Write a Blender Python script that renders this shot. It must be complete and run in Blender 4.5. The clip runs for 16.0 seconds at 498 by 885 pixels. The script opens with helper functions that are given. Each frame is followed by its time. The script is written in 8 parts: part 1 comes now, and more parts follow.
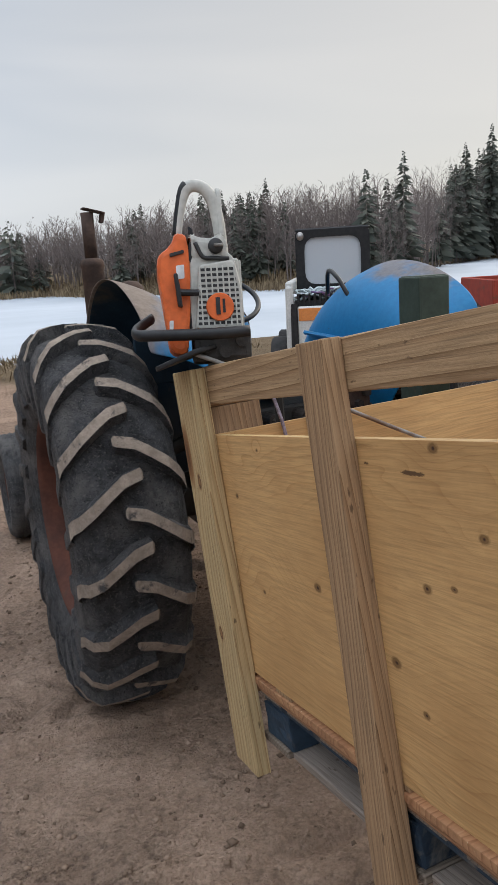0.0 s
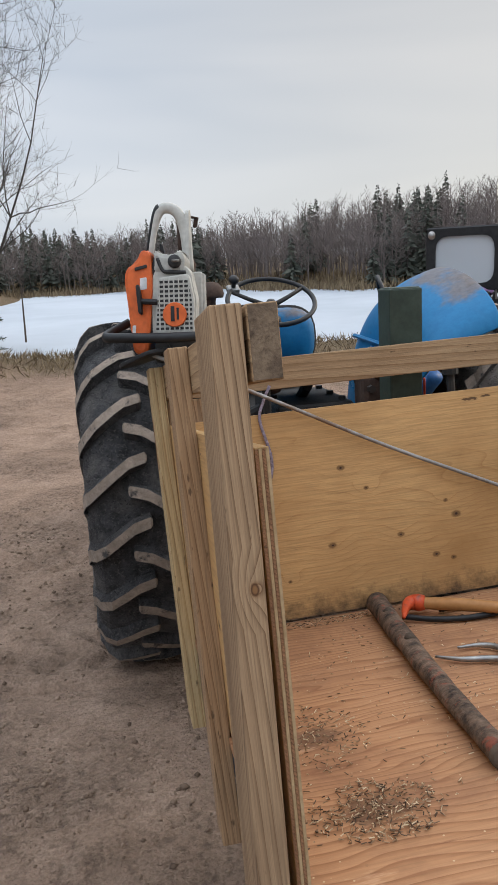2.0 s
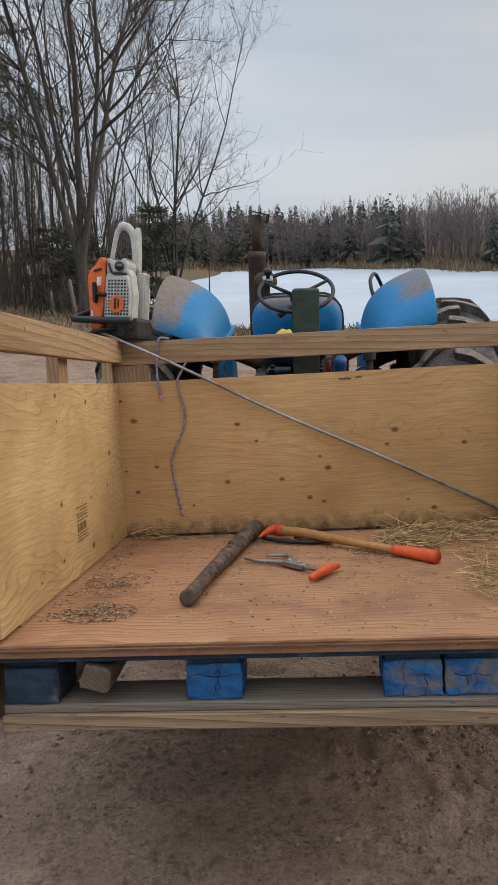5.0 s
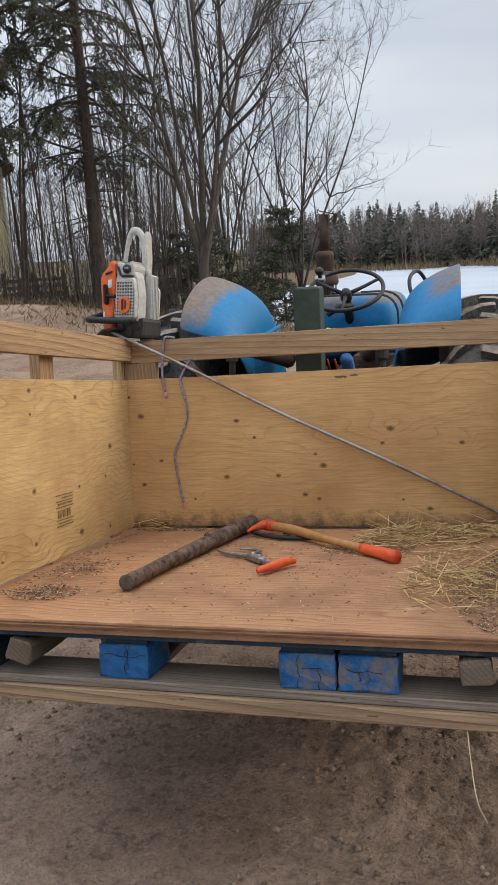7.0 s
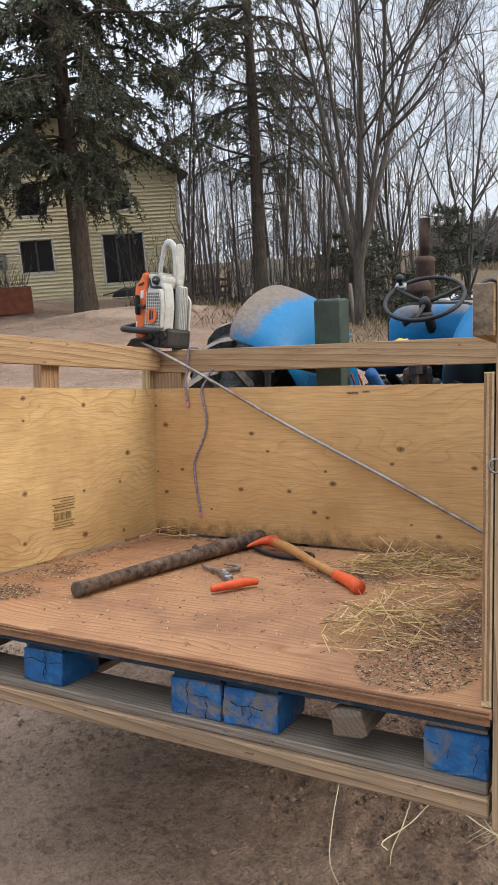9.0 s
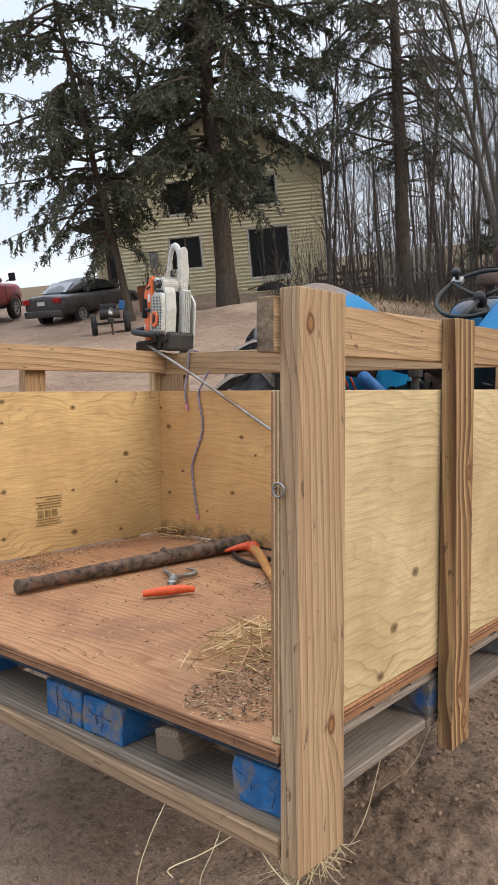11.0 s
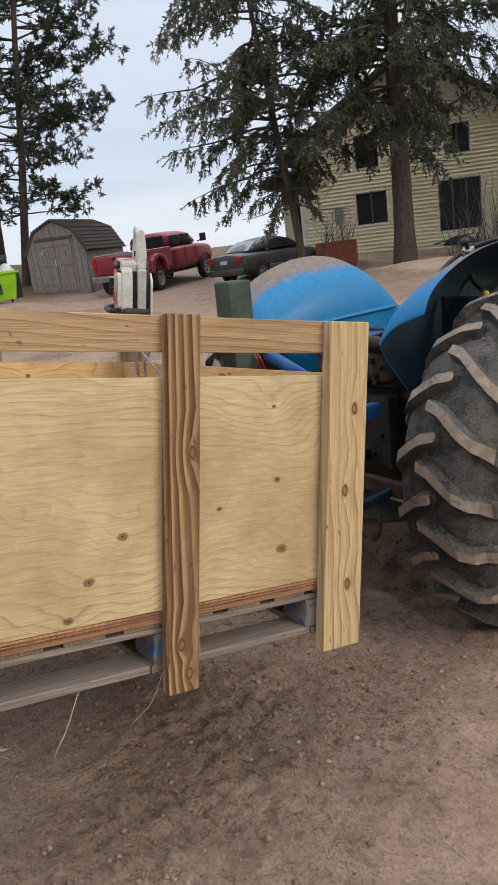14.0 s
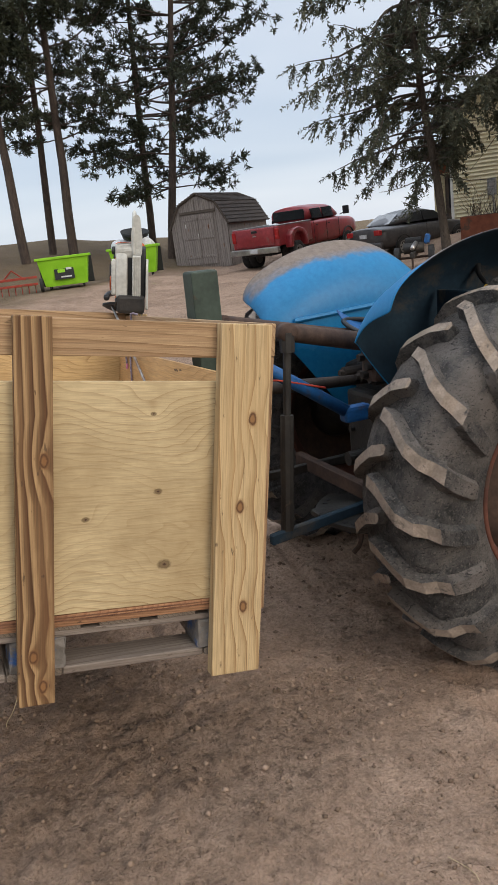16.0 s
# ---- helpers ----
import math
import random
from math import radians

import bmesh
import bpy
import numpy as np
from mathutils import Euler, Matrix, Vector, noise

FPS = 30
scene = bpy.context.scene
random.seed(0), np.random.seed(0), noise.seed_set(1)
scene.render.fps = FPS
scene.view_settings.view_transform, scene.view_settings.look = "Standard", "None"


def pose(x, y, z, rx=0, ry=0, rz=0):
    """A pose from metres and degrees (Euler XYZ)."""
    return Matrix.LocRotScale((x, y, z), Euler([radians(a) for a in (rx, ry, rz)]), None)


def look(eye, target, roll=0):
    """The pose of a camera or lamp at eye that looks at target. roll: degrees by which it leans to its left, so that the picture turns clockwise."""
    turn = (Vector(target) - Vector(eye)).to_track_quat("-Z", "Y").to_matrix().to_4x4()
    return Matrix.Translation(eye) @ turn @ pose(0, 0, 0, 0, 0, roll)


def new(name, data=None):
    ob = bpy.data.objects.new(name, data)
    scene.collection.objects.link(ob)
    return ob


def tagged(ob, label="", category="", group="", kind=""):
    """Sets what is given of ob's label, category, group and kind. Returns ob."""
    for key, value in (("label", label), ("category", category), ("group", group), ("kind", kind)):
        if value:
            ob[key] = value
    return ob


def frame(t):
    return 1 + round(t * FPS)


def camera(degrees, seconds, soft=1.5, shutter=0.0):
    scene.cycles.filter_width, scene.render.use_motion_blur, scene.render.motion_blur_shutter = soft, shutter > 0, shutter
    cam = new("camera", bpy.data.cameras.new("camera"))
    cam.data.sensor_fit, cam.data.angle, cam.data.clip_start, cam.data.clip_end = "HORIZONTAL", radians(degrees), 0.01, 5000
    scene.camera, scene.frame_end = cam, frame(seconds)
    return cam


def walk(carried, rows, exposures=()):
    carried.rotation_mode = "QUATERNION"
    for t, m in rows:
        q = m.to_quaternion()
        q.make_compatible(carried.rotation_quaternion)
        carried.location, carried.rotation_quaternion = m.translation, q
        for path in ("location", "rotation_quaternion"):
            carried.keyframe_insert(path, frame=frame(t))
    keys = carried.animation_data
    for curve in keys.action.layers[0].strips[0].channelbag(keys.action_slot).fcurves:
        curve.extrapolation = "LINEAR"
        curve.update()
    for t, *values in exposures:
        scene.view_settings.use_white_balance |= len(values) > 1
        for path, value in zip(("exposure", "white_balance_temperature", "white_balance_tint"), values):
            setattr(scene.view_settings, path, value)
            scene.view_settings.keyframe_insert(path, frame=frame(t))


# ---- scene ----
cam = camera(36.31, 16.0, 1.0)
UP = Vector((0.033, -0.182, 0.9828)).normalized()
# the crate stands tilted: crate axes to true upright axes, origin 0.545 m over the yard
TILT = Matrix.Translation((0, 0, 0.545)) @ UP.rotation_difference(Vector((0, 0, 1))).to_matrix().to_4x4()
PATH = [
    (0, (-0.6406, -1.7297, 0.7408), (0.1126, 0.1149, 0.5667), -9.19),
    (0.5, (-0.5325, -1.9582, 0.7073), (0.0950, -0.0655, 0.5525), -8.47),
    (1, (-0.4124, -2.0340, 0.6861), (0.1120, -0.1088, 0.5495), -7.90),
    (1.5, (-0.2706, -2.0461, 0.6914), (0.1627, -0.0974, 0.5686), -6.99),
    (2, (-0.1633, -2.1182, 0.6765), (0.1726, -0.1509, 0.5477), -6.62),
    (2.5, (-0.0235, -2.2966, 0.6335), (0.2322, -0.3176, 0.4996), -6.10),
    (3, (0.0754, -2.4172, 0.6075), (0.2913, -0.4335, 0.4720), -5.55),
    (3.5, (0.2303, -2.4827, 0.5648), (0.3895, -0.4932, 0.4359), -4.89),
    (4, (0.3484, -2.6028, 0.5829), (0.4239, -0.6084, 0.4544), -4.65),
    (4.2, (0.4042, -2.6950, 0.5908), (0.4390, -0.7003, 0.4500), -4.11),
    (6.3, (1.1713, -2.9756, 0.5559), (0.7562, -1.0240, 0.4181), -3.29),
    (6.5, (1.1713, -2.9587, 0.5419), (0.7468, -1.0091, 0.4046), -3.29),
    (7, (1.2932, -2.8780, 0.5331), (0.7669, -0.9526, 0.4066), -2.51),
    (7.5, (1.4147, -2.8251, 0.5602), (0.7773, -0.9340, 0.4273), -1.66),
    (8, (1.5855, -2.7979, 0.5536), (0.8257, -0.9524, 0.4235), -1.37),
    (8.5, (1.7542, -2.7620, 0.5634), (0.8970, -0.9602, 0.4276), -0.69),
    (9, (1.8532, -2.6228, 0.5676), (0.9098, -0.8630, 0.4522), -0.53),
    (9.2, (1.8980, -2.5746, 0.5826), (0.9146, -0.8372, 0.4631), -0.45),
    (11.3, (2.4727, -2.1794, 0.6121), (1.1413, -0.6946, 0.4619), -0.15),
    (11.5, (2.5409, -2.1458, 0.6140), (1.1802, -0.6893, 0.4492), -0.07),
    (12, (2.7575, -2.0949, 0.6148), (1.3393, -0.6972, 0.4273), 0.36),
    (12.5, (2.8956, -1.9767, 0.6149), (1.4259, -0.6351, 0.4153), 0.25),
    (13, (3.0019, -1.8126, 0.6467), (1.4745, -0.5385, 0.4380), 0.26),
    (13.5, (3.1397, -1.6733, 0.6692), (1.5514, -0.4786, 0.4455), 0.19),
    (14, (3.3125, -1.5338, 0.6926), (1.6737, -0.4155, 0.4405), 0.73),
    (14.5, (3.3492, -1.3474, 0.7033), (1.6735, -0.2901, 0.4313), 1.19),
    (15, (3.3642, -1.1622, 0.7453), (1.6460, -0.1834, 0.4460), 1.52),
    (15.5, (3.4476, -0.9800, 0.7676), (1.6760, -0.1073, 0.4521), 1.69),
    (16, (3.5103, -0.8182, 0.7893), (1.6941, -0.0487, 0.4587), 2.09),
]
walk(cam, [(t, TILT @ look(eye, target, roll)) for t, eye, target, roll in PATH], [(0, 0.12), (1.5, 0.12), (2.5, 0.0), (3, -0.16), (3.5, -0.14), (4.2, -0.12), (6.3, 0.04), (7, 0.14), (8.5, 0.42), (9.2, 0.45), (11.5, 0.44), (12.5, 0.38), (14, 0.2), (16, 0.12)])

# ---- sky and light: a bright overcast afternoon, the sun low behind the cloud over the lake ----
world = bpy.data.worlds.new("overcast_sky")
scene.world = world
world.use_nodes = True
wt = world.node_tree
wt.nodes.clear()


def wnode(kind, **inputs):
    n = wt.nodes.new(kind)
    for k, v in inputs.items():
        n.inputs[k.replace("_", " ")].default_value = v
    return n


w_out = wnode("ShaderNodeOutputWorld")
w_bg = wnode("ShaderNodeBackground", Strength=1.0)
w_sky = wnode("ShaderNodeTexSky")
w_sky.sky_type, w_sky.sun_disc = "NISHITA", False
w_sky.sun_elevation, w_sky.sun_rotation = radians(25), radians(67)
w_dim = wnode("ShaderNodeMix")
w_dim.data_type, w_dim.blend_type = "RGBA", "MULTIPLY"
w_dim.inputs["Factor"].default_value = 1.0
w_dim.inputs[7].default_value = (0.1, 0.1, 0.1, 1)
w_co = wnode("ShaderNodeTexCoord")
w_map = wnode("ShaderNodeMapping")
w_map.inputs["Scale"].default_value = (1.0, 1.0, 6.0)
w_noise = wnode("ShaderNodeTexNoise", Scale=1.3, Detail=3.0, Roughness=0.45, Distortion=0.4)
w_ramp = wnode("ShaderNodeValToRGB")
w_ramp.color_ramp.elements[0].position, w_ramp.color_ramp.elements[1].position = 0.30, 0.70
w_ramp.color_ramp.elements[0].color = (0.43, 0.51, 0.625, 1)
w_ramp.color_ramp.elements[1].color = (0.70, 0.735, 0.795, 1)
# the cloud is brighter and warmer round the hidden sun
w_dot = wnode("ShaderNodeVectorMath")
w_dot.operation = "DOT_PRODUCT"
SUN_WAY = Vector((0.84, 0.36, 0.42)).normalized()
w_dot.inputs[1].default_value = SUN_WAY
w_glow = wnode("ShaderNodeMapRange", From_Min=0.30, From_Max=1.0, To_Max=0.8)
w_glow.interpolation_type = "SMOOTHSTEP"
w_warm = wnode("ShaderNodeMix")
w_warm.data_type = "RGBA"
w_warm.inputs[7].default_value = (0.73, 0.69, 0.63, 1)
w_mix = wnode("ShaderNodeMix")
w_mix.data_type = "RGBA"
w_mix.inputs["Factor"].default_value = 0.88
wl = wt.links.new
wl(w_co.outputs["Generated"], w_map.inputs["Vector"])
wl(w_map.outputs["Vector"], w_noise.inputs["Vector"])
wl(w_noise.outputs["Fac"], w_ramp.inputs["Fac"])
wl(w_co.outputs["Generated"], w_dot.inputs[0])
wl(w_dot.outputs["Value"], w_glow.inputs["Value"])
wl(w_glow.outputs["Result"], w_warm.inputs["Factor"])
wl(w_ramp.outputs["Color"], w_warm.inputs[6])
wl(w_sky.outputs["Color"], w_dim.inputs[6])
wl(w_dim.outputs[2], w_mix.inputs[6])
wl(w_warm.outputs[2], w_mix.inputs[7])
# an overcast sky is three times as bright overhead as at the horizon
w_up = wnode("ShaderNodeSeparateXYZ")
w_high = wnode("ShaderNodeMapRange", From_Min=0.25, From_Max=1.0, To_Min=1.0, To_Max=3.7)
w_high.interpolation_type = "SMOOTHSTEP"
w_scale = wnode("ShaderNodeVectorMath")
w_scale.operation = "SCALE"
wl(w_co.outputs["Generated"], w_up.inputs[0])
wl(w_up.outputs["Z"], w_high.inputs["Value"])
wl(w_mix.outputs[2], w_scale.inputs[0])
# the cloud is thinner over the land in the west
w_west = wnode("ShaderNodeVectorMath")
w_west.operation = "DOT_PRODUCT"
w_west.inputs[1].default_value = (-0.95, 0.30, 0.0)
w_thin = wnode("ShaderNodeMapRange", From_Min=0.0, From_Max=1.0, To_Min=0.93, To_Max=1.18)
w_both = wnode("ShaderNodeMath")
w_both.operation = "MULTIPLY"
wl(w_co.outputs["Generated"], w_west.inputs[0])
wl(w_west.outputs["Value"], w_thin.inputs["Value"])
wl(w_thin.outputs["Result"], w_both.inputs[0])
wl(w_high.outputs["Result"], w_both.inputs[1])
wl(w_both.outputs["Value"], w_scale.inputs["Scale"])
wl(w_scale.outputs["Vector"], w_bg.inputs["Color"])
wl(w_bg.outputs["Background"], w_out.inputs["Surface"])

sun = new("sun", bpy.data.lights.new("sun", "SUN"))
sun.data.energy, sun.data.angle, sun.data.color = 1.4, radians(25), (1.0, 0.90, 0.79)
sun.matrix_world = look(SUN_WAY * 60, (0, 0, 0))
scene.view_settings.exposure = 0.0

# ---- material helpers ----


class Nodes:
    """A small builder for one node material."""

    def __init__(self, name, rough=0.8, metal=0.0, spec=0.3):
        self.m = bpy.data.materials.new(name)
        self.m.use_nodes = True
        self.t = self.m.node_tree
        self.b = self.t.nodes["Principled BSDF"]
        self.b.inputs["Roughness"].default_value = rough
        self.b.inputs["Metallic"].default_value = metal
        self.b.inputs["Specular IOR Level"].default_value = spec
        self.co = self.t.nodes.new("ShaderNodeTexCoord")

    def put(self, socket, value):
        if isinstance(value, bpy.types.NodeSocket):
            self.t.links.new(value, socket)
        elif value is not None:
            socket.default_value = value

    def coords(self, scale=(1, 1, 1), turn=(0, 0, 0), source="Object", shift=(0, 0, 0)):
        n = self.t.nodes.new("ShaderNodeMapping")
        n.inputs["Scale"].default_value, n.inputs["Rotation"].default_value = scale, turn
        n.inputs["Location"].default_value = shift
        self.t.links.new(self.co.outputs[source], n.inputs["Vector"])
        return n.outputs["Vector"]

    def own(self, vec, amount=37.0):
        """Shifts the coordinates by the object's own random number, so that no two pieces look alike."""
        info = self.t.nodes.new("ShaderNodeObjectInfo")
        mul = self.t.nodes.new("ShaderNodeVectorMath")
        mul.operation = "MULTIPLY_ADD"
        comb = self.t.nodes.new("ShaderNodeCombineXYZ")
        for k in range(3):
            self.t.links.new(info.outputs["Random"], comb.inputs[k])
        self.t.links.new(comb.outputs[0], mul.inputs[0])
        mul.inputs[1].default_value = (amount, amount * 1.7, amount * 0.6)
        self.t.links.new(vec, mul.inputs[2])
        return mul.outputs[0]

    def random(self):
        return self.t.nodes.new("ShaderNodeObjectInfo").outputs["Random"]

    def noise(self, vec, scale, detail=4.0, rough=0.55, warp=0.0, out="Fac"):
        n = self.t.nodes.new("ShaderNodeTexNoise")
        n.inputs["Scale"].default_value, n.inputs["Detail"].default_value = scale, detail
        n.inputs["Roughness"].default_value, n.inputs["Distortion"].default_value = rough, warp
        self.t.links.new(vec, n.inputs["Vector"])
        return n.outputs[out]

    def cells(self, vec, scale, out="Distance", feature="F1"):
        n = self.t.nodes.new("ShaderNodeTexVoronoi")
        n.feature = feature
        n.inputs["Scale"].default_value = scale
        self.t.links.new(vec, n.inputs["Vector"])
        return n.outputs[out]

    def wave(self, vec, scale, warp=4.0, detail=2.0, dscale=1.0, axis="X", kind="BANDS", profile="SIN"):
        n = self.t.nodes.new("ShaderNodeTexWave")
        n.wave_type, n.wave_profile = kind, profile
        if kind == "BANDS":
            n.bands_direction = axis
        else:
            n.rings_direction = axis
        n.inputs["Scale"].default_value, n.inputs["Distortion"].default_value = scale, warp
        n.inputs["Detail"].default_value, n.inputs["Detail Scale"].default_value = detail, dscale
        self.t.links.new(vec, n.inputs["Vector"])
        return n.outputs["Fac"]

    def ramp(self, fac, *stops):
        n = self.t.nodes.new("ShaderNodeValToRGB")
        e = n.color_ramp.elements
        while len(e) < len(stops):
            e.new(0.5)
        for k, (p, c) in enumerate(stops):
            e[k].position = p
            e[k].color = (*c, 1) if isinstance(c, tuple) else (c, c, c, 1)
        self.put(n.inputs["Fac"], fac)
        return n.outputs["Color"]

    def mix(self, fac, a, b, how="MIX"):
        n = self.t.nodes.new("ShaderNodeMix")
        n.data_type, n.blend_type = "RGBA", how
        self.put(n.inputs["Factor"], fac)
        self.put(n.inputs[6], (*a, 1) if isinstance(a, tuple) else a)
        self.put(n.inputs[7], (*b, 1) if isinstance(b, tuple) else b)
        return n.outputs[2]

    def math(self, how, a, b=0.0, c=0.0):
        n = self.t.nodes.new("ShaderNodeMath")
        n.operation = how
        for s, v in zip(n.inputs, (a, b, c)):
            self.put(s, v)
        return n.outputs[0]

    def axis(self, vec, k):
        n = self.t.nodes.new("ShaderNodeSeparateXYZ")
        self.t.links.new(vec, n.inputs[0])
        return n.outputs[k]

    def away(self, vec, point, stretch=(1, 1, 1)):
        """The distance from a point."""
        s = self.t.nodes.new("ShaderNodeVectorMath")
        s.operation = "SUBTRACT"
        self.t.links.new(vec, s.inputs[0])
        s.inputs[1].default_value = point
        m = self.t.nodes.new("ShaderNodeVectorMath")
        m.operation = "MULTIPLY"
        self.t.links.new(s.outputs[0], m.inputs[0])
        m.inputs[1].default_value = stretch
        d = self.t.nodes.new("ShaderNodeVectorMath")
        d.operation = "LENGTH"
        self.t.links.new(m.outputs[0], d.inputs[0])
        return d.outputs["Value"]

    def add(self, vec, other, amount):
        n = self.t.nodes.new("ShaderNodeVectorMath")
        n.operation = "MULTIPLY_ADD"
        self.t.links.new(other, n.inputs[0])
        n.inputs[1].default_value = amount
        self.t.links.new(vec, n.inputs[2])
        return n.outputs[0]

    def bump(self, height, strength=0.3, distance=0.01, over=None):
        n = self.t.nodes.new("ShaderNodeBump")
        n.inputs["Strength"].default_value, n.inputs["Distance"].default_value = strength, distance
        self.put(n.inputs["Height"], height)
        if over is not None:
            self.t.links.new(over, n.inputs["Normal"])
        self.t.links.new(n.outputs["Normal"], self.b.inputs["Normal"])
        return n.outputs["Normal"]

    def done(self, colour=None, rough=None, metal=None):
        self.put(self.b.inputs["Base Color"], (*colour, 1) if isinstance(colour, tuple) else colour)
        self.put(self.b.inputs["Roughness"], rough)
        self.put(self.b.inputs["Metallic"], metal)
        return self.m


def speckled(name, dark, light, scale=8.0, rough=0.7, metal=0.0, spec=0.3, bump=0.1, fine=60.0, stain=None, stain_at=0.6):
    """A plain surface with blotches, fine grain and optional stains."""
    k = Nodes(name, rough, metal, spec)
    v = k.own(k.coords())
    big, small = k.noise(v, scale, 5), k.noise(v, fine, 3)
    c = k.ramp(big, (0.3, dark), (0.7, light))
    c = k.mix(0.35, c, k.ramp(small, (0.3, 0.35), (0.7, 1.0)), "MULTIPLY")
    if stain:
        c = k.mix(k.ramp(k.noise(v, scale * 0.6, 8, 0.7, 0.3), (stain_at - 0.04, 0.0), (stain_at + 0.06, 1.0)), c, stain)
    k.bump(small, bump, 0.004)
    return k.done(c, k.math("MULTIPLY_ADD", big, 0.2, rough - 0.1))


def lumber(name, pale, dark, along="Z", spec=0.25, tight=125.0, streak=None, wear=0.55, bold=False, spots=(), tiny=1.0):
    """Sawn softwood: thin late-wood lines along one axis that bend round the knots."""
    k = Nodes(name, 0.72, 0.0, spec)
    stretch = {"X": (0.05, 1, 1), "Y": (1, 0.05, 1), "Z": (1, 1, 0.05)}[along]
    part_way = tuple(1 if s == 1 else 0.33 for s in stretch)
    v = k.own(k.coords(stretch), 3.0)
    knot = k.cells(k.own(k.coords(part_way), 9.0), 3.6)
    pull = k.ramp(knot, (0.0, 1.0), (0.16, 0.25), (0.36, 0.0))
    warp = k.noise(v, 5.0, 2, 0.45, 0.4, "Color")
    w = k.add(v, warp, (0.055, 0.055, 0.055))
    w = k.add(w, pull, (0.010, 0.010, 0.010))
    near = None
    for p in spots:
        d = k.away(k.coords(), p, (tiny, tiny, 0.6 * tiny))
        near = d if near is None else k.math("MINIMUM", near, d)
    if near is not None:
        w = k.add(w, k.ramp(near, (0.0, 1.0), (0.025, 0.45), (0.07, 0.0)), (0.012, 0.012, 0.012))
    rings = k.wave(w, tight / 2.7, 0.5, 2, 1.5, "DIAGONAL", "BANDS", "SAW")
    fine = k.noise(k.own(k.coords(tuple(1.0 if s == 1 else 0.018 for s in stretch)), 3.0), 330, 4, 0.7)
    late = k.noise(v, 14.0, 3, 0.6)
    if bold:
        c = k.ramp(rings, (0.0, pale), (0.25, tuple(p * 0.88 for p in pale)), (0.42, tuple(0.35 * p + 0.65 * d for p, d in zip(pale, dark))), (0.9, dark), (1.0, pale))
    else:
        c = k.ramp(rings, (0.0, pale), (0.45, tuple(p * 0.94 for p in pale)), (0.72, tuple(0.68 * p + 0.32 * d for p, d in zip(pale, dark))), (0.90, tuple(0.35 * p + 0.65 * d for p, d in zip(pale, dark))), (0.97, dark), (1.0, pale))
    c = k.mix(k.ramp(late, (0.36, 0.45), (0.6, 0.0)), c, pale)
    c = k.mix(0.7, c, k.ramp(fine, (0.28, 0.30), (0.60, 1.0)), "MULTIPLY")
    blotch = k.noise(k.own(k.coords(tuple(1 if s == 1 else 0.16 for s in stretch)), 5.0), 9.0, 6, 0.66)
    c = k.mix(k.ramp(blotch, (0.46, 0.0), (0.72, wear)), c, streak or tuple(d * 0.9 for d in dark))
    specks = k.noise(k.own(k.coords(part_way), 7.0), 60, 3, 0.6)
    c = k.mix(k.ramp(specks, (0.66, 0.0), (0.72, 0.7)), c, (0.06, 0.036, 0.022))
    c = k.mix(k.ramp(knot, (0.085, 0.9), (0.125, 0.0)), c, (0.20, 0.085, 0.032))
    c = k.mix(k.ramp(knot, (0.04, 0.85), (0.08, 0.0)), c, (0.05, 0.022, 0.012))
    if near is not None:
        rag = k.math("ADD", near, k.math("MULTIPLY", k.noise(k.coords(), 70, 3), 0.006))
        c = k.mix(k.ramp(rag, (0.013, 0.9), (0.016, 0.25), (0.020, 0.0)), c, (0.22, 0.105, 0.04))
        c = k.mix(k.ramp(rag, (0.0085, 0.0), (0.0105, 0.85), (0.0135, 0.85), (0.0155, 0.0)), c, (0.06, 0.026, 0.013))
    k.bump(k.math("ADD", rings, k.math("MULTIPLY", fine, 1.4)), 0.35, 0.0016)
    return k.done(c, k.math("MULTIPLY_ADD", fine, 0.25, 0.62))


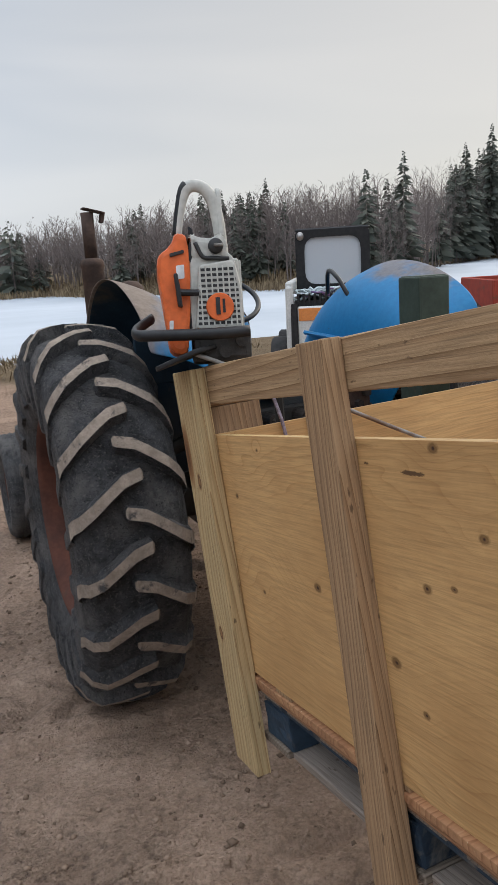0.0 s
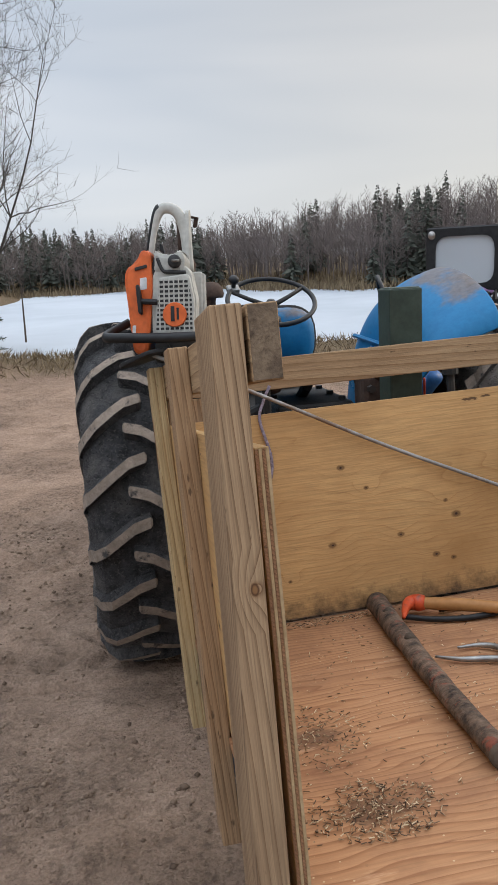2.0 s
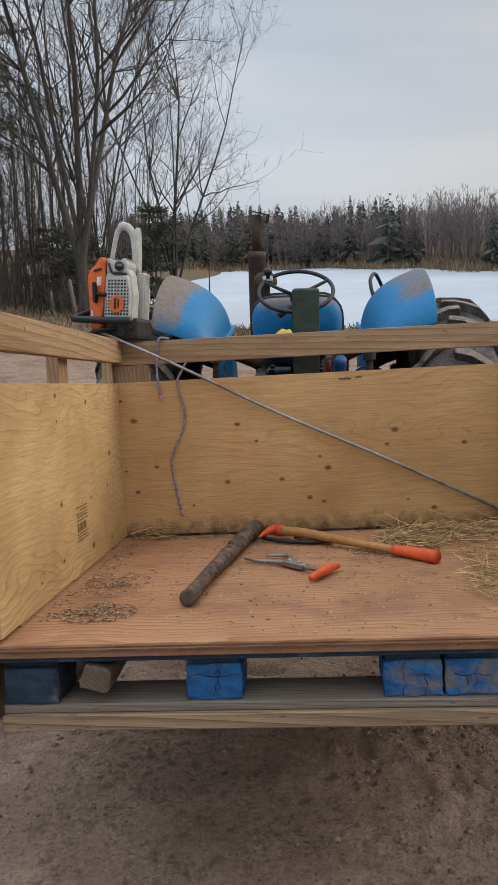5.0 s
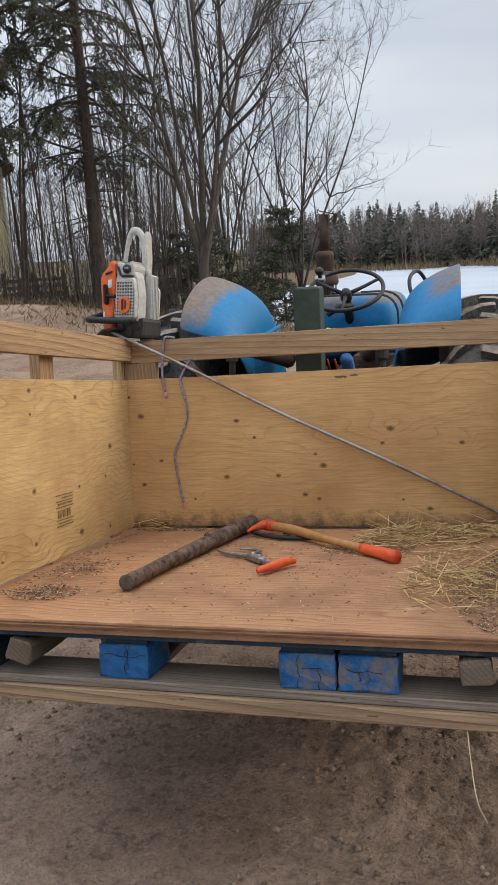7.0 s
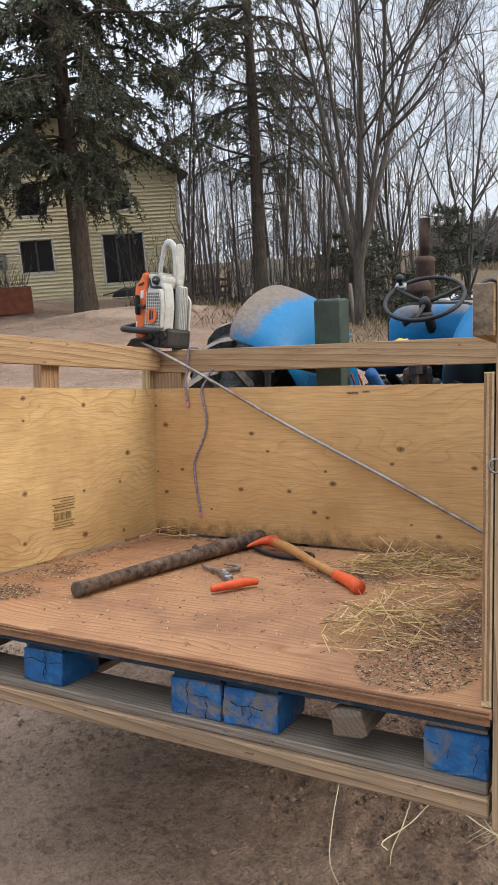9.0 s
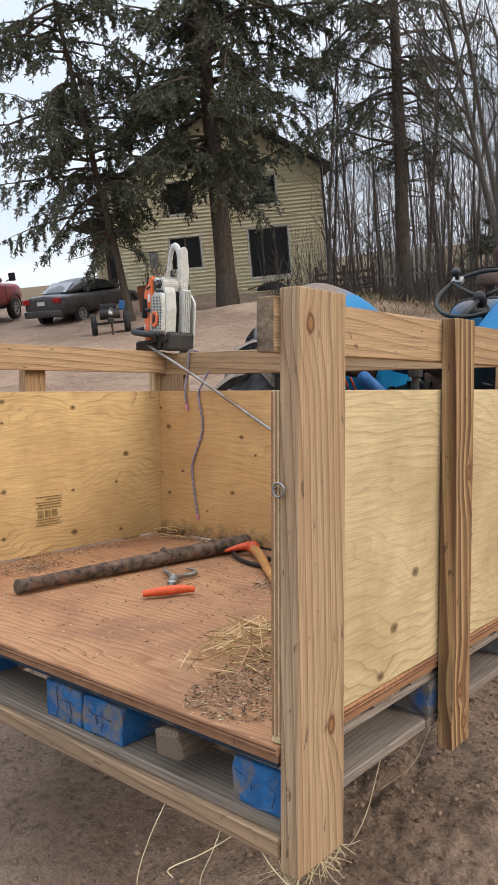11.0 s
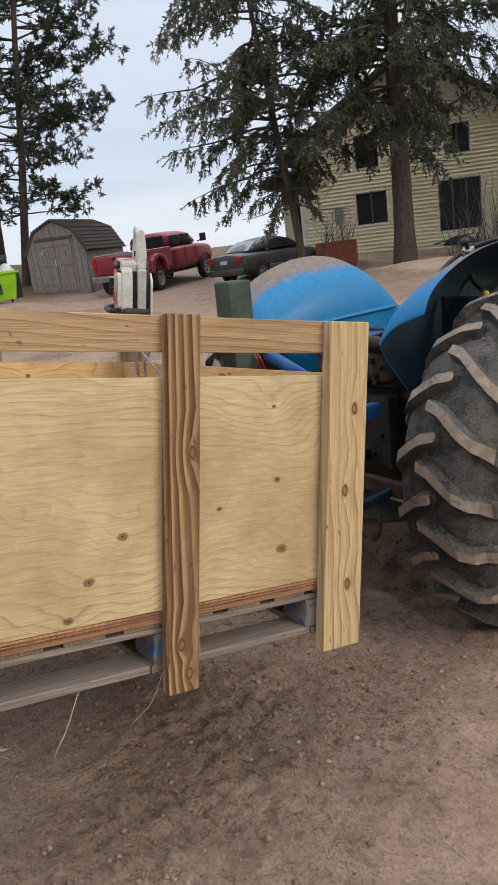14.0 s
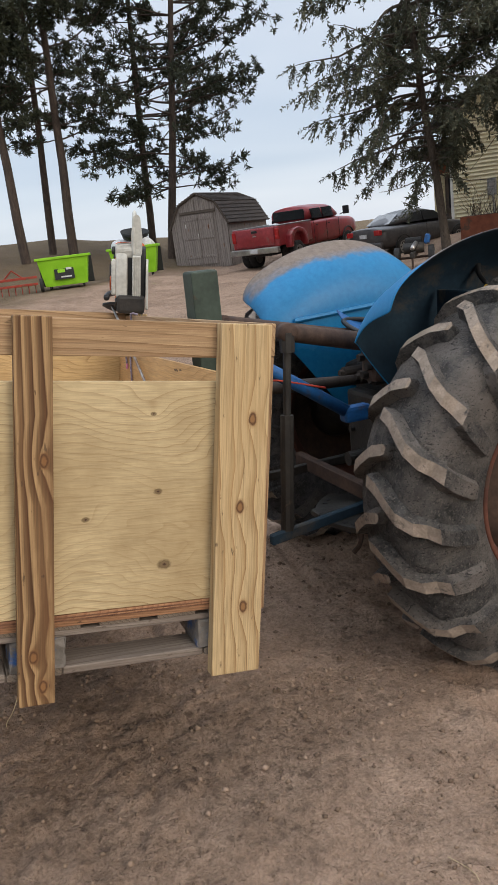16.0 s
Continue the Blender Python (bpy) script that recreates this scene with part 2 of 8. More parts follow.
def plywood(name, pale, dark, knots, lie="XZ", dirt=None, streaks=(), grow=1.0, core=(0.045, 0.018, 0.010), soft=(0.85, 0.25)):
    """Sheathing ply: a faint rotary-cut figure that bends round the knots, fine checks along the grain."""
    k = Nodes(name, 0.62, 0.0, 0.3)
    base = k.coords()
    flat = {"XZ": (1, 0, 1), "YZ": (0, 1, 1), "XY": (1, 1, 0)}[lie]
    near = None
    for i, p in enumerate(knots):
        size = (1.0, 1.5, 0.8, 1.25, 1.9, 1.1)[i % 6] / grow
        d = k.away(base, p, tuple(f * size * (0.8 if j < 2 else 1.15) for j, f in enumerate(flat)))
        near = d if near is None else k.math("MINIMUM", near, d)
    pull = k.ramp(near, (0.0, 1.0), (0.05, 0.35), (0.17, 0.0))
    stretch = {"XZ": (0.16, 1, 1.0), "YZ": (1, 0.16, 1.0), "XY": (0.16, 1.0, 1)}[lie]
    v = k.coords(stretch)
    warp = k.noise(k.coords(tuple(1 if f == 1 else 0.42 for f in stretch)), 2.7, 3, 0.42, 0.7, "Color")
    w = k.add(v, warp, (0.42, 0.42, 0.42))
    w = k.add(w, pull, (0.055, 0.055, 0.055))
    figure = k.wave(w, 13.0, 1.0, 3, 1.4, "Y" if lie == "XY" else "Z", "BANDS", "SAW")
    fine_s = {"XZ": (0.03, 1, 1), "YZ": (1, 0.03, 1), "XY": (0.03, 1, 1)}[lie]
    fine = k.noise(k.coords(fine_s), 260, 4, 0.7)
    check = k.noise(k.coords(tuple(1 if s == 1 else 0.09 for s in fine_s)), 60, 4, 0.7)
    blotch = k.noise(k.coords(), 2.0, 6, 0.62)
    fade = k.noise(k.coords(stretch), 3.4, 3, 0.5)
    c = k.ramp(figure, (0.0, pale), (0.55, tuple(p * 0.97 for p in pale)), (0.80, tuple(0.75 * p + 0.25 * d for p, d in zip(pale, dark))), (0.93, tuple(0.25 * p + 0.75 * d for p, d in zip(pale, dark))), (0.97, dark), (1.0, pale))
    c = k.mix(k.ramp(fade, (0.36, soft[0]), (0.64, soft[1])), c, pale)
    c = k.mix(0.65, c, k.ramp(fine, (0.28, 0.42), (0.60, 1.0)), "MULTIPLY")
    c = k.mix(k.ramp(blotch, (0.42, 0.0), (0.74, 0.75)), c, tuple(d * 0.85 for d in dark))
    c = k.mix(k.ramp(check, (0.66, 0.0), (0.76, 0.6)), c, tuple(d * 0.5 for d in dark))
    ragged = k.math("ADD", near, k.math("MULTIPLY", k.noise(base, 90, 3), 0.005))
    c = k.mix(k.ramp(ragged, (0.0070, 0.0), (0.0076, 0.85), (0.0087, 0.85), (0.0098, 0.0)), c, tuple(d * 0.35 for d in dark))
    c = k.mix(k.ramp(ragged, (0.0060, 1.0), (0.0069, 0.0)), c, core)
    for p, reach in streaks:
        d = k.math("ADD", k.away(base, p, reach), k.math("MULTIPLY", k.noise(k.coords(tuple(1 if s == 1 else 0.3 for s in fine_s)), 50, 5, 0.7), 1.3))
        c = k.mix(k.ramp(d, (0.9, 0.9), (1.25, 0.0)), c, (0.07, 0.035, 0.018))
    if dirt:
        z = k.axis(base, 2)
        edge = k.math("MULTIPLY_ADD", k.noise(base, 24, 6, 0.7), 0.19, k.math("MULTIPLY", z, -1.0))
        c = k.mix(k.ramp(edge, (0.02, 0.0), (0.10, 0.92)), c, dirt)
    k.bump(k.math("SUBTRACT", fine, check), 0.2, 0.001)
    return k.done(c, k.math("MULTIPLY_ADD", fine, 0.25, 0.5))


# ---- mesh helpers ----


def mesh_of(bm, name="part", smooth=False):
    me = bpy.data.meshes.new(name)
    bm.normal_update()
    bm.to_mesh(me)
    bm.free()
    if smooth:
        me.shade_smooth()
    return me


def part(name, bm, material, parent=None, label="", smooth=False, at=None):
    """Links one bmesh (or mesh) as one object, under a thing or a part."""
    me = bm if isinstance(bm, bpy.types.Mesh) else mesh_of(bm, name, smooth)
    if not me.materials and material is not None:
        me.materials.append(material)
    ob = new(name, me)
    if parent is not None:
        ob.parent = parent
    if at is not None:
        ob.matrix_basis = at
    if label:
        ob["label"] = label
    return ob


def thing(name, m, label, category, group="", kind=""):
    ob = new(name)
    ob.empty_display_size = 0.1
    ob.matrix_basis = m
    return tagged(ob, label, category, group, kind)


def box(lo, hi, bevel=0.0, bm=None, m=None, segs=1):
    """A box from corner to corner, its edges eased."""
    bm = bm or bmesh.new()
    mid = [(a + b) / 2 for a, b in zip(lo, hi)]
    size = [abs(b - a) for a, b in zip(lo, hi)]
    mm = Matrix.Translation(mid) @ Matrix.Diagonal((*size, 1))
    if m is not None:
        mm = m @ mm
    made = bmesh.ops.create_cube(bm, size=1.0, matrix=mm)
    if bevel:
        edges = list({e for v in made["verts"] for e in v.link_edges})
        bmesh.ops.bevel(bm, geom=edges, offset=bevel, segments=segs, profile=0.6, affect="EDGES")
    return bm


def rod(a, b, r1, r2=None, n=10, bm=None, caps=True):
    """A straight round bar from a to b."""
    bm = bm or bmesh.new()
    a, b = Vector(a), Vector(b)
    d = b - a
    m = Matrix.Translation((a + b) / 2) @ d.to_track_quat("Z", "Y").to_matrix().to_4x4()
    bmesh.ops.create_cone(bm, cap_ends=caps, segments=n, radius1=r1, radius2=r1 if r2 is None else r2, depth=d.length, matrix=m)
    return bm


def spline(points, steps=6):
    """A smooth line through the points."""
    p = [Vector(q) for q in points]
    p = [2 * p[0] - p[1]] + p + [2 * p[-1] - p[-2]]
    out = []
    for i in range(1, len(p) - 2):
        for s in range(steps):
            t = s / steps
            a, b, c, d = p[i - 1:i + 3]
            out.append(0.5 * (2 * b + (c - a) * t + (2 * a - 5 * b + 4 * c - d) * t * t + (3 * b - a - 3 * c + d) * t ** 3))
    return out + [p[-2]]


def tube(points, radius, n=8, bm=None, closed=False, caps=True):
    """A round bar along a line; radius is a number or a list."""
    bm = bm or bmesh.new()
    pts = [Vector(q) for q in points]
    rings, up = [], Vector((0.12, 0.21, 0.97))
    count = len(pts)
    for i, q in enumerate(pts):
        if closed:
            d = pts[(i + 1) % count] - pts[i - 1]
        else:
            d = pts[min(i + 1, count - 1)] - pts[max(i - 1, 0)]
        d.normalize()
        side = d.cross(up)
        if side.length < 0.05:
            side = d.cross(Vector((1, 0, 0)))
        side.normalize()
        up2 = side.cross(d).normalized()
        up = up2
        r = radius[i] if isinstance(radius, (list, tuple)) else radius
        rings.append([bm.verts.new(q + side * (r * math.cos(a)) + up2 * (r * math.sin(a))) for a in (2 * math.pi * j / n for j in range(n))])
    for i in range(count if closed else count - 1):
        r0, r1 = rings[i], rings[(i + 1) % count]
        for j in range(n):
            bm.faces.new((r0[j], r0[(j + 1) % n], r1[(j + 1) % n], r1[j]))
    if caps and not closed:
        bm.faces.new(rings[0][::-1])
        bm.faces.new(rings[-1])
    return bm


def lathe(profile, n=32, axis="Z", bm=None, m=None, closed=False):
    """A body of rotation. profile: (radius, height) pairs; closed joins the last to the first."""
    bm = bm or bmesh.new()
    rings = []
    for r, h in profile:
        ring = []
        for j in range(n):
            a = 2 * math.pi * j / n
            c, s = r * math.cos(a), r * math.sin(a)
            q = Vector({"Z": (c, s, h), "X": (h, c, s), "Y": (s, h, c)}[axis])
            ring.append(bm.verts.new(m @ q if m is not None else q))
        rings.append(ring)
    last = len(rings) if closed else len(rings) - 1
    for i in range(last):
        a, b = rings[i], rings[(i + 1) % len(rings)]
        for j in range(n):
            bm.faces.new((a[j], a[(j + 1) % n], b[(j + 1) % n], b[j]))
    if not closed:
        if profile[0][0] > 1e-5:
            bm.faces.new(rings[0][::-1])
        if profile[-1][0] > 1e-5:
            bm.faces.new(rings[-1])
    return bm


def plate(outline, thick, m, bm=None, bevel=0.0):
    """A flat piece cut from an outline in its own x, y, thick along its z."""
    bm = bm or bmesh.new()
    f = bm.faces.new([bm.verts.new((x, y, 0)) for x, y in outline])
    r = bmesh.ops.extrude_face_region(bm, geom=[f])
    top = [g for g in r["geom"] if isinstance(g, bmesh.types.BMVert)]
    bmesh.ops.translate(bm, verts=top, vec=(0, 0, thick))
    vs = list(set(list(f.verts) + top))
    if bevel:
        es = list({e for v in vs for e in v.link_edges})
        res = bmesh.ops.bevel(bm, geom=es, offset=bevel, segments=2, profile=0.6, affect="EDGES")
        vs = list({v for v in res["verts"]} | {v for v in vs if v.is_valid})
    bmesh.ops.transform(bm, matrix=m, verts=vs)
    bmesh.ops.recalc_face_normals(bm, faces=bm.faces[:])
    return bm


def round_outline(pts, r, steps=4):
    """A polygon with its corners rounded."""
    out = []
    n = len(pts)
    for i in range(n):
        p, a, b = Vector(pts[i]), Vector(pts[i - 1]), Vector(pts[(i + 1) % n])
        da, db = (a - p), (b - p)
        ra = min(r, da.length * 0.45, db.length * 0.45)
        p0, p1 = p + da.normalized() * ra, p + db.normalized() * ra
        for s in range(steps + 1):
            t = s / steps
            out.append(tuple((1 - t) ** 2 * p0 + 2 * t * (1 - t) * p + t * t * p1))
    return out


def grid_mesh(name, us, vs, place):
    """A sheet over two lists of parameters."""
    co = [place(u, v) for v in vs for u in us]
    n = len(us)
    faces = [(j * n + i, j * n + i + 1, (j + 1) * n + i + 1, (j + 1) * n + i) for j in range(len(vs) - 1) for i in range(n - 1)]
    me = bpy.data.meshes.new(name)
    me.from_pydata(co, [], faces)
    me.update()
    return me


def quick_mesh(name, co, faces, sides=4):
    """A mesh from arrays of corners and faces."""
    co, faces = np.asarray(co, np.float32), np.asarray(faces, np.int32)
    me = bpy.data.meshes.new(name)
    me.vertices.add(len(co))
    me.vertices.foreach_set("co", co.ravel())
    me.loops.add(faces.size)
    me.loops.foreach_set("vertex_index", faces.ravel())
    me.polygons.add(len(faces))
    me.polygons.foreach_set("loop_start", np.arange(0, faces.size, sides, dtype=np.int32))
    me.update(calc_edges=True)
    me.validate()
    return me


def stick_mesh(name, segs, n=5):
    """Tapered n-sided sticks: rows of x0 y0 z0 x1 y1 z1 r0 r1."""
    s = np.array(segs, float)
    a, b, r0, r1 = s[:, :3], s[:, 3:6], s[:, 6], s[:, 7]
    d = b - a
    d /= np.linalg.norm(d, axis=1)[:, None] + 1e-9
    ref = np.where(np.abs(d[:, 2:3]) > 0.8, np.array([[1.0, 0, 0]]), np.array([[0, 0, 1.0]]))
    u = np.cross(d, ref)
    u /= np.linalg.norm(u, axis=1)[:, None] + 1e-9
    w = np.cross(d, u)
    ang = 2 * np.pi * np.arange(n) / n
    ring = u[:, None, :] * np.cos(ang)[None, :, None] + w[:, None, :] * np.sin(ang)[None, :, None]
    co = np.stack([a[:, None, :] + ring * r0[:, None, None], b[:, None, :] + ring * r1[:, None, None]], 1)
    base = (np.arange(len(s)) * 2 * n)[:, None]
    j = np.arange(n)
    quads = np.stack([base + j, base + (j + 1) % n, base + n + (j + 1) % n, base + n + j], -1)
    return quick_mesh(name, co.reshape(-1, 3), quads.reshape(-1, 4))


def ribbon_mesh(name, segs, rng):
    """Far twigs a pixel or less across: tapered strips, each turned its own way."""
    s = np.array(segs, float)
    a, b, r0, r1 = s[:, :3], s[:, 3:6], s[:, 6:7], s[:, 7:8]
    side = np.cross(b - a, rng.normal(size=a.shape))
    side /= np.linalg.norm(side, axis=1)[:, None] + 1e-9
    co = np.stack([a - side * r0, a + side * r0, b + side * r1, b - side * r1], 1)
    return quick_mesh(name, co.reshape(-1, 3), np.arange(len(s) * 4).reshape(-1, 4))


def blade_mesh(name, at, way, wide, rng):
    """Needle sprays and leaves: slim four-cornered blades along their ways."""
    at, way = np.array(at, float), np.array(way, float)
    side = np.cross(way, rng.normal(size=way.shape))
    side /= np.linalg.norm(side, axis=1)[:, None] + 1e-9
    w = np.asarray(wide)[:, None] if np.ndim(wide) else wide
    co = np.stack([at, at + way * 0.45 + side * w, at + way, at + way * 0.4 - side * w], 1)
    return quick_mesh(name, co.reshape(-1, 3), np.arange(len(at) * 4).reshape(-1, 4))


def limb(segs, p, d, length, r, rng, bend=0.25, lift=0.0, parts_n=6, taper=0.75):
    """A bent limb in several lengths; returns the points along it with way and thickness."""
    out = []
    p, d = np.array(p, float), np.array(d, float)
    step = length / parts_n
    for i in range(parts_n):
        d = d + rng.normal(size=3) * bend / parts_n ** 0.5 + np.array([0, 0, lift / parts_n])
        d /= np.linalg.norm(d)
        q = p + d * step
        r1 = r * (1 - taper * (i + 1) / parts_n)
        r0 = r * (1 - taper * i / parts_n)
        segs.append((*p, *q, r0, r1))
        out.append((q.copy(), d.copy(), r1))
        p = q
    return out

# ---- ground, lake ----


def smooth(a, b, v):
    t = min(1.0, max(0.0, (v - a) / (b - a)))
    return t * t * (3 - 2 * t)


def far_shore(x, y):
    """How far off the far shore lies in this direction: a point juts out in the north-east, the bay goes on beyond it."""
    az = math.degrees(math.atan2(x, max(y, 0.1)))
    return 71 - 17 * smooth(0, 20, az) + 60 * smooth(32, 42, az) + 1.5 * math.sin(az * 0.9)


def shore(x, y):
    """How far a place lies inside the near shore of the lake."""
    return min(y - 20.5 - 1.2 * math.sin(x * 0.21) - 0.22 * max(0, -x) ** 1.25, x + 5.4 + 0.05 * (y - 25) + 1.2 * math.sin(y * 0.17), far_shore(x, y) - math.hypot(x, y))


def land(x, y):
    s = -0.8 * x + 0.35 * y
    h = 0.0185 * max(0.0, min(s - 1, 27)) * smooth(1.5, 6, s) + 0.115 * max(0.0, min(-x - 23, 15)) * smooth(32, 6, y)
    h -= 0.030 * max(0.0, min(y, 20)) * smooth(12, 5, s)
    # the low terrace round the house, and a heap of pale sand before it
    d = math.hypot((x + 18.5) * 0.8, (y - 21.3) * 0.8)
    h += 0.42 * smooth(6.6, 4.2, d)
    h += 0.36 * smooth(14, 20, -x) * smooth(9.0, 5.6, y)
    h += 0.42 * math.exp(-(((x + 10.8) * 0.77 + (y - 14.8) * 0.64) / 3.2) ** 2 - (((x + 10.8) * 0.64 - (y - 14.8) * 0.77) / 1.5) ** 2)
    far = smooth(-10, 30, math.hypot(x, y) - far_shore(x, y)) if y > 42 else 0.0
    h = h * (1 - smooth(17, 30, y)) + (-0.62 + 1.2 * far) * smooth(17, 30, y)
    s = shore(x, y)
    return h + (-1.5 - h) * smooth(-7, 4, s) if y < 42 else h + (-1.5 - h) * smooth(-4, 3, s)


def rut(x, y):
    """The worn yard: wheel tracks, trodden clods and pits."""
    n = noise.noise
    churned = 0.45 + 0.75 * smooth(-0.15, 0.30, n((x * 0.8, y * 0.8, 7.7)))
    v = 0.030 * n((x * 0.9, y * 0.9, 1.3)) + 0.014 * n((x * 2.6, y * 2.6, 5.1))
    v += churned * (0.016 * n((x * 8, y * 8, 2.2)) + 0.022 * abs(n((x * 12, y * 12, 8.8))) + 0.010 * n((x * 19, y * 19, 3.4)))
    # a lug-tyre track that swings past the crate, and one straight pair along the drive
    for c, w, k in ((3.05, 0.19, 0.10), (-1.25, 0.2, -0.05), (-2.5, 0.2, -0.02)):
        d = x - c - k * y - 0.05 * math.sin(y * 0.8)
        if abs(d) < w * 1.5:
            lug = math.sin((y + 0.9 * abs(d)) * 34.0 + 1.5 * n((x * 3, y * 3, 6.0))) * (0.5 + 0.9 * n((x * 2.1, y * 2.1, 9.0)))
            v += (-0.016 + 0.018 * lug) * smooth(w * 1.3, w * 0.7, abs(d)) + 0.014 * math.exp(-((abs(d) - w * 1.15) / 0.035) ** 2)
    # older tracks across the yard behind the crate, and two sharp grooves left by a dragged edge
    for c, w, k in ((1.10, 0.17, -0.12), (2.92, 0.2, -0.3), (2.2, 0.16, -0.2), (4.6, 0.3, -0.25)):
        d = y - c - k * x
        if abs(d) < w * 1.5:
            v += (-0.008 + 0.018 * math.sin((x + 0.8 * abs(d)) * 31.0 + 1.5 * n((x * 3, y * 3, 6.0)))) * smooth(w * 1.3, w * 0.6, abs(d)) + 0.012 * math.exp(-((abs(d) - w * 1.15) / 0.03) ** 2)
    for c, k in ((-0.01, -0.10), (0.79, -0.12)):
        d = y - c - k * x
        v += -0.022 * math.exp(-(d / 0.022) ** 2) + 0.010 * math.exp(-((d - 0.05) / 0.03) ** 2) if x < 0.6 else 0.0
    return v


def ground_height(x, y):
    r = math.hypot(x - 1.2, y)
    return land(x, y) + (rut(x, y) * (1 - 0.7 * smooth(12, 40, r)) if r < 60 else 0.0)


def ground_material():
    k = Nodes("yard_soil", 0.92, 0.0, 0.15)
    v = k.coords()
    big, mid, fine = k.noise(v, 0.35, 6, 0.6, 0.4), k.noise(v, 5.0, 8, 0.72, 0.3), k.noise(v, 70, 4, 0.6)
    soil = k.ramp(mid, (0.30, (0.285, 0.193, 0.136)), (0.5, (0.355, 0.245, 0.177)), (0.70, (0.425, 0.302, 0.223)))
    soil = k.mix(k.ramp(big, (0.45, 0.0), (0.7, 0.25)), soil, (0.23, 0.162, 0.118))
    soil = k.mix(0.5, soil, k.ramp(fine, (0.32, 0.42), (0.58, 1.0)), "MULTIPLY")
    damp = k.noise(v, 1.6, 7, 0.7, 0.6)
    soil = k.mix(k.ramp(damp, (0.54, 0.0), (0.64, 0.20)), soil, (0.17, 0.118, 0.086))
    grains = k.cells(v, 110)
    soil = k.mix(k.ramp(grains, (0.10, 0.3), (0.18, 0.0)), soil, (0.40, 0.30, 0.23))
    # winter grass takes over away from the worn yard
    x, y = k.axis(v, 0), k.axis(v, 1)
    blades = k.noise(k.coords((1, 1, 0.2)), 26, 6, 0.75, 0.6)
    grass = k.ramp(blades, (0.25, (0.055, 0.038, 0.024)), (0.55, (0.14, 0.10, 0.058)), (0.8, (0.24, 0.18, 0.105)))
    grass = k.mix(k.ramp(mid, (0.5, 0.0), (0.75, 0.3)), grass, (0.10, 0.088, 0.045))
    edge = k.math("ADD", k.math("MULTIPLY", k.noise(v, 0.5, 5, 0.6), 7.0), k.math("MULTIPLY_ADD", x, 0.6, y))
    lakeside = k.ramp(k.math("MULTIPLY", edge, 0.05), (0.68, 0.0), (0.80, 1.0))
    west = k.math("ADD", k.math("MULTIPLY", k.noise(v, 0.4, 5, 0.6), 5.0), k.math("MULTIPLY_ADD", x, -1.0, k.math("MULTIPLY", y, -0.9)))
    bank = k.ramp(k.math("MULTIPLY", west, 0.03), (0.53, 0.0), (0.62, 1.0))
    c = k.mix(k.math("MAXIMUM", lakeside, bank), soil, grass)
    away = k.math("ADD", k.away(v, (-10.8, 14.8, 0), (0.28, 0.28, 0)), k.math("MULTIPLY", k.noise(v, 1.5, 5), 0.9))
    c = k.mix(k.ramp(away, (0.85, 1.0), (1.35, 0.0)), c, k.mix(k.ramp(fine, (0.3, 0.0), (0.7, 1.0)), (0.36, 0.25, 0.175), (0.52, 0.39, 0.29)))
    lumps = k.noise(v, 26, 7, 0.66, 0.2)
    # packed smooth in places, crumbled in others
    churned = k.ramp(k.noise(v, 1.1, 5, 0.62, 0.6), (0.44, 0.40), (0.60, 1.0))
    # crevice shade painted in: low spots of the lumps turn dark brown
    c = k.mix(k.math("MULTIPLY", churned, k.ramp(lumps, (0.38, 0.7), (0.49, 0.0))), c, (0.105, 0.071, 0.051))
    n0 = k.bump(k.math("MULTIPLY", lumps, churned), 1.0, 0.075)
    k.bump(k.math("ADD", fine, k.math("MULTIPLY", grains, 0.6)), 0.7, 0.008, n0)
    return k.done(c, 0.93)


def build_ground():
    rings = [0.0001]
    while rings[-1] < 2600:
        r = rings[-1]
        rings.append(r + (0.022 if r < 3.6 else 0.022 + (r - 3.6) * 0.06))
    n = 560
    cx, cy = 1.2, -0.2
    co, faces = [], []
    for r in rings:
        for j in range(n):
            a = 2 * math.pi * j / n
            x, y = cx + r * math.cos(a), cy + r * math.sin(a)
            co.append((x, y, ground_height(x, y)))
    for i in range(len(rings) - 1):
        for j in range(n):
            faces.append((i * n + j, i * n + (j + 1) % n, (i + 1) * n + (j + 1) % n, (i + 1) * n + j))
    me = bpy.data.meshes.new("ground")
    me.from_pydata(co, [], faces)
    me.update()
    me.shade_smooth()
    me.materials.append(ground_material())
    tagged(new("ground", me), "bare brown packed earth yard with tyre tracks, dead grass beyond", "ground", kind="structure")


build_ground()


def build_lake():
    k = Nodes("lake_ice", 0.55, 0.0, 0.4)
    v = k.coords()
    n1, n2 = k.noise(v, 0.06, 6, 0.6, 0.5), k.noise(v, 0.7, 5)
    c = k.ramp(n1, (0.3, (0.31, 0.35, 0.395)), (0.6, (0.43, 0.47, 0.515)))
    c = k.mix(0.2, c, k.ramp(n2, (0.3, 0.7), (0.7, 1.0)), "MULTIPLY")
    k.bump(n2, 0.2, 0.05)
    m = k.done(c)
    me = grid_mesh("lake", [-160 + 20 * i for i in range(24)], [18 + 10 * i for i in range(16)], lambda x, y: (x, y, -1.0 + 0.02 * noise.noise((x * 0.05, y * 0.05, 0))))
    me.materials.append(m)
    tagged(new("lake", me), "frozen lake under flat white snow-covered ice", "lake", kind="structure")


build_lake()


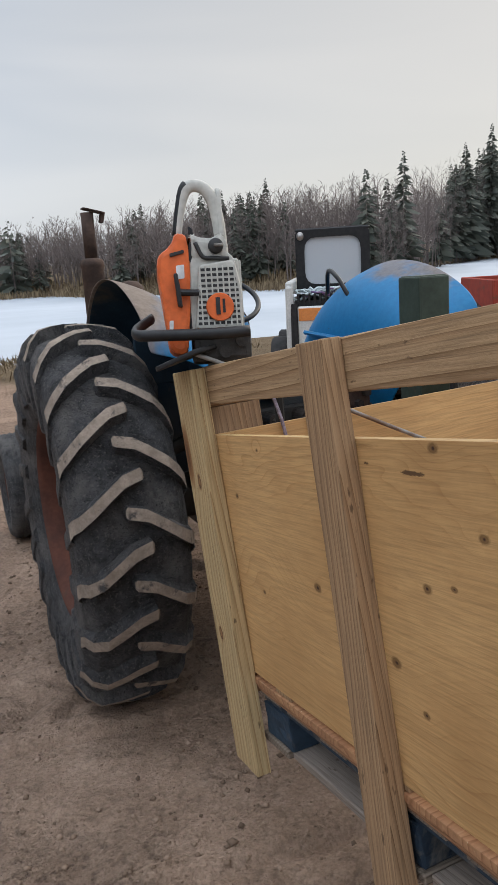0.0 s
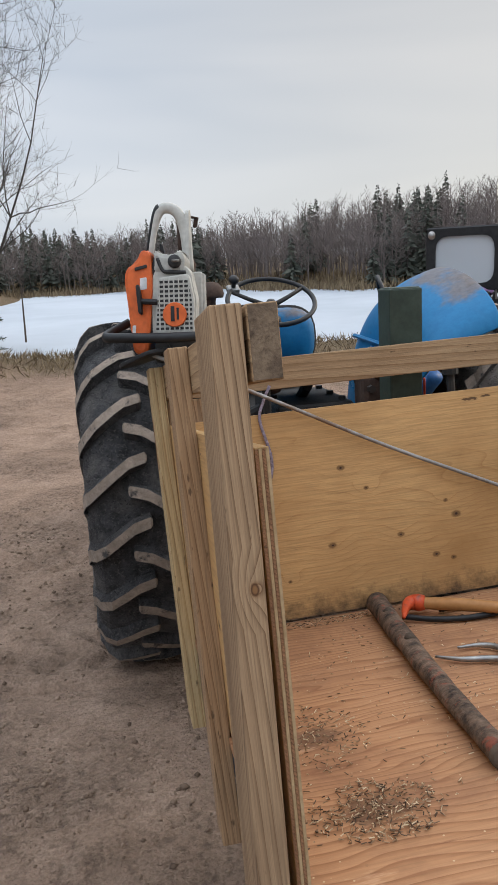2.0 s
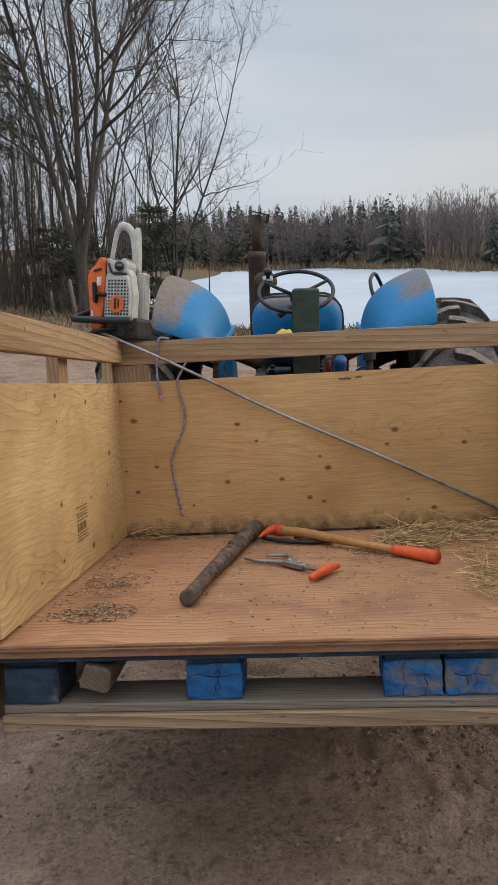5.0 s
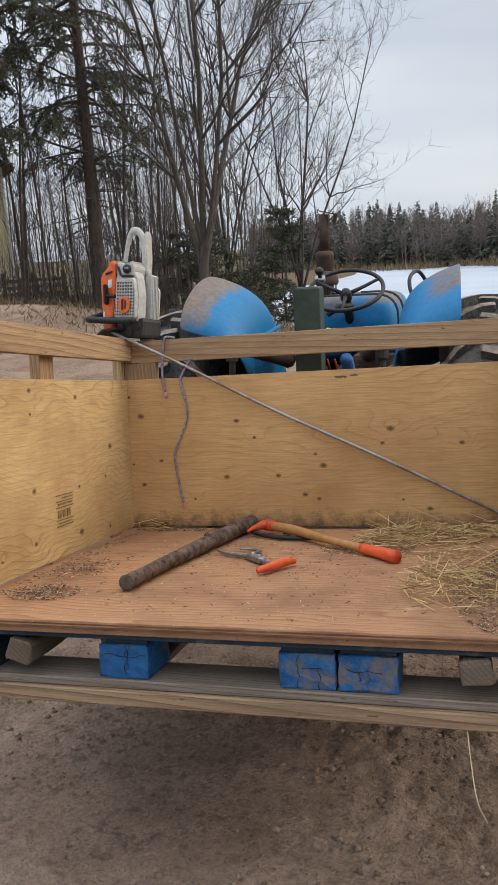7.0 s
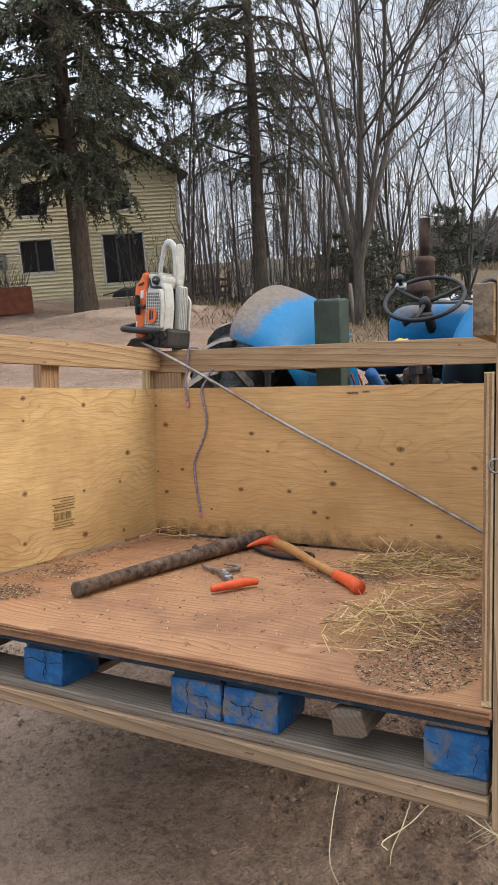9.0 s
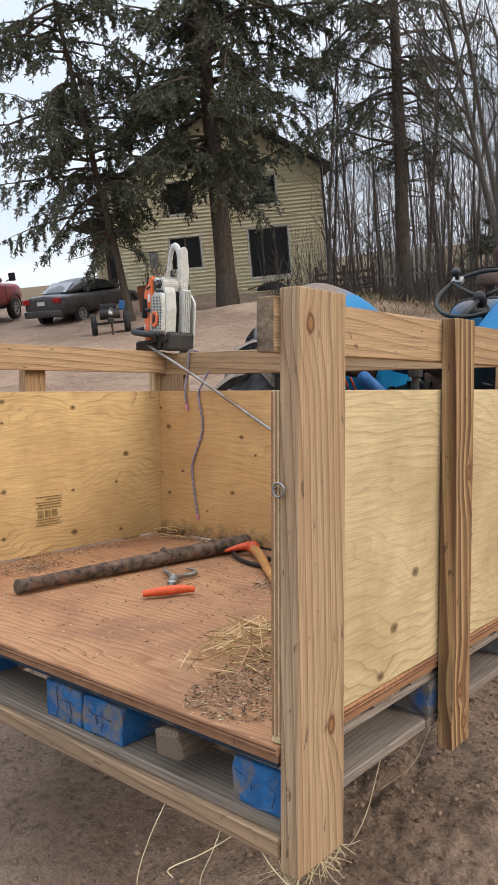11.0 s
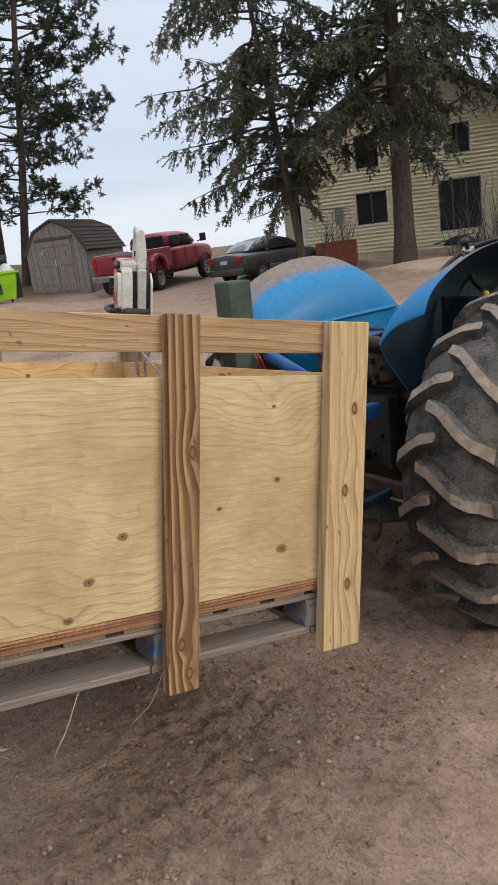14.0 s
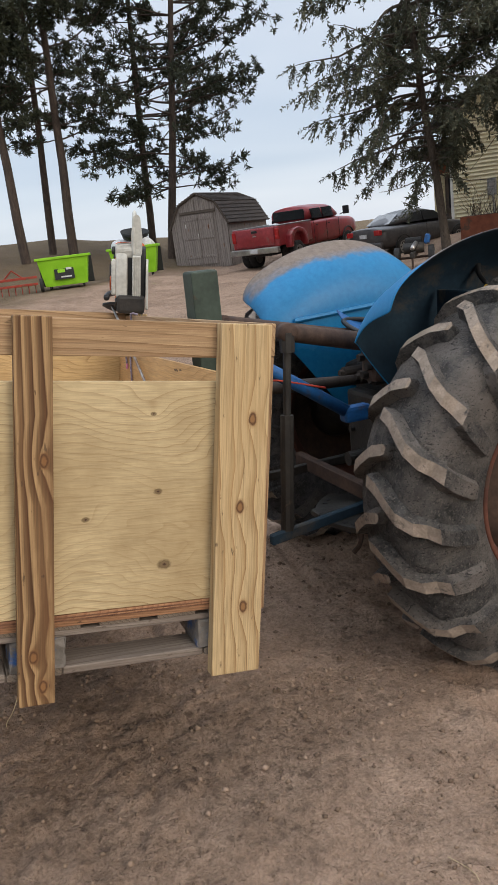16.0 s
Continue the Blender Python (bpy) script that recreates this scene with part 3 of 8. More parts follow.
def build_clods():
    """Crumbs of earth and small stones on the trodden yard."""
    rng = np.random.default_rng(23)
    octa = np.array([(1, 0, 0), (0, 1, 0), (-1, 0, 0), (0, -1, 0), (0, 0, 0.8), (0, 0, -0.8)])
    tri = np.array([(0, 1, 4), (1, 2, 4), (2, 3, 4), (3, 0, 4), (1, 0, 5), (2, 1, 5), (3, 2, 5), (0, 3, 5)])
    co, faces, n = [], [], 0
    while n < 15000:
        x, y = rng.uniform(-2.6, 5.5), rng.uniform(-3.0, 3.6)
        if noise.noise((x * 1.3, y * 1.3, 4.0)) + 0.35 * noise.noise((x * 5, y * 5, 1.0)) < rng.uniform(-0.6, 0.5):
            continue
        r = 0.004 + 0.010 * rng.uniform() ** 2.5 + (0.012 * rng.uniform() if rng.uniform() < 0.02 else 0)
        a = rng.uniform(0, 6.283)
        m = np.array([(math.cos(a), -math.sin(a), 0), (math.sin(a), math.cos(a), 0), (0, 0, 1)])
        co.append((octa * rng.uniform(0.6, 1.3, (6, 3)) * r) @ m.T + (x, y, ground_height(x, y) + r * 0.25))
        faces.append(tri + n * 6)
        n += 1
    k = Nodes("earth_crumbs", 0.93, 0.0, 0.15)
    g = k.t.nodes.new("ShaderNodeNewGeometry")
    me = quick_mesh("earth_crumbs", np.concatenate(co), np.concatenate(faces), 3)
    me.materials.append(k.done(k.ramp(g.outputs["Random Per Island"], (0.0, (0.11, 0.074, 0.052)), (0.6, (0.235, 0.162, 0.114)), (1.0, (0.33, 0.235, 0.172)))))
    tagged(new("earth_crumbs", me), "loose earth crumbs and small stones on the yard", "gravel", kind="stuff")


build_clods()

# ---- the crate: plywood sides and timber posts on a blue block pallet, hung on the tractor ----
FRONT_KNOTS = [(x, 0, z) for x, z in ((0.458, 0.431), (0.528, 0.363), (1.056, 0.383), (1.026, 0.329), (0.272, 0.122), (0.620, 0.211), (0.409, 0.209), (0.005, 0.541), (0.053, 0.462),
                                      (0.134, 0.278), (0.012, 0.266), (0.054, 0.182), (0.724, 0.136), (0.769, 0.293), (0.799, 0.248), (0.778, 0.119), (1.097, 0.115), (1.314, 0.324), (1.194, 0.08))]
RIGHT_KNOTS = [(1.6, y, z) for y, z in ((-0.745, 0.214), (-0.459, 0.253), (-0.246, 0.113), (-0.267, 0.317), (-0.282, 0.526), (-0.891, 0.022), (-0.836, 0.110))]
LEFT_KNOTS = [(0, y, z) for y, z in ((-0.759, 0.257), (-0.461, 0.235), (-0.456, 0.072), (-0.761, 0.089), (-0.949, 0.073), (-0.758, 0.575), (-0.455, 0.550), (-0.246, 0.247), (-0.193, 0.358), (-0.225, 0.052), (-0.76, 0.50))]
OUTER_KNOTS = [(0, y, z) for y, z in ((-0.796, 0.386), (-0.860, 0.398), (-0.682, 0.239), (-0.749, 0.172), (-0.236, 0.580), (-0.937, 0.481), (-0.851, 0.600), (-0.154, 0.249), (-0.432, 0.315), (-0.079, 0.467))]

POST = lumber("treated_post", (0.42, 0.265, 0.145), (0.15, 0.075, 0.034), "Z", streak=(0.17, 0.11, 0.07), wear=0.7)
POST_WIDE = lumber("broad_brown_post", (0.42, 0.288, 0.170), (0.19, 0.112, 0.060), "Z", tight=85, spots=[(1.641, -1.132, 0.015), (1.641, -1.198, 0.722)], streak=(0.25, 0.14, 0.07), wear=0.5)
POST_PALE = lumber("pale_knotty_post", (0.55, 0.40, 0.215), (0.27, 0.15, 0.06), "Z", tight=48, spots=[(1.641, -0.046, 0.270), (1.641, -0.018, 0.513), (1.641, -0.026, -0.019)], streak=(0.42, 0.27, 0.12), wear=0.35)
POST_GREY = lumber("weathered_post", (0.43, 0.285, 0.165), (0.14, 0.070, 0.034), "Z", spots=[(-0.03, -1.262, 0.45)], tiny=2.2, streak=(0.165, 0.10, 0.058), wear=0.8)
POST_YELLOW = lumber("pale_post", (0.53, 0.385, 0.20), (0.24, 0.13, 0.052), "Z", tight=70, spots=[(-0.058, 0.06, 0.50), (-0.058, 0.09, 0.10)], streak=(0.40, 0.24, 0.11), wear=0.4)
POST_DARK = lumber("dark_grain_post", (0.42, 0.265, 0.128), (0.085, 0.036, 0.015), "Z", tight=52, streak=(0.12, 0.054, 0.023), wear=0.85, bold=True, spots=[(1.641, -0.568, 0.42), (1.641, -0.598, -0.087), (1.641, -0.575, -0.17)])
RAIL_X = lumber("rail_wood_across", (0.46, 0.31, 0.175), (0.19, 0.10, 0.045), "X", tight=70)
RAIL_Y = lumber("rail_wood_along", (0.46, 0.305, 0.17), (0.18, 0.095, 0.042), "Y", tight=70)
PLY_FRONT = plywood("plywood_front", (0.585, 0.35, 0.148), (0.37, 0.185, 0.064), FRONT_KNOTS, "XZ", grow=1.25, dirt=(0.055, 0.036, 0.022), streaks=[((0.87, 0, 0.584), (13, 0, 75)), ((0.93, 0, 0.588), (22, 0, 90)), ((1.52, 0, 0.60), (10, 0, 60))])
PLY_RIGHT = plywood("plywood_right", (0.585, 0.458, 0.262), (0.27, 0.17, 0.072), RIGHT_KNOTS, "YZ", grow=1.6, core=(0.06, 0.028, 0.013), soft=(0.7, 0.0))
PLY_OUTER = plywood("plywood_outer_left", (0.585, 0.352, 0.150), (0.37, 0.185, 0.064), OUTER_KNOTS, "YZ", grow=1.2, streaks=[((0, -1.005, 0.565), (0, 14, 70)), ((0, -0.79, 0.561), (0, 12, 80)), ((0, -0.671, 0.571), (0, 22, 90))])
PLY_LEFT = plywood("plywood_left", (0.595, 0.405, 0.188), (0.30, 0.16, 0.058), LEFT_KNOTS, "YZ", grow=1.35, soft=(0.7, 0.05))


def deck_material():
    k = Nodes("deck_plywood", 0.75, 0.0, 0.2)
    b = k.coords()
    warp = k.noise(k.coords((0.3, 1, 1)), 2.2, 3, 0.55, 1.2, "Color")
    fig = k.wave(k.add(k.coords((0.09, 1, 1)), warp, (0.3, 0.3, 0.3)), 13.0, 1.2, 3, 1.0, "Y", "BANDS", "SAW")
    fine = k.noise(k.coords((0.05, 1, 1)), 150, 4, 0.65)
    c = k.ramp(fig, (0.0, (0.435, 0.235, 0.122)), (0.6, (0.40, 0.207, 0.103)), (0.92, (0.29, 0.135, 0.066)), (1.0, (0.42, 0.226, 0.116)))
    c = k.mix(0.5, c, k.ramp(fine, (0.3, 0.5), (0.65, 1.0)), "MULTIPLY")
    dirt = k.noise(b, 2.6, 7, 0.68, 0.3)
    c = k.mix(k.ramp(dirt, (0.47, 0.0), (0.66, 0.75)), c, (0.19, 0.09, 0.052))
    rot = k.math("ADD", k.away(b, (1.50, -0.62, 0), (3.2, 1.7, 0)), k.math("MULTIPLY", k.noise(b, 6, 6, 0.7), 0.9))
    c = k.mix(k.ramp(rot, (0.75, 0.85), (1.35, 0.0)), c, (0.13, 0.055, 0.034))
    for spot in ((0.165, -1.0, 0), (0.14, -0.72, 0), (1.02, -0.36, 0)):
        d = k.math("ADD", k.away(b, spot, (8, 9, 0)), k.math("MULTIPLY", k.noise(b, 22, 6, 0.7), 1.1))
        c = k.mix(k.ramp(d, (0.8, 0.75), (1.35, 0.0)), c, (0.15, 0.082, 0.05))
    tear = k.noise(k.coords((0.10, 1, 1)), 30, 5, 0.7)
    c = k.mix(k.ramp(tear, (0.62, 0.0), (0.70, 0.75)), c, (0.20, 0.085, 0.045))
    c = k.mix(k.ramp(k.noise(k.coords((0.25, 1, 1), shift=(3, 1, 0)), 16, 5, 0.7), (0.62, 0.0), (0.70, 0.5)), c, (0.62, 0.40, 0.25))
    chip = k.cells(b, 46)
    c = k.mix(k.ramp(chip, (0.06, 0.8), (0.1, 0.0)), c, (0.55, 0.42, 0.26))
    dust = k.noise(b, 30, 5, 0.7)
    c = k.mix(k.ramp(dust, (0.62, 0.0), (0.78, 0.55)), c, (0.10, 0.06, 0.04))
    k.bump(k.math("ADD", fine, chip), 0.3, 0.002)
    return k.done(c)


DECK = deck_material()
PLY_EDGE = lumber("plywood_edge", (0.38, 0.20, 0.105), (0.13, 0.058, 0.03), "Y", tight=300)
VENEER_DARK = speckled("dark_veneer_edge", (0.10, 0.045, 0.026), (0.22, 0.11, 0.06), 16, 0.85, bump=0.5, fine=110)
PLY_PALE = speckled("pale_veneer_edge", (0.40, 0.27, 0.14), (0.56, 0.40, 0.23), 20, 0.8, fine=120)
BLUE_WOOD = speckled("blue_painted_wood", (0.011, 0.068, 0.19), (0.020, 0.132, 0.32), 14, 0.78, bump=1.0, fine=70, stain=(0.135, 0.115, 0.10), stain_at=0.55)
BLUE_DULL = speckled("dark_blue_wood", (0.012, 0.022, 0.036), (0.030, 0.052, 0.078), 9, 0.8, bump=0.7, stain=(0.11, 0.10, 0.088), stain_at=0.58)
BLOCK_GREY = speckled("worn_grey_block", (0.13, 0.115, 0.10), (0.24, 0.215, 0.19), 12, 0.85, bump=0.7, stain=(0.03, 0.09, 0.24), stain_at=0.60)
END_GRAIN = speckled("grey_end_grain", (0.115, 0.080, 0.054), (0.25, 0.180, 0.118), 34, 0.9, bump=0.6, fine=150, stain=(0.075, 0.05, 0.034), stain_at=0.56)
GREY_WOOD = lumber("grey_weathered_board", (0.25, 0.20, 0.155), (0.10, 0.074, 0.054), "X", tight=120, streak=(0.085, 0.068, 0.055))
GREY_WOOD_Y = lumber("grey_weathered_board_along", (0.29, 0.24, 0.20), (0.13, 0.10, 0.08), "Y", tight=120)
OLD_WOOD = lumber("old_dirty_wood", (0.17, 0.125, 0.09), (0.07, 0.05, 0.035), "Y", tight=120)
SKID_WOOD = lumber("weathered_skid", (0.37, 0.245, 0.145), (0.11, 0.060, 0.032), "X", tight=80, streak=(0.12, 0.082, 0.055), wear=0.85)
INK_CRACK = speckled("dark_crack", (0.012, 0.011, 0.010), (0.02, 0.018, 0.016), 30, 0.9)
STEEL = speckled("dull_steel", (0.22, 0.22, 0.215), (0.42, 0.42, 0.41), 20, 0.45, 0.9, 0.5)

crate = thing("plywood_crate", TILT, "open-backed yellow plywood crate with timber posts on a blue pallet", "crate")


def board(name, lo, hi, mat, parent=crate, bevel=0.003, label="", twist=0.0):
    bm = box(lo, hi, bevel, segs=2)
    if twist:
        mid = Vector([(a + b) / 2 for a, b in zip(lo, hi)])
        bmesh.ops.rotate(bm, cent=mid, matrix=Matrix.Rotation(radians(twist), 3, "Z"), verts=bm.verts[:])
    return part(name, bm, mat, parent, label)


def lean_in(ob, amount=0.013, foot=-0.1):
    """The left side is racked: its rear end leans in at the top."""
    for v in ob.data.vertices:
        v.co.x += amount * (v.co.z - foot) / 0.78 * min(1.0, max(0.0, -v.co.y / 1.235))
    return ob


def build_crate():
    t = 0.018
    side = lean_in(board("plywood_panel", (-t, -1.228, 0.012), (0.0, 0.0, 0.611), PLY_LEFT, bevel=0.001))
    side.data.materials.append(PLY_OUTER)
    for f in side.data.polygons:
        if f.normal.x < -0.9:
            f.material_index = 1
    board("plywood_panel", (-t, 0.001, 0.012), (1.582, t, 0.612), PLY_FRONT, bevel=0.001)
    board("plywood_panel", (1.582, -1.228, 0.002), (1.6, 0.018, 0.611), PLY_RIGHT, bevel=0.001)
    # packing blocks under the left panel
    for y0, y1 in ((-0.66, -0.56), (-1.10, -1.02), (-0.20, -0.12)):
        board("packer", (-0.016, y0, 0.0005), (-0.002, y1, 0.0115), POST, bevel=0.001)
    # the layers show along the rear edges of the side panels
    for x0 in (-t, 1.582):
        for a, b, mm in ((0.0003, 0.0045, PLY_EDGE), (0.0052, 0.0088, PLY_PALE), (0.0094, 0.0132, PLY_EDGE), (0.0138, 0.0177, PLY_PALE)):
            strip = board("veneer_edge", (x0 + a, -1.2294, 0.014), (x0 + b, -1.2282, 0.609), mm, bevel=0.0)
            if x0 < 0:
                lean_in(strip)
    # posts stand outside the panels
    lean_in(board("post", (-0.058, -1.262, -0.200), (-t - 0.001, -1.122, 0.780), POST_GREY), 0.024, 0.40)
    lean_in(board("post", (-0.058, -0.650, -0.218), (-t - 0.001, -0.560, 0.780), POST))
    board("post", (-0.058, -0.006, -0.251), (-t - 0.001, 0.134, 0.776), POST_YELLOW)
    board("post", (1.603, -1.232, -0.225), (1.641, -1.090, 0.780), POST_WIDE)
    board("post", (1.603, -0.636, -0.220), (1.641, -0.545, 0.770), POST_DARK)
    board("post", (1.603, -0.114, -0.216), (1.641, 0.030, 0.766), POST_PALE)
    # rails over the panels
    lean_in(board("rail", (-t, -1.262, 0.688), (0.020, 0.019, 0.778), RAIL_Y))
    board("rail", (1.564, -1.245, 0.674), (1.602, 0.019, 0.766), RAIL_Y)
    board("rail", (-t, 0.020, 0.679), (1.602, 0.058, 0.769), RAIL_X)
    lean_in(board("rail_end", (-t + 0.002, -1.2635, 0.690), (0.018, -1.2615, 0.776), END_GRAIN, bevel=0.0, label="brown weathered end grain"))
    board("rail_end", (1.566, -1.2465, 0.676), (1.600, -1.2445, 0.764), END_GRAIN, bevel=0.0, label="brown weathered end grain")
    # short posts behind the front panel
    board("front_post", (-t + 0.001, 0.0195, -0.05), (0.12, 0.0575, 0.678), POST)
    board("front_post", (1.46, 0.0195, -0.05), (1.599, 0.0575, 0.678), POST)
    # deck of two sheets
    board("deck", (-0.022, -1.238, -0.017), (1.602, 0.018, 0.0), DECK, bevel=0.002)
    board("deck_sheet", (-0.016, -1.232, -0.033), (1.598, 0.018, -0.0175), PLY_EDGE, bevel=0.002)
    # the deck's layers along its open edges
    for z0, z1 in ((-0.0162, -0.0125), (-0.0088, -0.0052)):
        board("veneer_edge", (-0.018, -1.2392, z0), (1.598, -1.2382, z1), VENEER_DARK, bevel=0.0)
        board("veneer_edge", (1.6022, -1.233, z0), (1.6028, 0.014, z1), VENEER_DARK, bevel=0.0)
    eye = tube([(1.606 + 0.012 * math.cos(a), -1.240, 0.445 + 0.012 * math.sin(a)) for a in (2 * math.pi * i / 16 for i in range(16))], 0.0022, 6, closed=True)
    rod((1.594, -1.238, 0.447), (1.594, -1.226, 0.447), 0.0022, n=6, bm=eye)
    part("screw_eye", eye, STEEL, crate, "small steel screw eye", True)


build_crate()


def build_pallet():
    """Rows of blocks between top boards and ground boards."""
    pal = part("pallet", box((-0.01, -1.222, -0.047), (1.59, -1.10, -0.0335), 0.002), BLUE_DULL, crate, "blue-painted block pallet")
    for y in (-1.06, -0.90, -0.74, -0.58, -0.42, -0.26, -0.11):
        part("top_board", box((-0.01, y, -0.047), (1.59, y + 0.11, -0.0335), 0.002), GREY_WOOD, pal)
    rnd = random.Random(4)
    for i, (x0, x1) in enumerate(((-0.006, 0.124), (0.427, 0.558), (0.884, 1.016), (1.022, 1.157), (1.470, 1.592))):
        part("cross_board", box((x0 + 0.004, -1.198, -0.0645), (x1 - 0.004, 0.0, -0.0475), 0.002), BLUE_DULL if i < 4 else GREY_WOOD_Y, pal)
        for j, y in enumerate((-1.205, -0.65, -0.14)):
            yy = y - (0.012 if i == 0 and j == 0 else 0.0)
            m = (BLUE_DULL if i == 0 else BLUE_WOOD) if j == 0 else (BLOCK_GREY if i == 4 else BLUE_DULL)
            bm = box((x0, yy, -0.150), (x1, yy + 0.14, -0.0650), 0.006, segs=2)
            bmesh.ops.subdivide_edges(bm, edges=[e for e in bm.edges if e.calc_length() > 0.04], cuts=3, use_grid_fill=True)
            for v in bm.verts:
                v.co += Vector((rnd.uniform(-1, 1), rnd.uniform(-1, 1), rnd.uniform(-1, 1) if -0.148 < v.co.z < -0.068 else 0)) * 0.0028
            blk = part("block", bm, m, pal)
            if j == 0 and i:
                # drying checks across the painted end grain
                for up, start in ((True, rnd.uniform(0.3, 0.7)), (True, rnd.uniform(0.15, 0.85)), (False, rnd.uniform(0.3, 0.75))):
                    if up:
                        pts = [(x0 + (x1 - x0) * start + rnd.uniform(-0.005, 0.005), yy - 0.0006, -0.148 + 0.0100 * q) for q in range(9)]
                    else:
                        pts = [(x0 + 0.004 + (x1 - x0 - 0.008) * q / 8, yy - 0.0006, -0.146 + 0.078 * start + rnd.uniform(-0.005, 0.005)) for q in range(9)]
                    a, b = sorted(rnd.sample(range(10), 2))
                    if b - a < 3:
                        a, b = 0, 9
                    pts = pts[a:b + 1]
                    if len(pts) > 2:
                        part("crack", tube(pts, [0.0003 + 0.0009 * rnd.random() for _ in pts], 4), INK_CRACK, blk)
    for x0 in (0.0, 0.43, 0.95, 1.478):
        for y0, y1 in ((-1.0695, -0.6625), (-0.5175, -0.1225)):
            part("bottom_board", box((x0, y0, -0.172), (x0 + 0.11, y1, -0.1502), 0.003), GREY_WOOD_Y, pal)
    for y in (-1.215, -0.66, -0.12):
        part("ground_board", box((-0.012, y, -0.172), (1.592, y + 0.14, -0.1503), 0.003), GREY_WOOD, pal)
    part("skid", box((-0.012, -1.228, -0.210), (1.596, -1.190, -0.1725), 0.003), SKID_WOOD, pal, "newer sawn timber skid")
    for x, tw in ((0.185, 12), (1.29, -8)):
        bm = box((x, -1.232, -0.112), (x + 0.068, -0.35, -0.056), 0.008, segs=2)
        bmesh.ops.subdivide_edges(bm, edges=[e for e in bm.edges if e.calc_length() > 0.3], cuts=8)
        bmesh.ops.rotate(bm, cent=(x + 0.03, -1.232, -0.085), matrix=Matrix.Rotation(radians(tw), 3, "Y"), verts=bm.verts[:])
        for v in bm.verts:
            v.co += Vector((rnd.uniform(-1, 1), rnd.uniform(-0.4, 0.4), rnd.uniform(-1, 1))) * 0.004
        part("spacer", bm, OLD_WOOD, pal, "dirty split timber spacer")


build_pallet()

# ---- the old blue tractor ----


def worn_blue(name, wear, outer=0.0):
    k = Nodes(name, 0.5, 0.0, 0.25)
    v = k.own(k.coords(), 5.0)
    big, fine = k.noise(v, 2.6, 6, 0.6, 0.4), k.noise(v, 40, 5, 0.7)
    c = k.ramp(fine, (0.25, (0.008, 0.122, 0.27)), (0.7, (0.013, 0.165, 0.35)))
    c = k.mix(k.ramp(k.noise(v, 5, 6, 0.65), (0.5, 0.0), (0.8, 0.25)), c, (0.05, 0.13, 0.22))
    # bleached and rubbed to brown along the crown
    z = k.axis(k.co.outputs["Object"], 2)
    rub = k.math("MULTIPLY_ADD", z, 2.5, k.math("MULTIPLY_ADD", big, 1.3, wear))
    rub = k.math("MULTIPLY_ADD", k.axis(k.co.outputs["Object"], 0), -outer, rub)
    c = k.mix(k.ramp(rub, (0.14, 0.0), (0.30, 0.75), (0.5, 0.95)), c, k.mix(k.ramp(fine, (0.3, 0.0), (0.7, 1.0)), (0.125, 0.088, 0.060), (0.21, 0.16, 0.12)))
    c = k.mix(k.ramp(k.noise(v, 14, 7, 0.75), (0.66, 0.0), (0.73, 0.9)), c, (0.09, 0.045, 0.025))
    k.bump(fine, 0.08, 0.002)
    return k.done(c, k.math("MULTIPLY_ADD", rub, 0.3, 0.56))


FENDER_BLUE = worn_blue("worn_blue_paint", -4.10)
HOOD_BLUE = worn_blue("grimy_hood_paint", -3.82)
FENDER_LEFT = worn_blue("worn_brown_blue_paint", -5.25, 2.4)
DULL_BLUE = speckled("stained_dark_blue_paint", (0.008, 0.022, 0.038), (0.020, 0.046, 0.070), 5, 0.7, stain=(0.07, 0.06, 0.05), stain_at=0.62)
LINK_BLUE = speckled("blue_link_paint", (0.012, 0.075, 0.22), (0.02, 0.12, 0.33), 9, 0.5, stain=(0.05, 0.04, 0.035), stain_at=0.58)
GREASE = speckled("greasy_cast_iron", (0.014, 0.013, 0.012), (0.05, 0.044, 0.038), 9, 0.6, 0.2, 0.4, 0.5, stain=(0.11, 0.075, 0.05), stain_at=0.66)
RUST = speckled("rusty_steel", (0.045, 0.030, 0.024), (0.105, 0.066, 0.049), 14, 0.85, 0.2, bump=0.4)
ARM_DARK = speckled("grimy_dark_steel", (0.020, 0.016, 0.014), (0.062, 0.048, 0.039), 12, 0.7, 0.2, bump=0.4, stain=(0.10, 0.062, 0.042), stain_at=0.62)
RUST_RED = speckled("red_primer_rust", (0.060, 0.023, 0.016), (0.13, 0.048, 0.030), 7, 0.8, bump=0.3, stain=(0.06, 0.04, 0.03), stain_at=0.6)
BLACK = speckled("black_plastic", (0.010, 0.010, 0.011), (0.026, 0.026, 0.027), 20, 0.5, bump=0.05)
GREEN_STEEL = speckled("green_painted_steel", (0.030, 0.044, 0.033), (0.055, 0.076, 0.058), 12, 0.6, stain=(0.09, 0.05, 0.03), stain_at=0.66)
YELLOW = speckled("yellow_plastic", (0.55, 0.36, 0.03), (0.7, 0.5, 0.06), 20, 0.5)
CABLE_RED = speckled("red_wire", (0.35, 0.03, 0.015), (0.5, 0.06, 0.03), 20, 0.5)


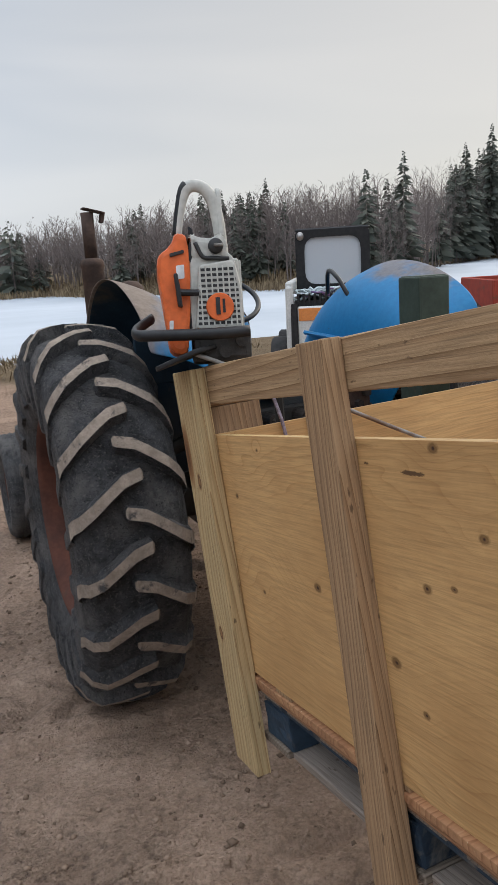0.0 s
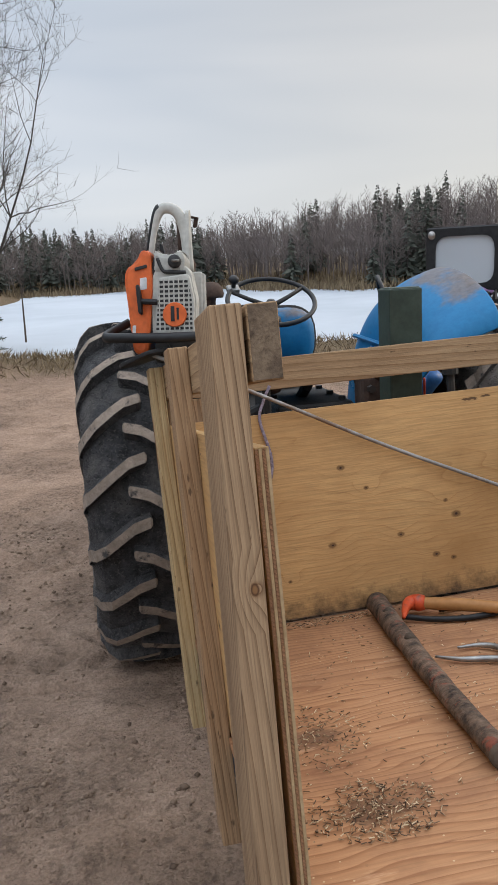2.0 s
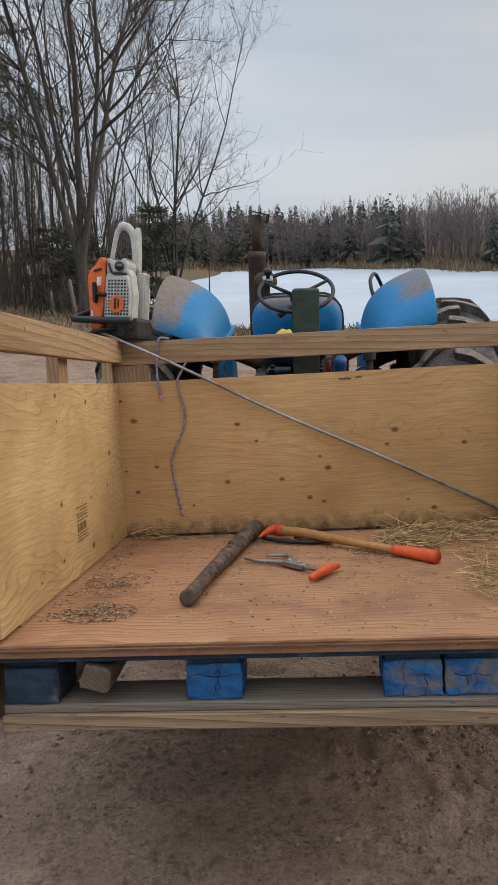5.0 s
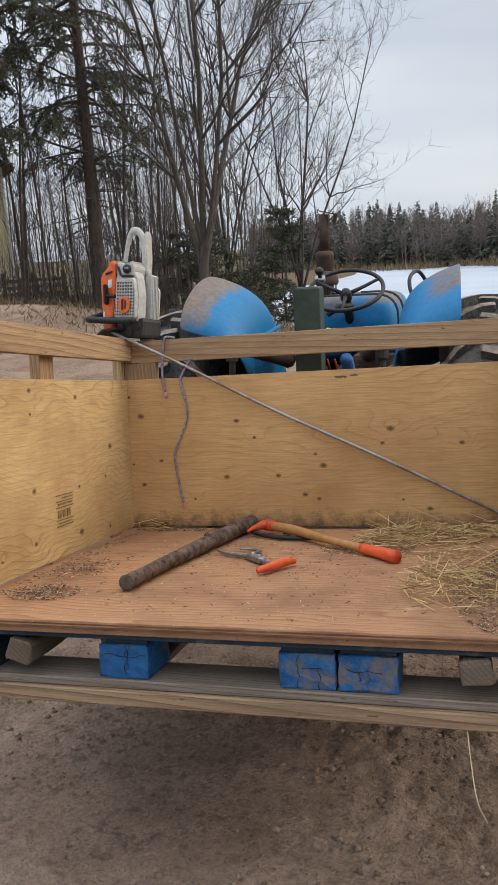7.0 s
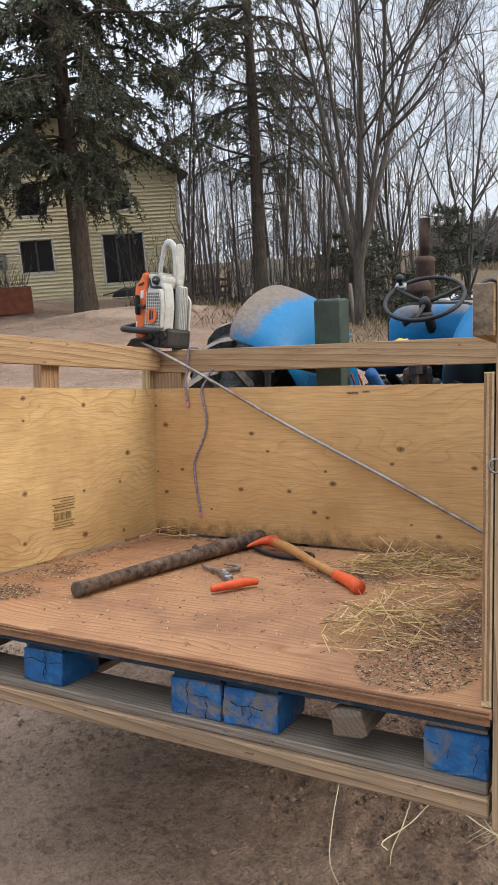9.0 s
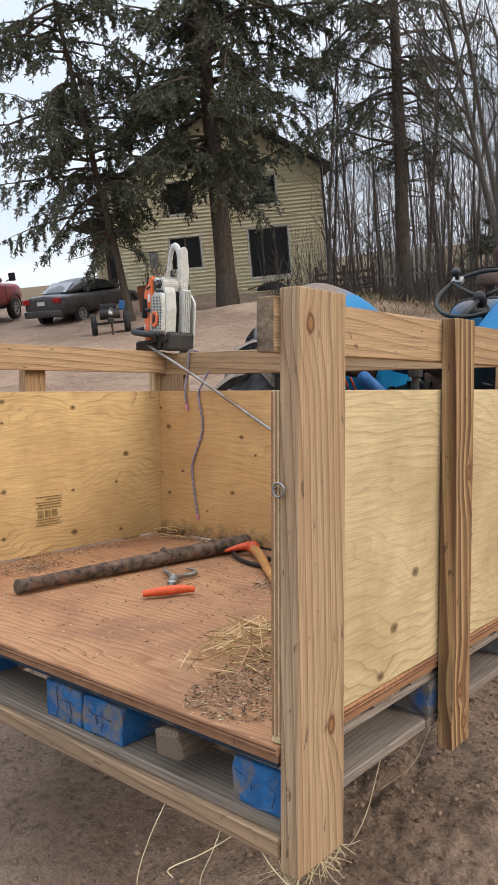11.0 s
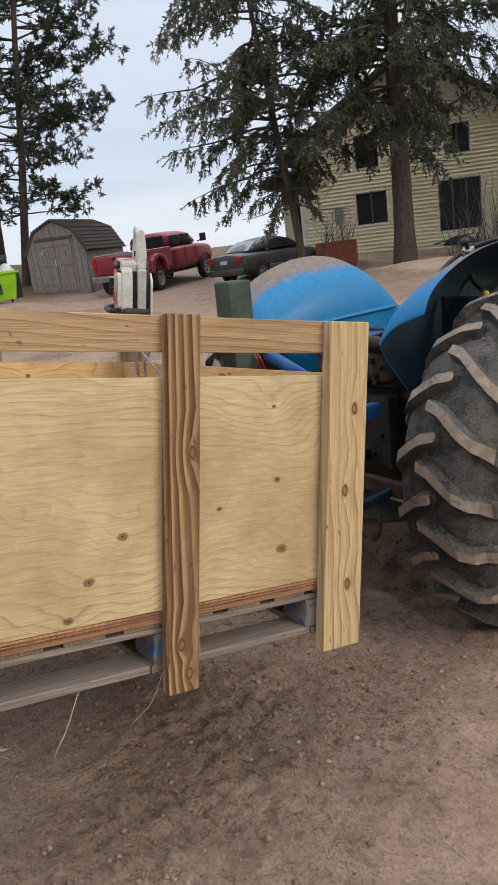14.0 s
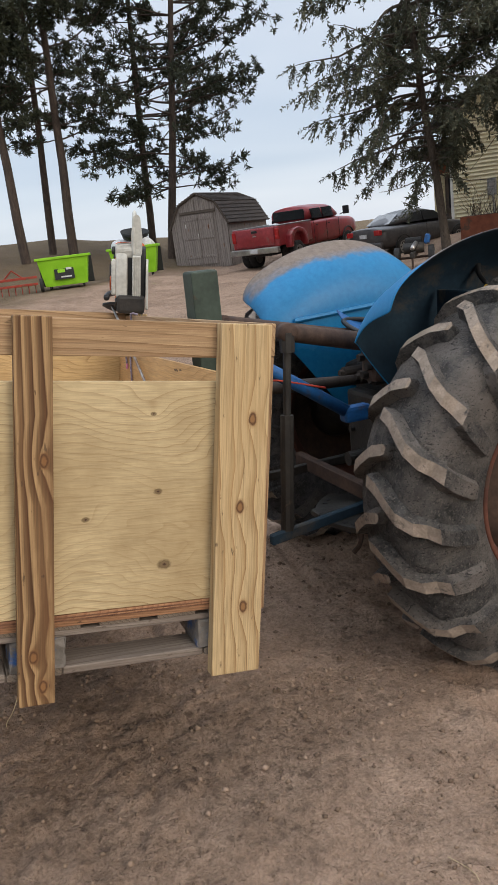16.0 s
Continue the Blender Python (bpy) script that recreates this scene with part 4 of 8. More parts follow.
def tyre_material(name, tone, dust, dust_at):
    k = Nodes(name, 0.62, 0.0, 0.4)
    v = k.own(k.coords(), 2.0)
    big, mid, fine = k.noise(v, 4.0, 6, 0.65, 0.5), k.noise(v, 22, 6, 0.7, 0.3), k.noise(v, 120, 3)
    c = k.ramp(mid, (0.34, tuple(0.16 * x for x in tone)), (0.66, tone))
    c = k.mix(k.ramp(big, (dust_at, 0.0), (dust_at + 0.16, 0.85)), c, dust)
    crack = k.noise(k.own(k.coords((1, 1, 2.2)), 2.0), 34, 6, 0.72, 2.5)
    c = k.mix(k.ramp(crack, (0.38, 0.85), (0.44, 0.0)), c, (0.008, 0.008, 0.008))
    c = k.mix(k.ramp(fine, (0.56, 0.0), (0.68, 0.7)), c, dust)
    k.bump(k.math("ADD", mid, crack), 1.0, 0.026)
    return k.done(c)


TYRE = tyre_material("tyre_rubber", (0.095, 0.094, 0.098), (0.165, 0.152, 0.142), 0.50)
TYRE_DUSTY = tyre_material("dusty_tyre_rubber", (0.12, 0.113, 0.106), (0.225, 0.193, 0.167), 0.44)
LUG_TOP = speckled("dried_mud_on_rubber", (0.19, 0.148, 0.115), (0.33, 0.265, 0.21), 26, 0.92, bump=0.6, fine=140, stain=(0.05, 0.046, 0.044), stain_at=0.60)

tractor = thing("tractor", pose(0.65, 1.27, -0.045, -1.7, 0, 0), "old blue farm tractor with worn paint and lugged tyres", "tractor")


def radius_at(x, crown=0.69, half=0.185):
    """The carcass, across the tread."""
    t = min(1.0, abs(x) / half)
    return crown - 0.025 * t ** 2 - 0.055 * max(0.0, (t - 0.72) / 0.28) ** 2


def lug_mesh(hand, rubber, half=0.185, step=10.5, side=1.0):
    """One tread bar from the middle of the tread out over the shoulder; the last material is its worn top."""
    bm = bmesh.new()
    rows = []
    for s, wide, high in ((-0.20, 0.014, 0.034), (-0.16, 0.024, 0.041), (0.15, 0.025, 0.043), (0.4, 0.025, 0.043), (0.7, 0.026, 0.042), (0.92, 0.029, 0.040), (1.02, 0.032, 0.030)):
        x = hand * half * s
        a = radians(step * (1.0 - min(1.0, max(0.0, s)) ** 1.1) - 3.0)
        r = radius_at(x)
        row = []
        for da, h in ((-wide * 1.3 / 0.7, -0.012), (-wide * 0.78 / 0.7, high), (wide * 0.78 / 0.7, high), (wide * 1.3 / 0.7, -0.012)):
            rr = r + h
            row.append(bm.verts.new((x, -rr * math.cos(a + da), rr * math.sin(a + da))))
        rows.append(row)
    # the bar runs on down the shoulder and dies out on the sidewall
    for r, out, a, wide in ((0.612 if side > 0.5 else 0.625, 0.030, -4.4, 0.036), (0.560, 0.030, -6.6, 0.040), (0.490, 0.018, -9.0, 0.044), (0.455, 0.004, -10.0, 0.040)):
        row = []
        for da, h in ((-wide * 1.3 / 0.6, -0.02), (-wide * 0.7 / 0.6, out * side), (wide * 0.7 / 0.6, out * side), (wide * 1.3 / 0.6, -0.02)):
            t = radians(a) + da
            row.append(bm.verts.new((hand * (half + 0.006 + h), -r * math.cos(t), r * math.sin(t))))
        rows.append(row)
    for p, q in zip(rows, rows[1:]):
        for i in range(3):
            f = bm.faces.new((p[i], p[i + 1], q[i + 1], q[i]))
            if i == 1 and p not in rows[-4:]:
                f.material_index = 1
    bm.faces.new(rows[0])
    bm.faces.new(rows[-1][::-1])
    bmesh.ops.recalc_face_normals(bm, faces=bm.faces[:])
    me = mesh_of(bm, "lug")
    me.materials.append(rubber)
    me.materials.append(LUG_TOP)
    return me


LUGS = {(h, m.name): lug_mesh(h, m, side=1.0 if m is TYRE_DUSTY else 0.25) for h in (-1, 1) for m in (TYRE, TYRE_DUSTY)}


def rear_wheel(x, out):
    rubber = TYRE_DUSTY if out > 0 else TYRE
    prof = [(0.375, -0.13), (0.40, -0.158), (0.48, -0.186), (0.56, -0.192), (0.615, -0.186)]
    prof += [(radius_at(s * 0.185), s * 0.185) for s in (-0.95, -0.8, -0.5, 0.0, 0.5, 0.8, 0.95)]
    prof += [(r, -h) for r, h in prof[:5][::-1]]
    tyre = part("rear_tyre", lathe(prof, 72, "X", closed=True), rubber, tractor, "cracked black tractor tyre with muddy lugs", True, Matrix.Translation((x, -0.03 if out > 0 else 0.0, 0.665)) @ Matrix.Rotation(radians(7 if out > 0 else 2), 4, "X"))
    n = 20
    for i in range(n):
        for hand in (-1, 1):
            a = 2 * math.pi * (i + (0.5 if hand > 0 else 0.0)) / n
            part("lug", LUGS[hand, rubber.name], None, tyre, at=Matrix.Rotation(a, 4, "X"))
    o = out
    rim = [(0.395, -0.145 * o), (0.375, -0.15 * o), (0.365, -0.13 * o), (0.33, -0.10 * o), (0.325, 0.05 * o), (0.365, 0.13 * o), (0.375, 0.15 * o), (0.395, 0.145 * o), (0.378, 0.125 * o), (0.34, 0.045 * o), (0.345, -0.09 * o), (0.378, -0.125 * o)]
    part("rim", lathe(rim, 48, "X", closed=True), RUST_RED, tyre, "rusty red wheel rim", True)
    disc = [(0.0, -0.02 * o), (0.10, -0.03 * o), (0.14, 0.03 * o), (0.20, 0.06 * o), (0.28, 0.03 * o), (0.335, 0.0), (0.335, -0.02 * o), (0.28, 0.015 * o), (0.20, 0.045 * o), (0.12, 0.012 * o), (0.0, -0.05 * o)]
    part("wheel_disc", lathe(disc, 40, "X"), RUST, tyre, "", True)
    bm = bmesh.new()
    for i in range(8):
        a = 2 * math.pi * i / 8
        rod((-0.01 * o, 0.11 * math.cos(a), 0.11 * math.sin(a)), (0.035 * o, 0.11 * math.cos(a), 0.11 * math.sin(a)), 0.014, n=6, bm=bm)
    rod((-0.04 * o, 0, 0), (0.07 * o, 0, 0), 0.06, 0.05, 16, bm)
    part("hub", bm, RUST, tyre)


rear_wheel(-0.775, -1)
rear_wheel(0.775, 1)


def fender(side):
    """A clamshell mudguard: an upright inner plate that rolls outward over the tyre."""
    line = [(-0.685, 1.33), (-0.665, 1.385), (-0.60, 1.442), (-0.45, 1.508), (-0.28, 1.555), (-0.10, 1.58), (0.08, 1.56), (0.22, 1.49), (0.34, 1.37), (0.41, 1.22), (0.44, 1.05)]
    bm = bmesh.new()
    rows = []
    for i, (y, z) in enumerate(line):
        y, z = (y if y > -0.28 else -0.28 + (y + 0.28) * 0.84) + 0.05, z - 0.03
        low = min(0.55 + 0.70 * max(0.0, min(1.0, (-0.05 - y) / 0.55)), z - 0.12)
        offs = [0.012 + (low - z - 0.012) * (u / 11) ** 1.35 for u in range(12)]
        row = [(float(np.interp(-o, [-0.012, -0.005, 0.010, 0.028, 0.058, 0.10, 0.155, 0.235, 0.42, 1.0], [0.652, 0.638, 0.59, 0.53, 0.47, 0.418, 0.380, 0.356, 0.345, 0.355])), z + o) for o in offs[::-1]]
        rows.append([bm.verts.new((side * x, y, zz)) for x, zz in row])
    for a, b in zip(rows, rows[1:]):
        for j in range(len(a) - 1):
            bm.faces.new((a[j], a[j + 1], b[j + 1], b[j]))
    bm.normal_update()
    if sum(f.normal.dot(Vector((-side, 0, 0.7))) for f in bm.faces) < 0:
        bmesh.ops.reverse_faces(bm, faces=bm.faces[:])
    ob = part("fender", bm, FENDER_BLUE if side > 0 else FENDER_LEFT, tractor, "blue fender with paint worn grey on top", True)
    # the wheel side of the shell takes the darker blue
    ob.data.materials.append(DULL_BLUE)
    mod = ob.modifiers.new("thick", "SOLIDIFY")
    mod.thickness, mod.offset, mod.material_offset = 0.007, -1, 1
    sub = ob.modifiers.new("round", "SUBSURF")
    sub.levels = sub.render_levels = 2
    bm = bmesh.new()
    tube([(side * 0.352, -0.44, 1.21), (side * 0.345, -0.05, 1.235), (side * 0.348, 0.28, 1.25)], 0.011, 6, bm)
    part("ridge", bm, FENDER_BLUE, ob)
    bm = box((side * 0.40, -0.20, 1.16), (side * 0.60, -0.18, 1.34), 0.004)
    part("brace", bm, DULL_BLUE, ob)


fender(-1)
fender(1)


def tractor_body():
    # castings between the wheels
    part("gearbox", box((-0.27, -0.20, 0.42), (0.27, 1.45, 0.94), 0.05, segs=3), GREASE, tractor, "greasy dark transmission casting", True)
    part("axle_housing", lathe([(0.17, -0.36), (0.15, -0.30), (0.10, -0.22), (0.09, 0.0), (0.10, 0.22), (0.15, 0.30), (0.17, 0.36)], 24, "X", m=Matrix.Translation((-0.44, 0, 0.665))), GREASE, tractor, "", True)
    part("axle_housing", lathe([(0.17, -0.36), (0.15, -0.30), (0.10, -0.22), (0.09, 0.0), (0.10, 0.22), (0.15, 0.30), (0.17, 0.36)], 24, "X", m=Matrix.Translation((0.44, 0, 0.665))), GREASE, tractor, "", True)
    lid = box((-0.17, -0.24, 0.92), (0.17, 0.26, 1.02), 0.025, segs=3)
    for x in (-0.13, 0.13):
        for y in (-0.18, 0.0, 0.18):
            rod((x, y, 1.01), (x, y, 1.035), 0.016, n=6, bm=lid)
    part("hydraulic_cover", lid, GREASE, tractor)
    rear = box((-0.16, -0.30, 0.55), (0.16, -0.22, 0.90), 0.02, segs=2)
    for a in range(6):
        c, s = math.cos(a * math.pi / 3), math.sin(a * math.pi / 3)
        rod((0.11 * c, -0.32, 0.72 + 0.11 * s), (0.11 * c, -0.295, 0.72 + 0.11 * s), 0.014, n=6, bm=rear)
    rod((0, -0.40, 0.62), (0, -0.29, 0.62), 0.032, n=12, bm=rear)
    part("rear_plate", rear, GREASE, tractor)
    for x in (-0.12, 0.02, 0.13):
        bm = rod((x, -0.23, 0.98), (x, -0.33, 0.98), 0.026, n=12)
        rod((x, -0.32, 0.98), (x, -0.35, 0.98), 0.015, n=6, bm=bm)
        part("valve", bm, ARM_DARK, tractor)
    # lift arms, links, drawbar
    for s in (-1, 1):
        bm = tube(spline([(s * 0.19, -0.26, 1.12), (s * 0.22, -0.36, 1.145), (s * 0.325, -0.80, 1.25)], 5), [0.046 - 0.0014 * i for i in range(11)], 8)
        rod((s * 0.30, -0.80, 1.25), (s * 0.35, -0.80, 1.25), 0.034, n=14, bm=bm)
        part("lift_arm", bm, RUST, tractor, "rusty brown lift arm", True)
        bm = rod((s * 0.328, -0.80, 1.24), (s * 0.335, -0.83, 0.94), 0.015, n=10)
        rod((s * 0.335, -0.83, 0.95), (s * 0.345, -0.87, 0.51), 0.026, n=10, bm=bm)
        rod((s * 0.328, -0.80, 1.25), (s * 0.33, -0.805, 1.18), 0.028, n=10, bm=bm)
        part("lift_rod", bm, GREASE, tractor)
        bm = box((-0.0125, 0, -0.022), (0.0125, 0.80, 0.022), 0.006, m=look((s * 0.36, -0.95, 0.49), (s * 0.26, -0.06, 0.545)) @ pose(0, 0, 0, -90, 0, 0))
        part("lower_link", bm, DULL_BLUE if s > 0 else GREASE, tractor, "flat steel lower link")
        bm = rod((s * 0.22, -0.15, 1.00), (s * 0.62, -0.20, 0.86), 0.028, n=10)
        part("stay", bm, GREASE, tractor)
    part("top_link", tube([(0.0, -0.26, 0.96), (0.0, -0.6, 0.98), (0.0, -1.10, 1.02)], [0.02, 0.028, 0.02], 10), ARM_DARK, tractor, "", True)
    bm = rod((0.20, -0.97, 1.20), (0.197, -0.50, 0.885), 0.026, n=10)
    part("stabiliser", bm, LINK_BLUE, tractor, "blue round stabiliser bar", True)
    part("yoke", box((0.165, -0.52, 0.84), (0.225, -0.40, 0.905), 0.014, segs=2), LINK_BLUE, tractor, "blue forged yoke")
    part("rocker", box((0.15, -0.40, 0.99), (0.265, -0.27, 1.15), 0.025, segs=2), RUST, tractor, "rusty cast rocker under the lift arm")
    for x, z in ((0.18, 1.09), (0.235, 1.06), (0.20, 1.02)):
        part("bolt", rod((x, -0.38, z), (x, -0.425, z), 0.016, n=6), ARM_DARK, tractor)
    # drawbar quadrant with a row of holes
    pts = [(0.30 * math.sin(a), -0.30 * math.cos(a)) for a in (radians(-68 + 8.5 * i) for i in range(17))]
    bm = plate(pts + [(0.16, -0.02), (-0.16, -0.02)], 0.022, pose(0.12, -0.30, 0.40), bevel=0.003)
    quad = part("drawbar_quadrant", bm, GREASE, tractor, "dark steel drawbar plate with holes")
    for i in range(11):
        a = radians(-50 + 10 * i)
        part("hole", lathe([(0.0, 0.0), (0.012, 0.0), (0.012, 0.002), (0.0, 0.002)], 10), BLACK, quad, at=Matrix.Translation((0.12 + 0.265 * math.sin(a), -0.30 - 0.265 * math.cos(a), 0.4225)))
    bm = box((0.08, -0.64, 0.435), (0.16, -0.10, 0.465), 0.006)
    part("drawbar", bm, GREASE, tractor)
    bm = tube(spline([(0.30, -0.52, 0.43), (0.31, -0.54, 0.36), (0.29, -0.56, 0.32)], 5), 0.010, 8)
    part("hitch_pin", bm, RUST, tractor)
    part("cross_bar", box((-0.42, -0.46, 0.50), (0.60, -0.42, 0.57), 0.006), RUST, tractor, "rusty flat cross bar")
    # levers, pipes and wires round the seat
    bm = tube(spline([(0.42, -0.15, 1.05), (0.46, -0.2, 1.02), (0.50, -0.24, 0.92), (0.47, -0.22, 0.84)], 5), 0.013, 8)
    part("linkage", bm, GREASE, tractor, "", True)
    bm = tube(spline([(0.38, -0.20, 1.055), (0.34, -0.26, 1.075), (0.30, -0.28, 1.06), (0.31, -0.30, 1.03)], 5), 0.006, 6)
    part("wire_hook", bm, STEEL, tractor, "bright bent wire hook", True)
    # clutter of castings, levers and pipes on the axle
    for lo_, hi_, mm in (((0.24, -0.20, 0.74), (0.36, -0.06, 0.98), GREASE), ((0.40, -0.24, 0.78), (0.52, -0.10, 0.90), GREASE), ((0.30, -0.30, 0.60), (0.44, -0.16, 0.72), GREASE), ((0.52, -0.18, 0.58), (0.60, -0.08, 0.82), ARM_DARK)):
        part("bracket", box(lo_, hi_, 0.018, segs=2), mm, tractor)
    for pts, r in (([(0.34, -0.26, 0.98), (0.36, -0.34, 0.88), (0.35, -0.36, 0.70)], 0.011), ([(0.46, -0.26, 0.90), (0.42, -0.34, 0.84), (0.34, -0.36, 0.82)], 0.014), ([(0.28, -0.28, 0.92), (0.42, -0.30, 0.93), (0.52, -0.22, 0.88)], 0.009), ([(0.55, -0.22, 0.92), (0.56, -0.30, 0.72), (0.52, -0.34, 0.50)], 0.016)):
        part("pipe", tube(spline(pts, 5), r, 8), ARM_DARK, tractor, "", True)
    for x, z in ((0.30, 0.93), (0.33, 0.80), (0.45, 0.86), (0.48, 0.80), (0.37, 0.66), (0.56, 0.78), (0.55, 0.64)):
        part("bolt", rod((x, -0.20, z), (x, -0.325, z), 0.016, n=6), ARM_DARK, tractor)
    part("hand_lever", tube(spline([(0.40, -0.25, 0.99), (0.43, -0.30, 1.02), (0.47, -0.33, 1.02)], 5), 0.012, 8), ARM_DARK, tractor, "", True)
    bm = tube(spline([(0.5, 0.32, 1.42), (0.44, 0.2, 1.52), (0.40, 0.05, 1.49), (0.42, -0.02, 1.40), (0.50, -0.04, 1.34)], 6), 0.010, 8)
    part("cable", bm, BLACK, tractor, "black cable to the rear lamp", True)
    for dx in (0.0, 0.03):
        part("wire", tube(spline([(0.125 + dx, -0.985, 1.20), (0.15 + dx, -0.93, 1.08), (0.19 + dx, -0.80, 1.06), (0.215, -0.60, 1.00)], 5), 0.004, 6), CABLE_RED, tractor, "thin red wire", True)
    part("plug", box((0.495, -0.058, 1.30), (0.52, -0.03, 1.345), 0.005), YELLOW, tractor, "yellow wire connector")
    # green steel beam that stands behind the seat
    bm = box((0.010, -1.068, 0.80), (0.115, -0.963, 1.49), 0.006, segs=2)
    box((0.016, -1.062, 1.485), (0.109, -0.969, 1.493), 0.002, bm)
    part("beam", bm, GREEN_STEEL, tractor, "upright green-painted steel beam")
    # seat
    us = [i / 12 for i in range(13)]
    me = grid_mesh("seat_pan", us, us, lambda u, v: ((u - 0.5) * 0.46, -0.28 + v * 0.42, 1.09 + 0.10 * abs(2 * u - 1) ** 2.5 * (1 - 0.5 * v) + 0.06 * max(0.0, (0.35 - v) / 0.35) ** 1.6))
    me.materials.append(LINK_BLUE)
    me.shade_smooth()
    seat = part("seat", me, None, tractor, "dark blue steel pan seat")
    mod = seat.modifiers.new("thick", "SOLIDIFY")
    mod.thickness = 0.006
    part("seat_rim", tube(spline([(-0.235, 0.12, 1.14), (-0.235, -0.12, 1.185), (-0.19, -0.275, 1.20), (0.0, -0.285, 1.16), (0.19, -0.275, 1.20), (0.235, -0.12, 1.185), (0.235, 0.12, 1.14)], 5), 0.011, 8), BLACK, seat, "black rolled rim", True)
    part("seat_spring", tube([(0, -0.1, 1.08), (0, 0.05, 1.0), (0, 0.25, 0.94)], 0.025, 8), GREASE, tractor)
    part("jug", lathe([(0.0, 0.0), (0.025, 0.0), (0.03, 0.012), (0.03, 0.04), (0.014, 0.055), (0.012, 0.065), (0.0, 0.065)], 16, m=pose(-0.10, 0.30, 1.165, 0, 60, 30) @ Matrix.Diagonal((1.4, 1.4, 1.4, 1))), YELLOW, tractor, "small yellow bottle lying on the seat", True)
    # hood and tank: a rounded cowl, black band round its foot
    prof = round_outline([(-0.285, 1.06), (0.285, 1.06), (0.285, 1.385), (-0.285, 1.385)], 0.17, 6)
    bm = bmesh.new()
    rings = []
    for y, k in ((0.70, 0.80), (0.72, 0.93), (0.78, 1.0), (1.25, 1.0), (1.9, 0.97), (2.25, 0.93), (2.33, 0.80)):
        rings.append([bm.verts.new((x * k, y, 1.06 + (z - 1.06) * (k if z > 1.1 else 1))) for x, z in prof])
    for a, b in zip(rings, rings[1:]):
        for j in range(len(a)):
            bm.faces.new((a[j], a[(j + 1) % len(a)], b[(j + 1) % len(b)], b[j]))
    bm.faces.new(rings[0])
    bm.faces.new(rings[-1])
    bmesh.ops.recalc_face_normals(bm, faces=bm.faces[:])
    hood = part("hood", bm, HOOD_BLUE, tractor, "rounded blue tank and hood with grimy edges", True)
    for y in (0.80, 1.30):
        ring = [(x * 1.012, y, 1.06 + (z - 1.06) * 1.012) for x, z in prof]
        part("strap", tube(ring, 0.010, 6, closed=True), GREASE, hood, "dark hood band")
    part("hood_foot", box((-0.30, 0.69, 1.035), (0.30, 2.30, 1.062), 0.008), GREASE, hood)
    part("filler_cap", lathe([(0.0, 0.03), (0.035, 0.03), (0.04, 0.02), (0.04, 0.0)], 18, m=Matrix.Translation((0.0, 1.0, 1.38))), STEEL, hood)
    part("engine", box((-0.17, 0.95, 0.50), (0.17, 2.25, 1.03), 0.03, segs=2), GREASE, tractor, "dark oily engine block")
    part("radiator", box((-0.24, 2.18, 0.55), (0.24, 2.36, 1.28), 0.03, segs=2), DULL_BLUE, tractor)
    # steering wheel on its raked column
    wheel_m = pose(0.0, 0.56, 1.405, -60 + 90, 0, 0)
    ringp = [(0.222 * math.cos(a), 0.222 * math.sin(a), 0.03) for a in (2 * math.pi * i / 40 for i in range(40))]
    bm = tube(ringp, 0.0125, 8, closed=True)
    bmesh.ops.transform(bm, matrix=wheel_m, verts=bm.verts[:])
    sw = part("steering_wheel", bm, BLACK, tractor, "thin black three-spoke steering wheel", True)
    for a in (30, 150, 270):
        c, s = math.cos(radians(a)), math.sin(radians(a))
        bm = tube([(0.03 * c, 0.03 * s, 0.0), (0.12 * c, 0.12 * s, 0.012), (0.215 * c, 0.215 * s, 0.03)], [0.013, 0.011, 0.010], 8)
        bmesh.ops.transform(bm, matrix=wheel_m, verts=bm.verts[:])
        part("spoke", bm, GREASE, sw, "", True)
    part("hub", lathe([(0.0, 0.035), (0.022, 0.03), (0.034, 0.01), (0.036, -0.03), (0.02, -0.05), (0.0, -0.05)], 16, m=wheel_m), BLACK, sw, "", True)
    knob = lathe([(0.0, 0.0), (0.012, 0.0), (0.012, 0.03), (0.024, 0.035), (0.028, 0.052), (0.018, 0.066), (0.0, 0.068)], 14, m=wheel_m @ Matrix.Translation((-0.17, 0.14, 0.035)))
    part("spinner_knob", knob, BLACK, sw, "black spinner knob", True)
    part("knob_clamp", box((-0.205, 0.115, 0.01), (-0.14, 0.165, 0.042), 0.006, m=wheel_m), STEEL, sw)
    part("steering_column", rod((0.0, 0.58, 1.37), (0.0, 1.0, 0.98), 0.028, 0.034, 12), GREASE, tractor)
    part("throttle_lever", tube([(0.04, 0.56, 1.34), (-0.04, 0.50, 1.335), (-0.10, 0.47, 1.29)], [0.012, 0.02, 0.016], 8), GREASE, tractor, "", True)
    # exhaust stack with its rain flap, and the air cleaner cap
    sx, sy = -0.30, 1.68
    bm = lathe([(0.0, 1.14), (0.035, 1.14), (0.062, 1.17), (0.065, 1.20), (0.065, 1.63), (0.070, 1.64), (0.070, 1.66), (0.06, 1.68), (0.03, 1.69)], 20, m=Matrix.Translation((sx, sy, 0)))
    muf = part("muffler", bm, RUST, tractor, "rusty brown upright muffler", True)
    bm = lathe([(0.027, 0.75), (0.030, 0.75), (0.030, 1.15), (0.027, 1.15)], 14, m=Matrix.Translation((sx, sy, 0)), closed=True)
    part("exhaust_pipe", bm, RUST, muf, "", True)
    bm = lathe([(0.033, 1.68), (0.037, 1.68), (0.037, 1.945), (0.033, 1.945)], 16, m=Matrix.Translation((sx, sy, 0)), closed=True)
    part("outlet_pipe", bm, RUST, muf, "", True)
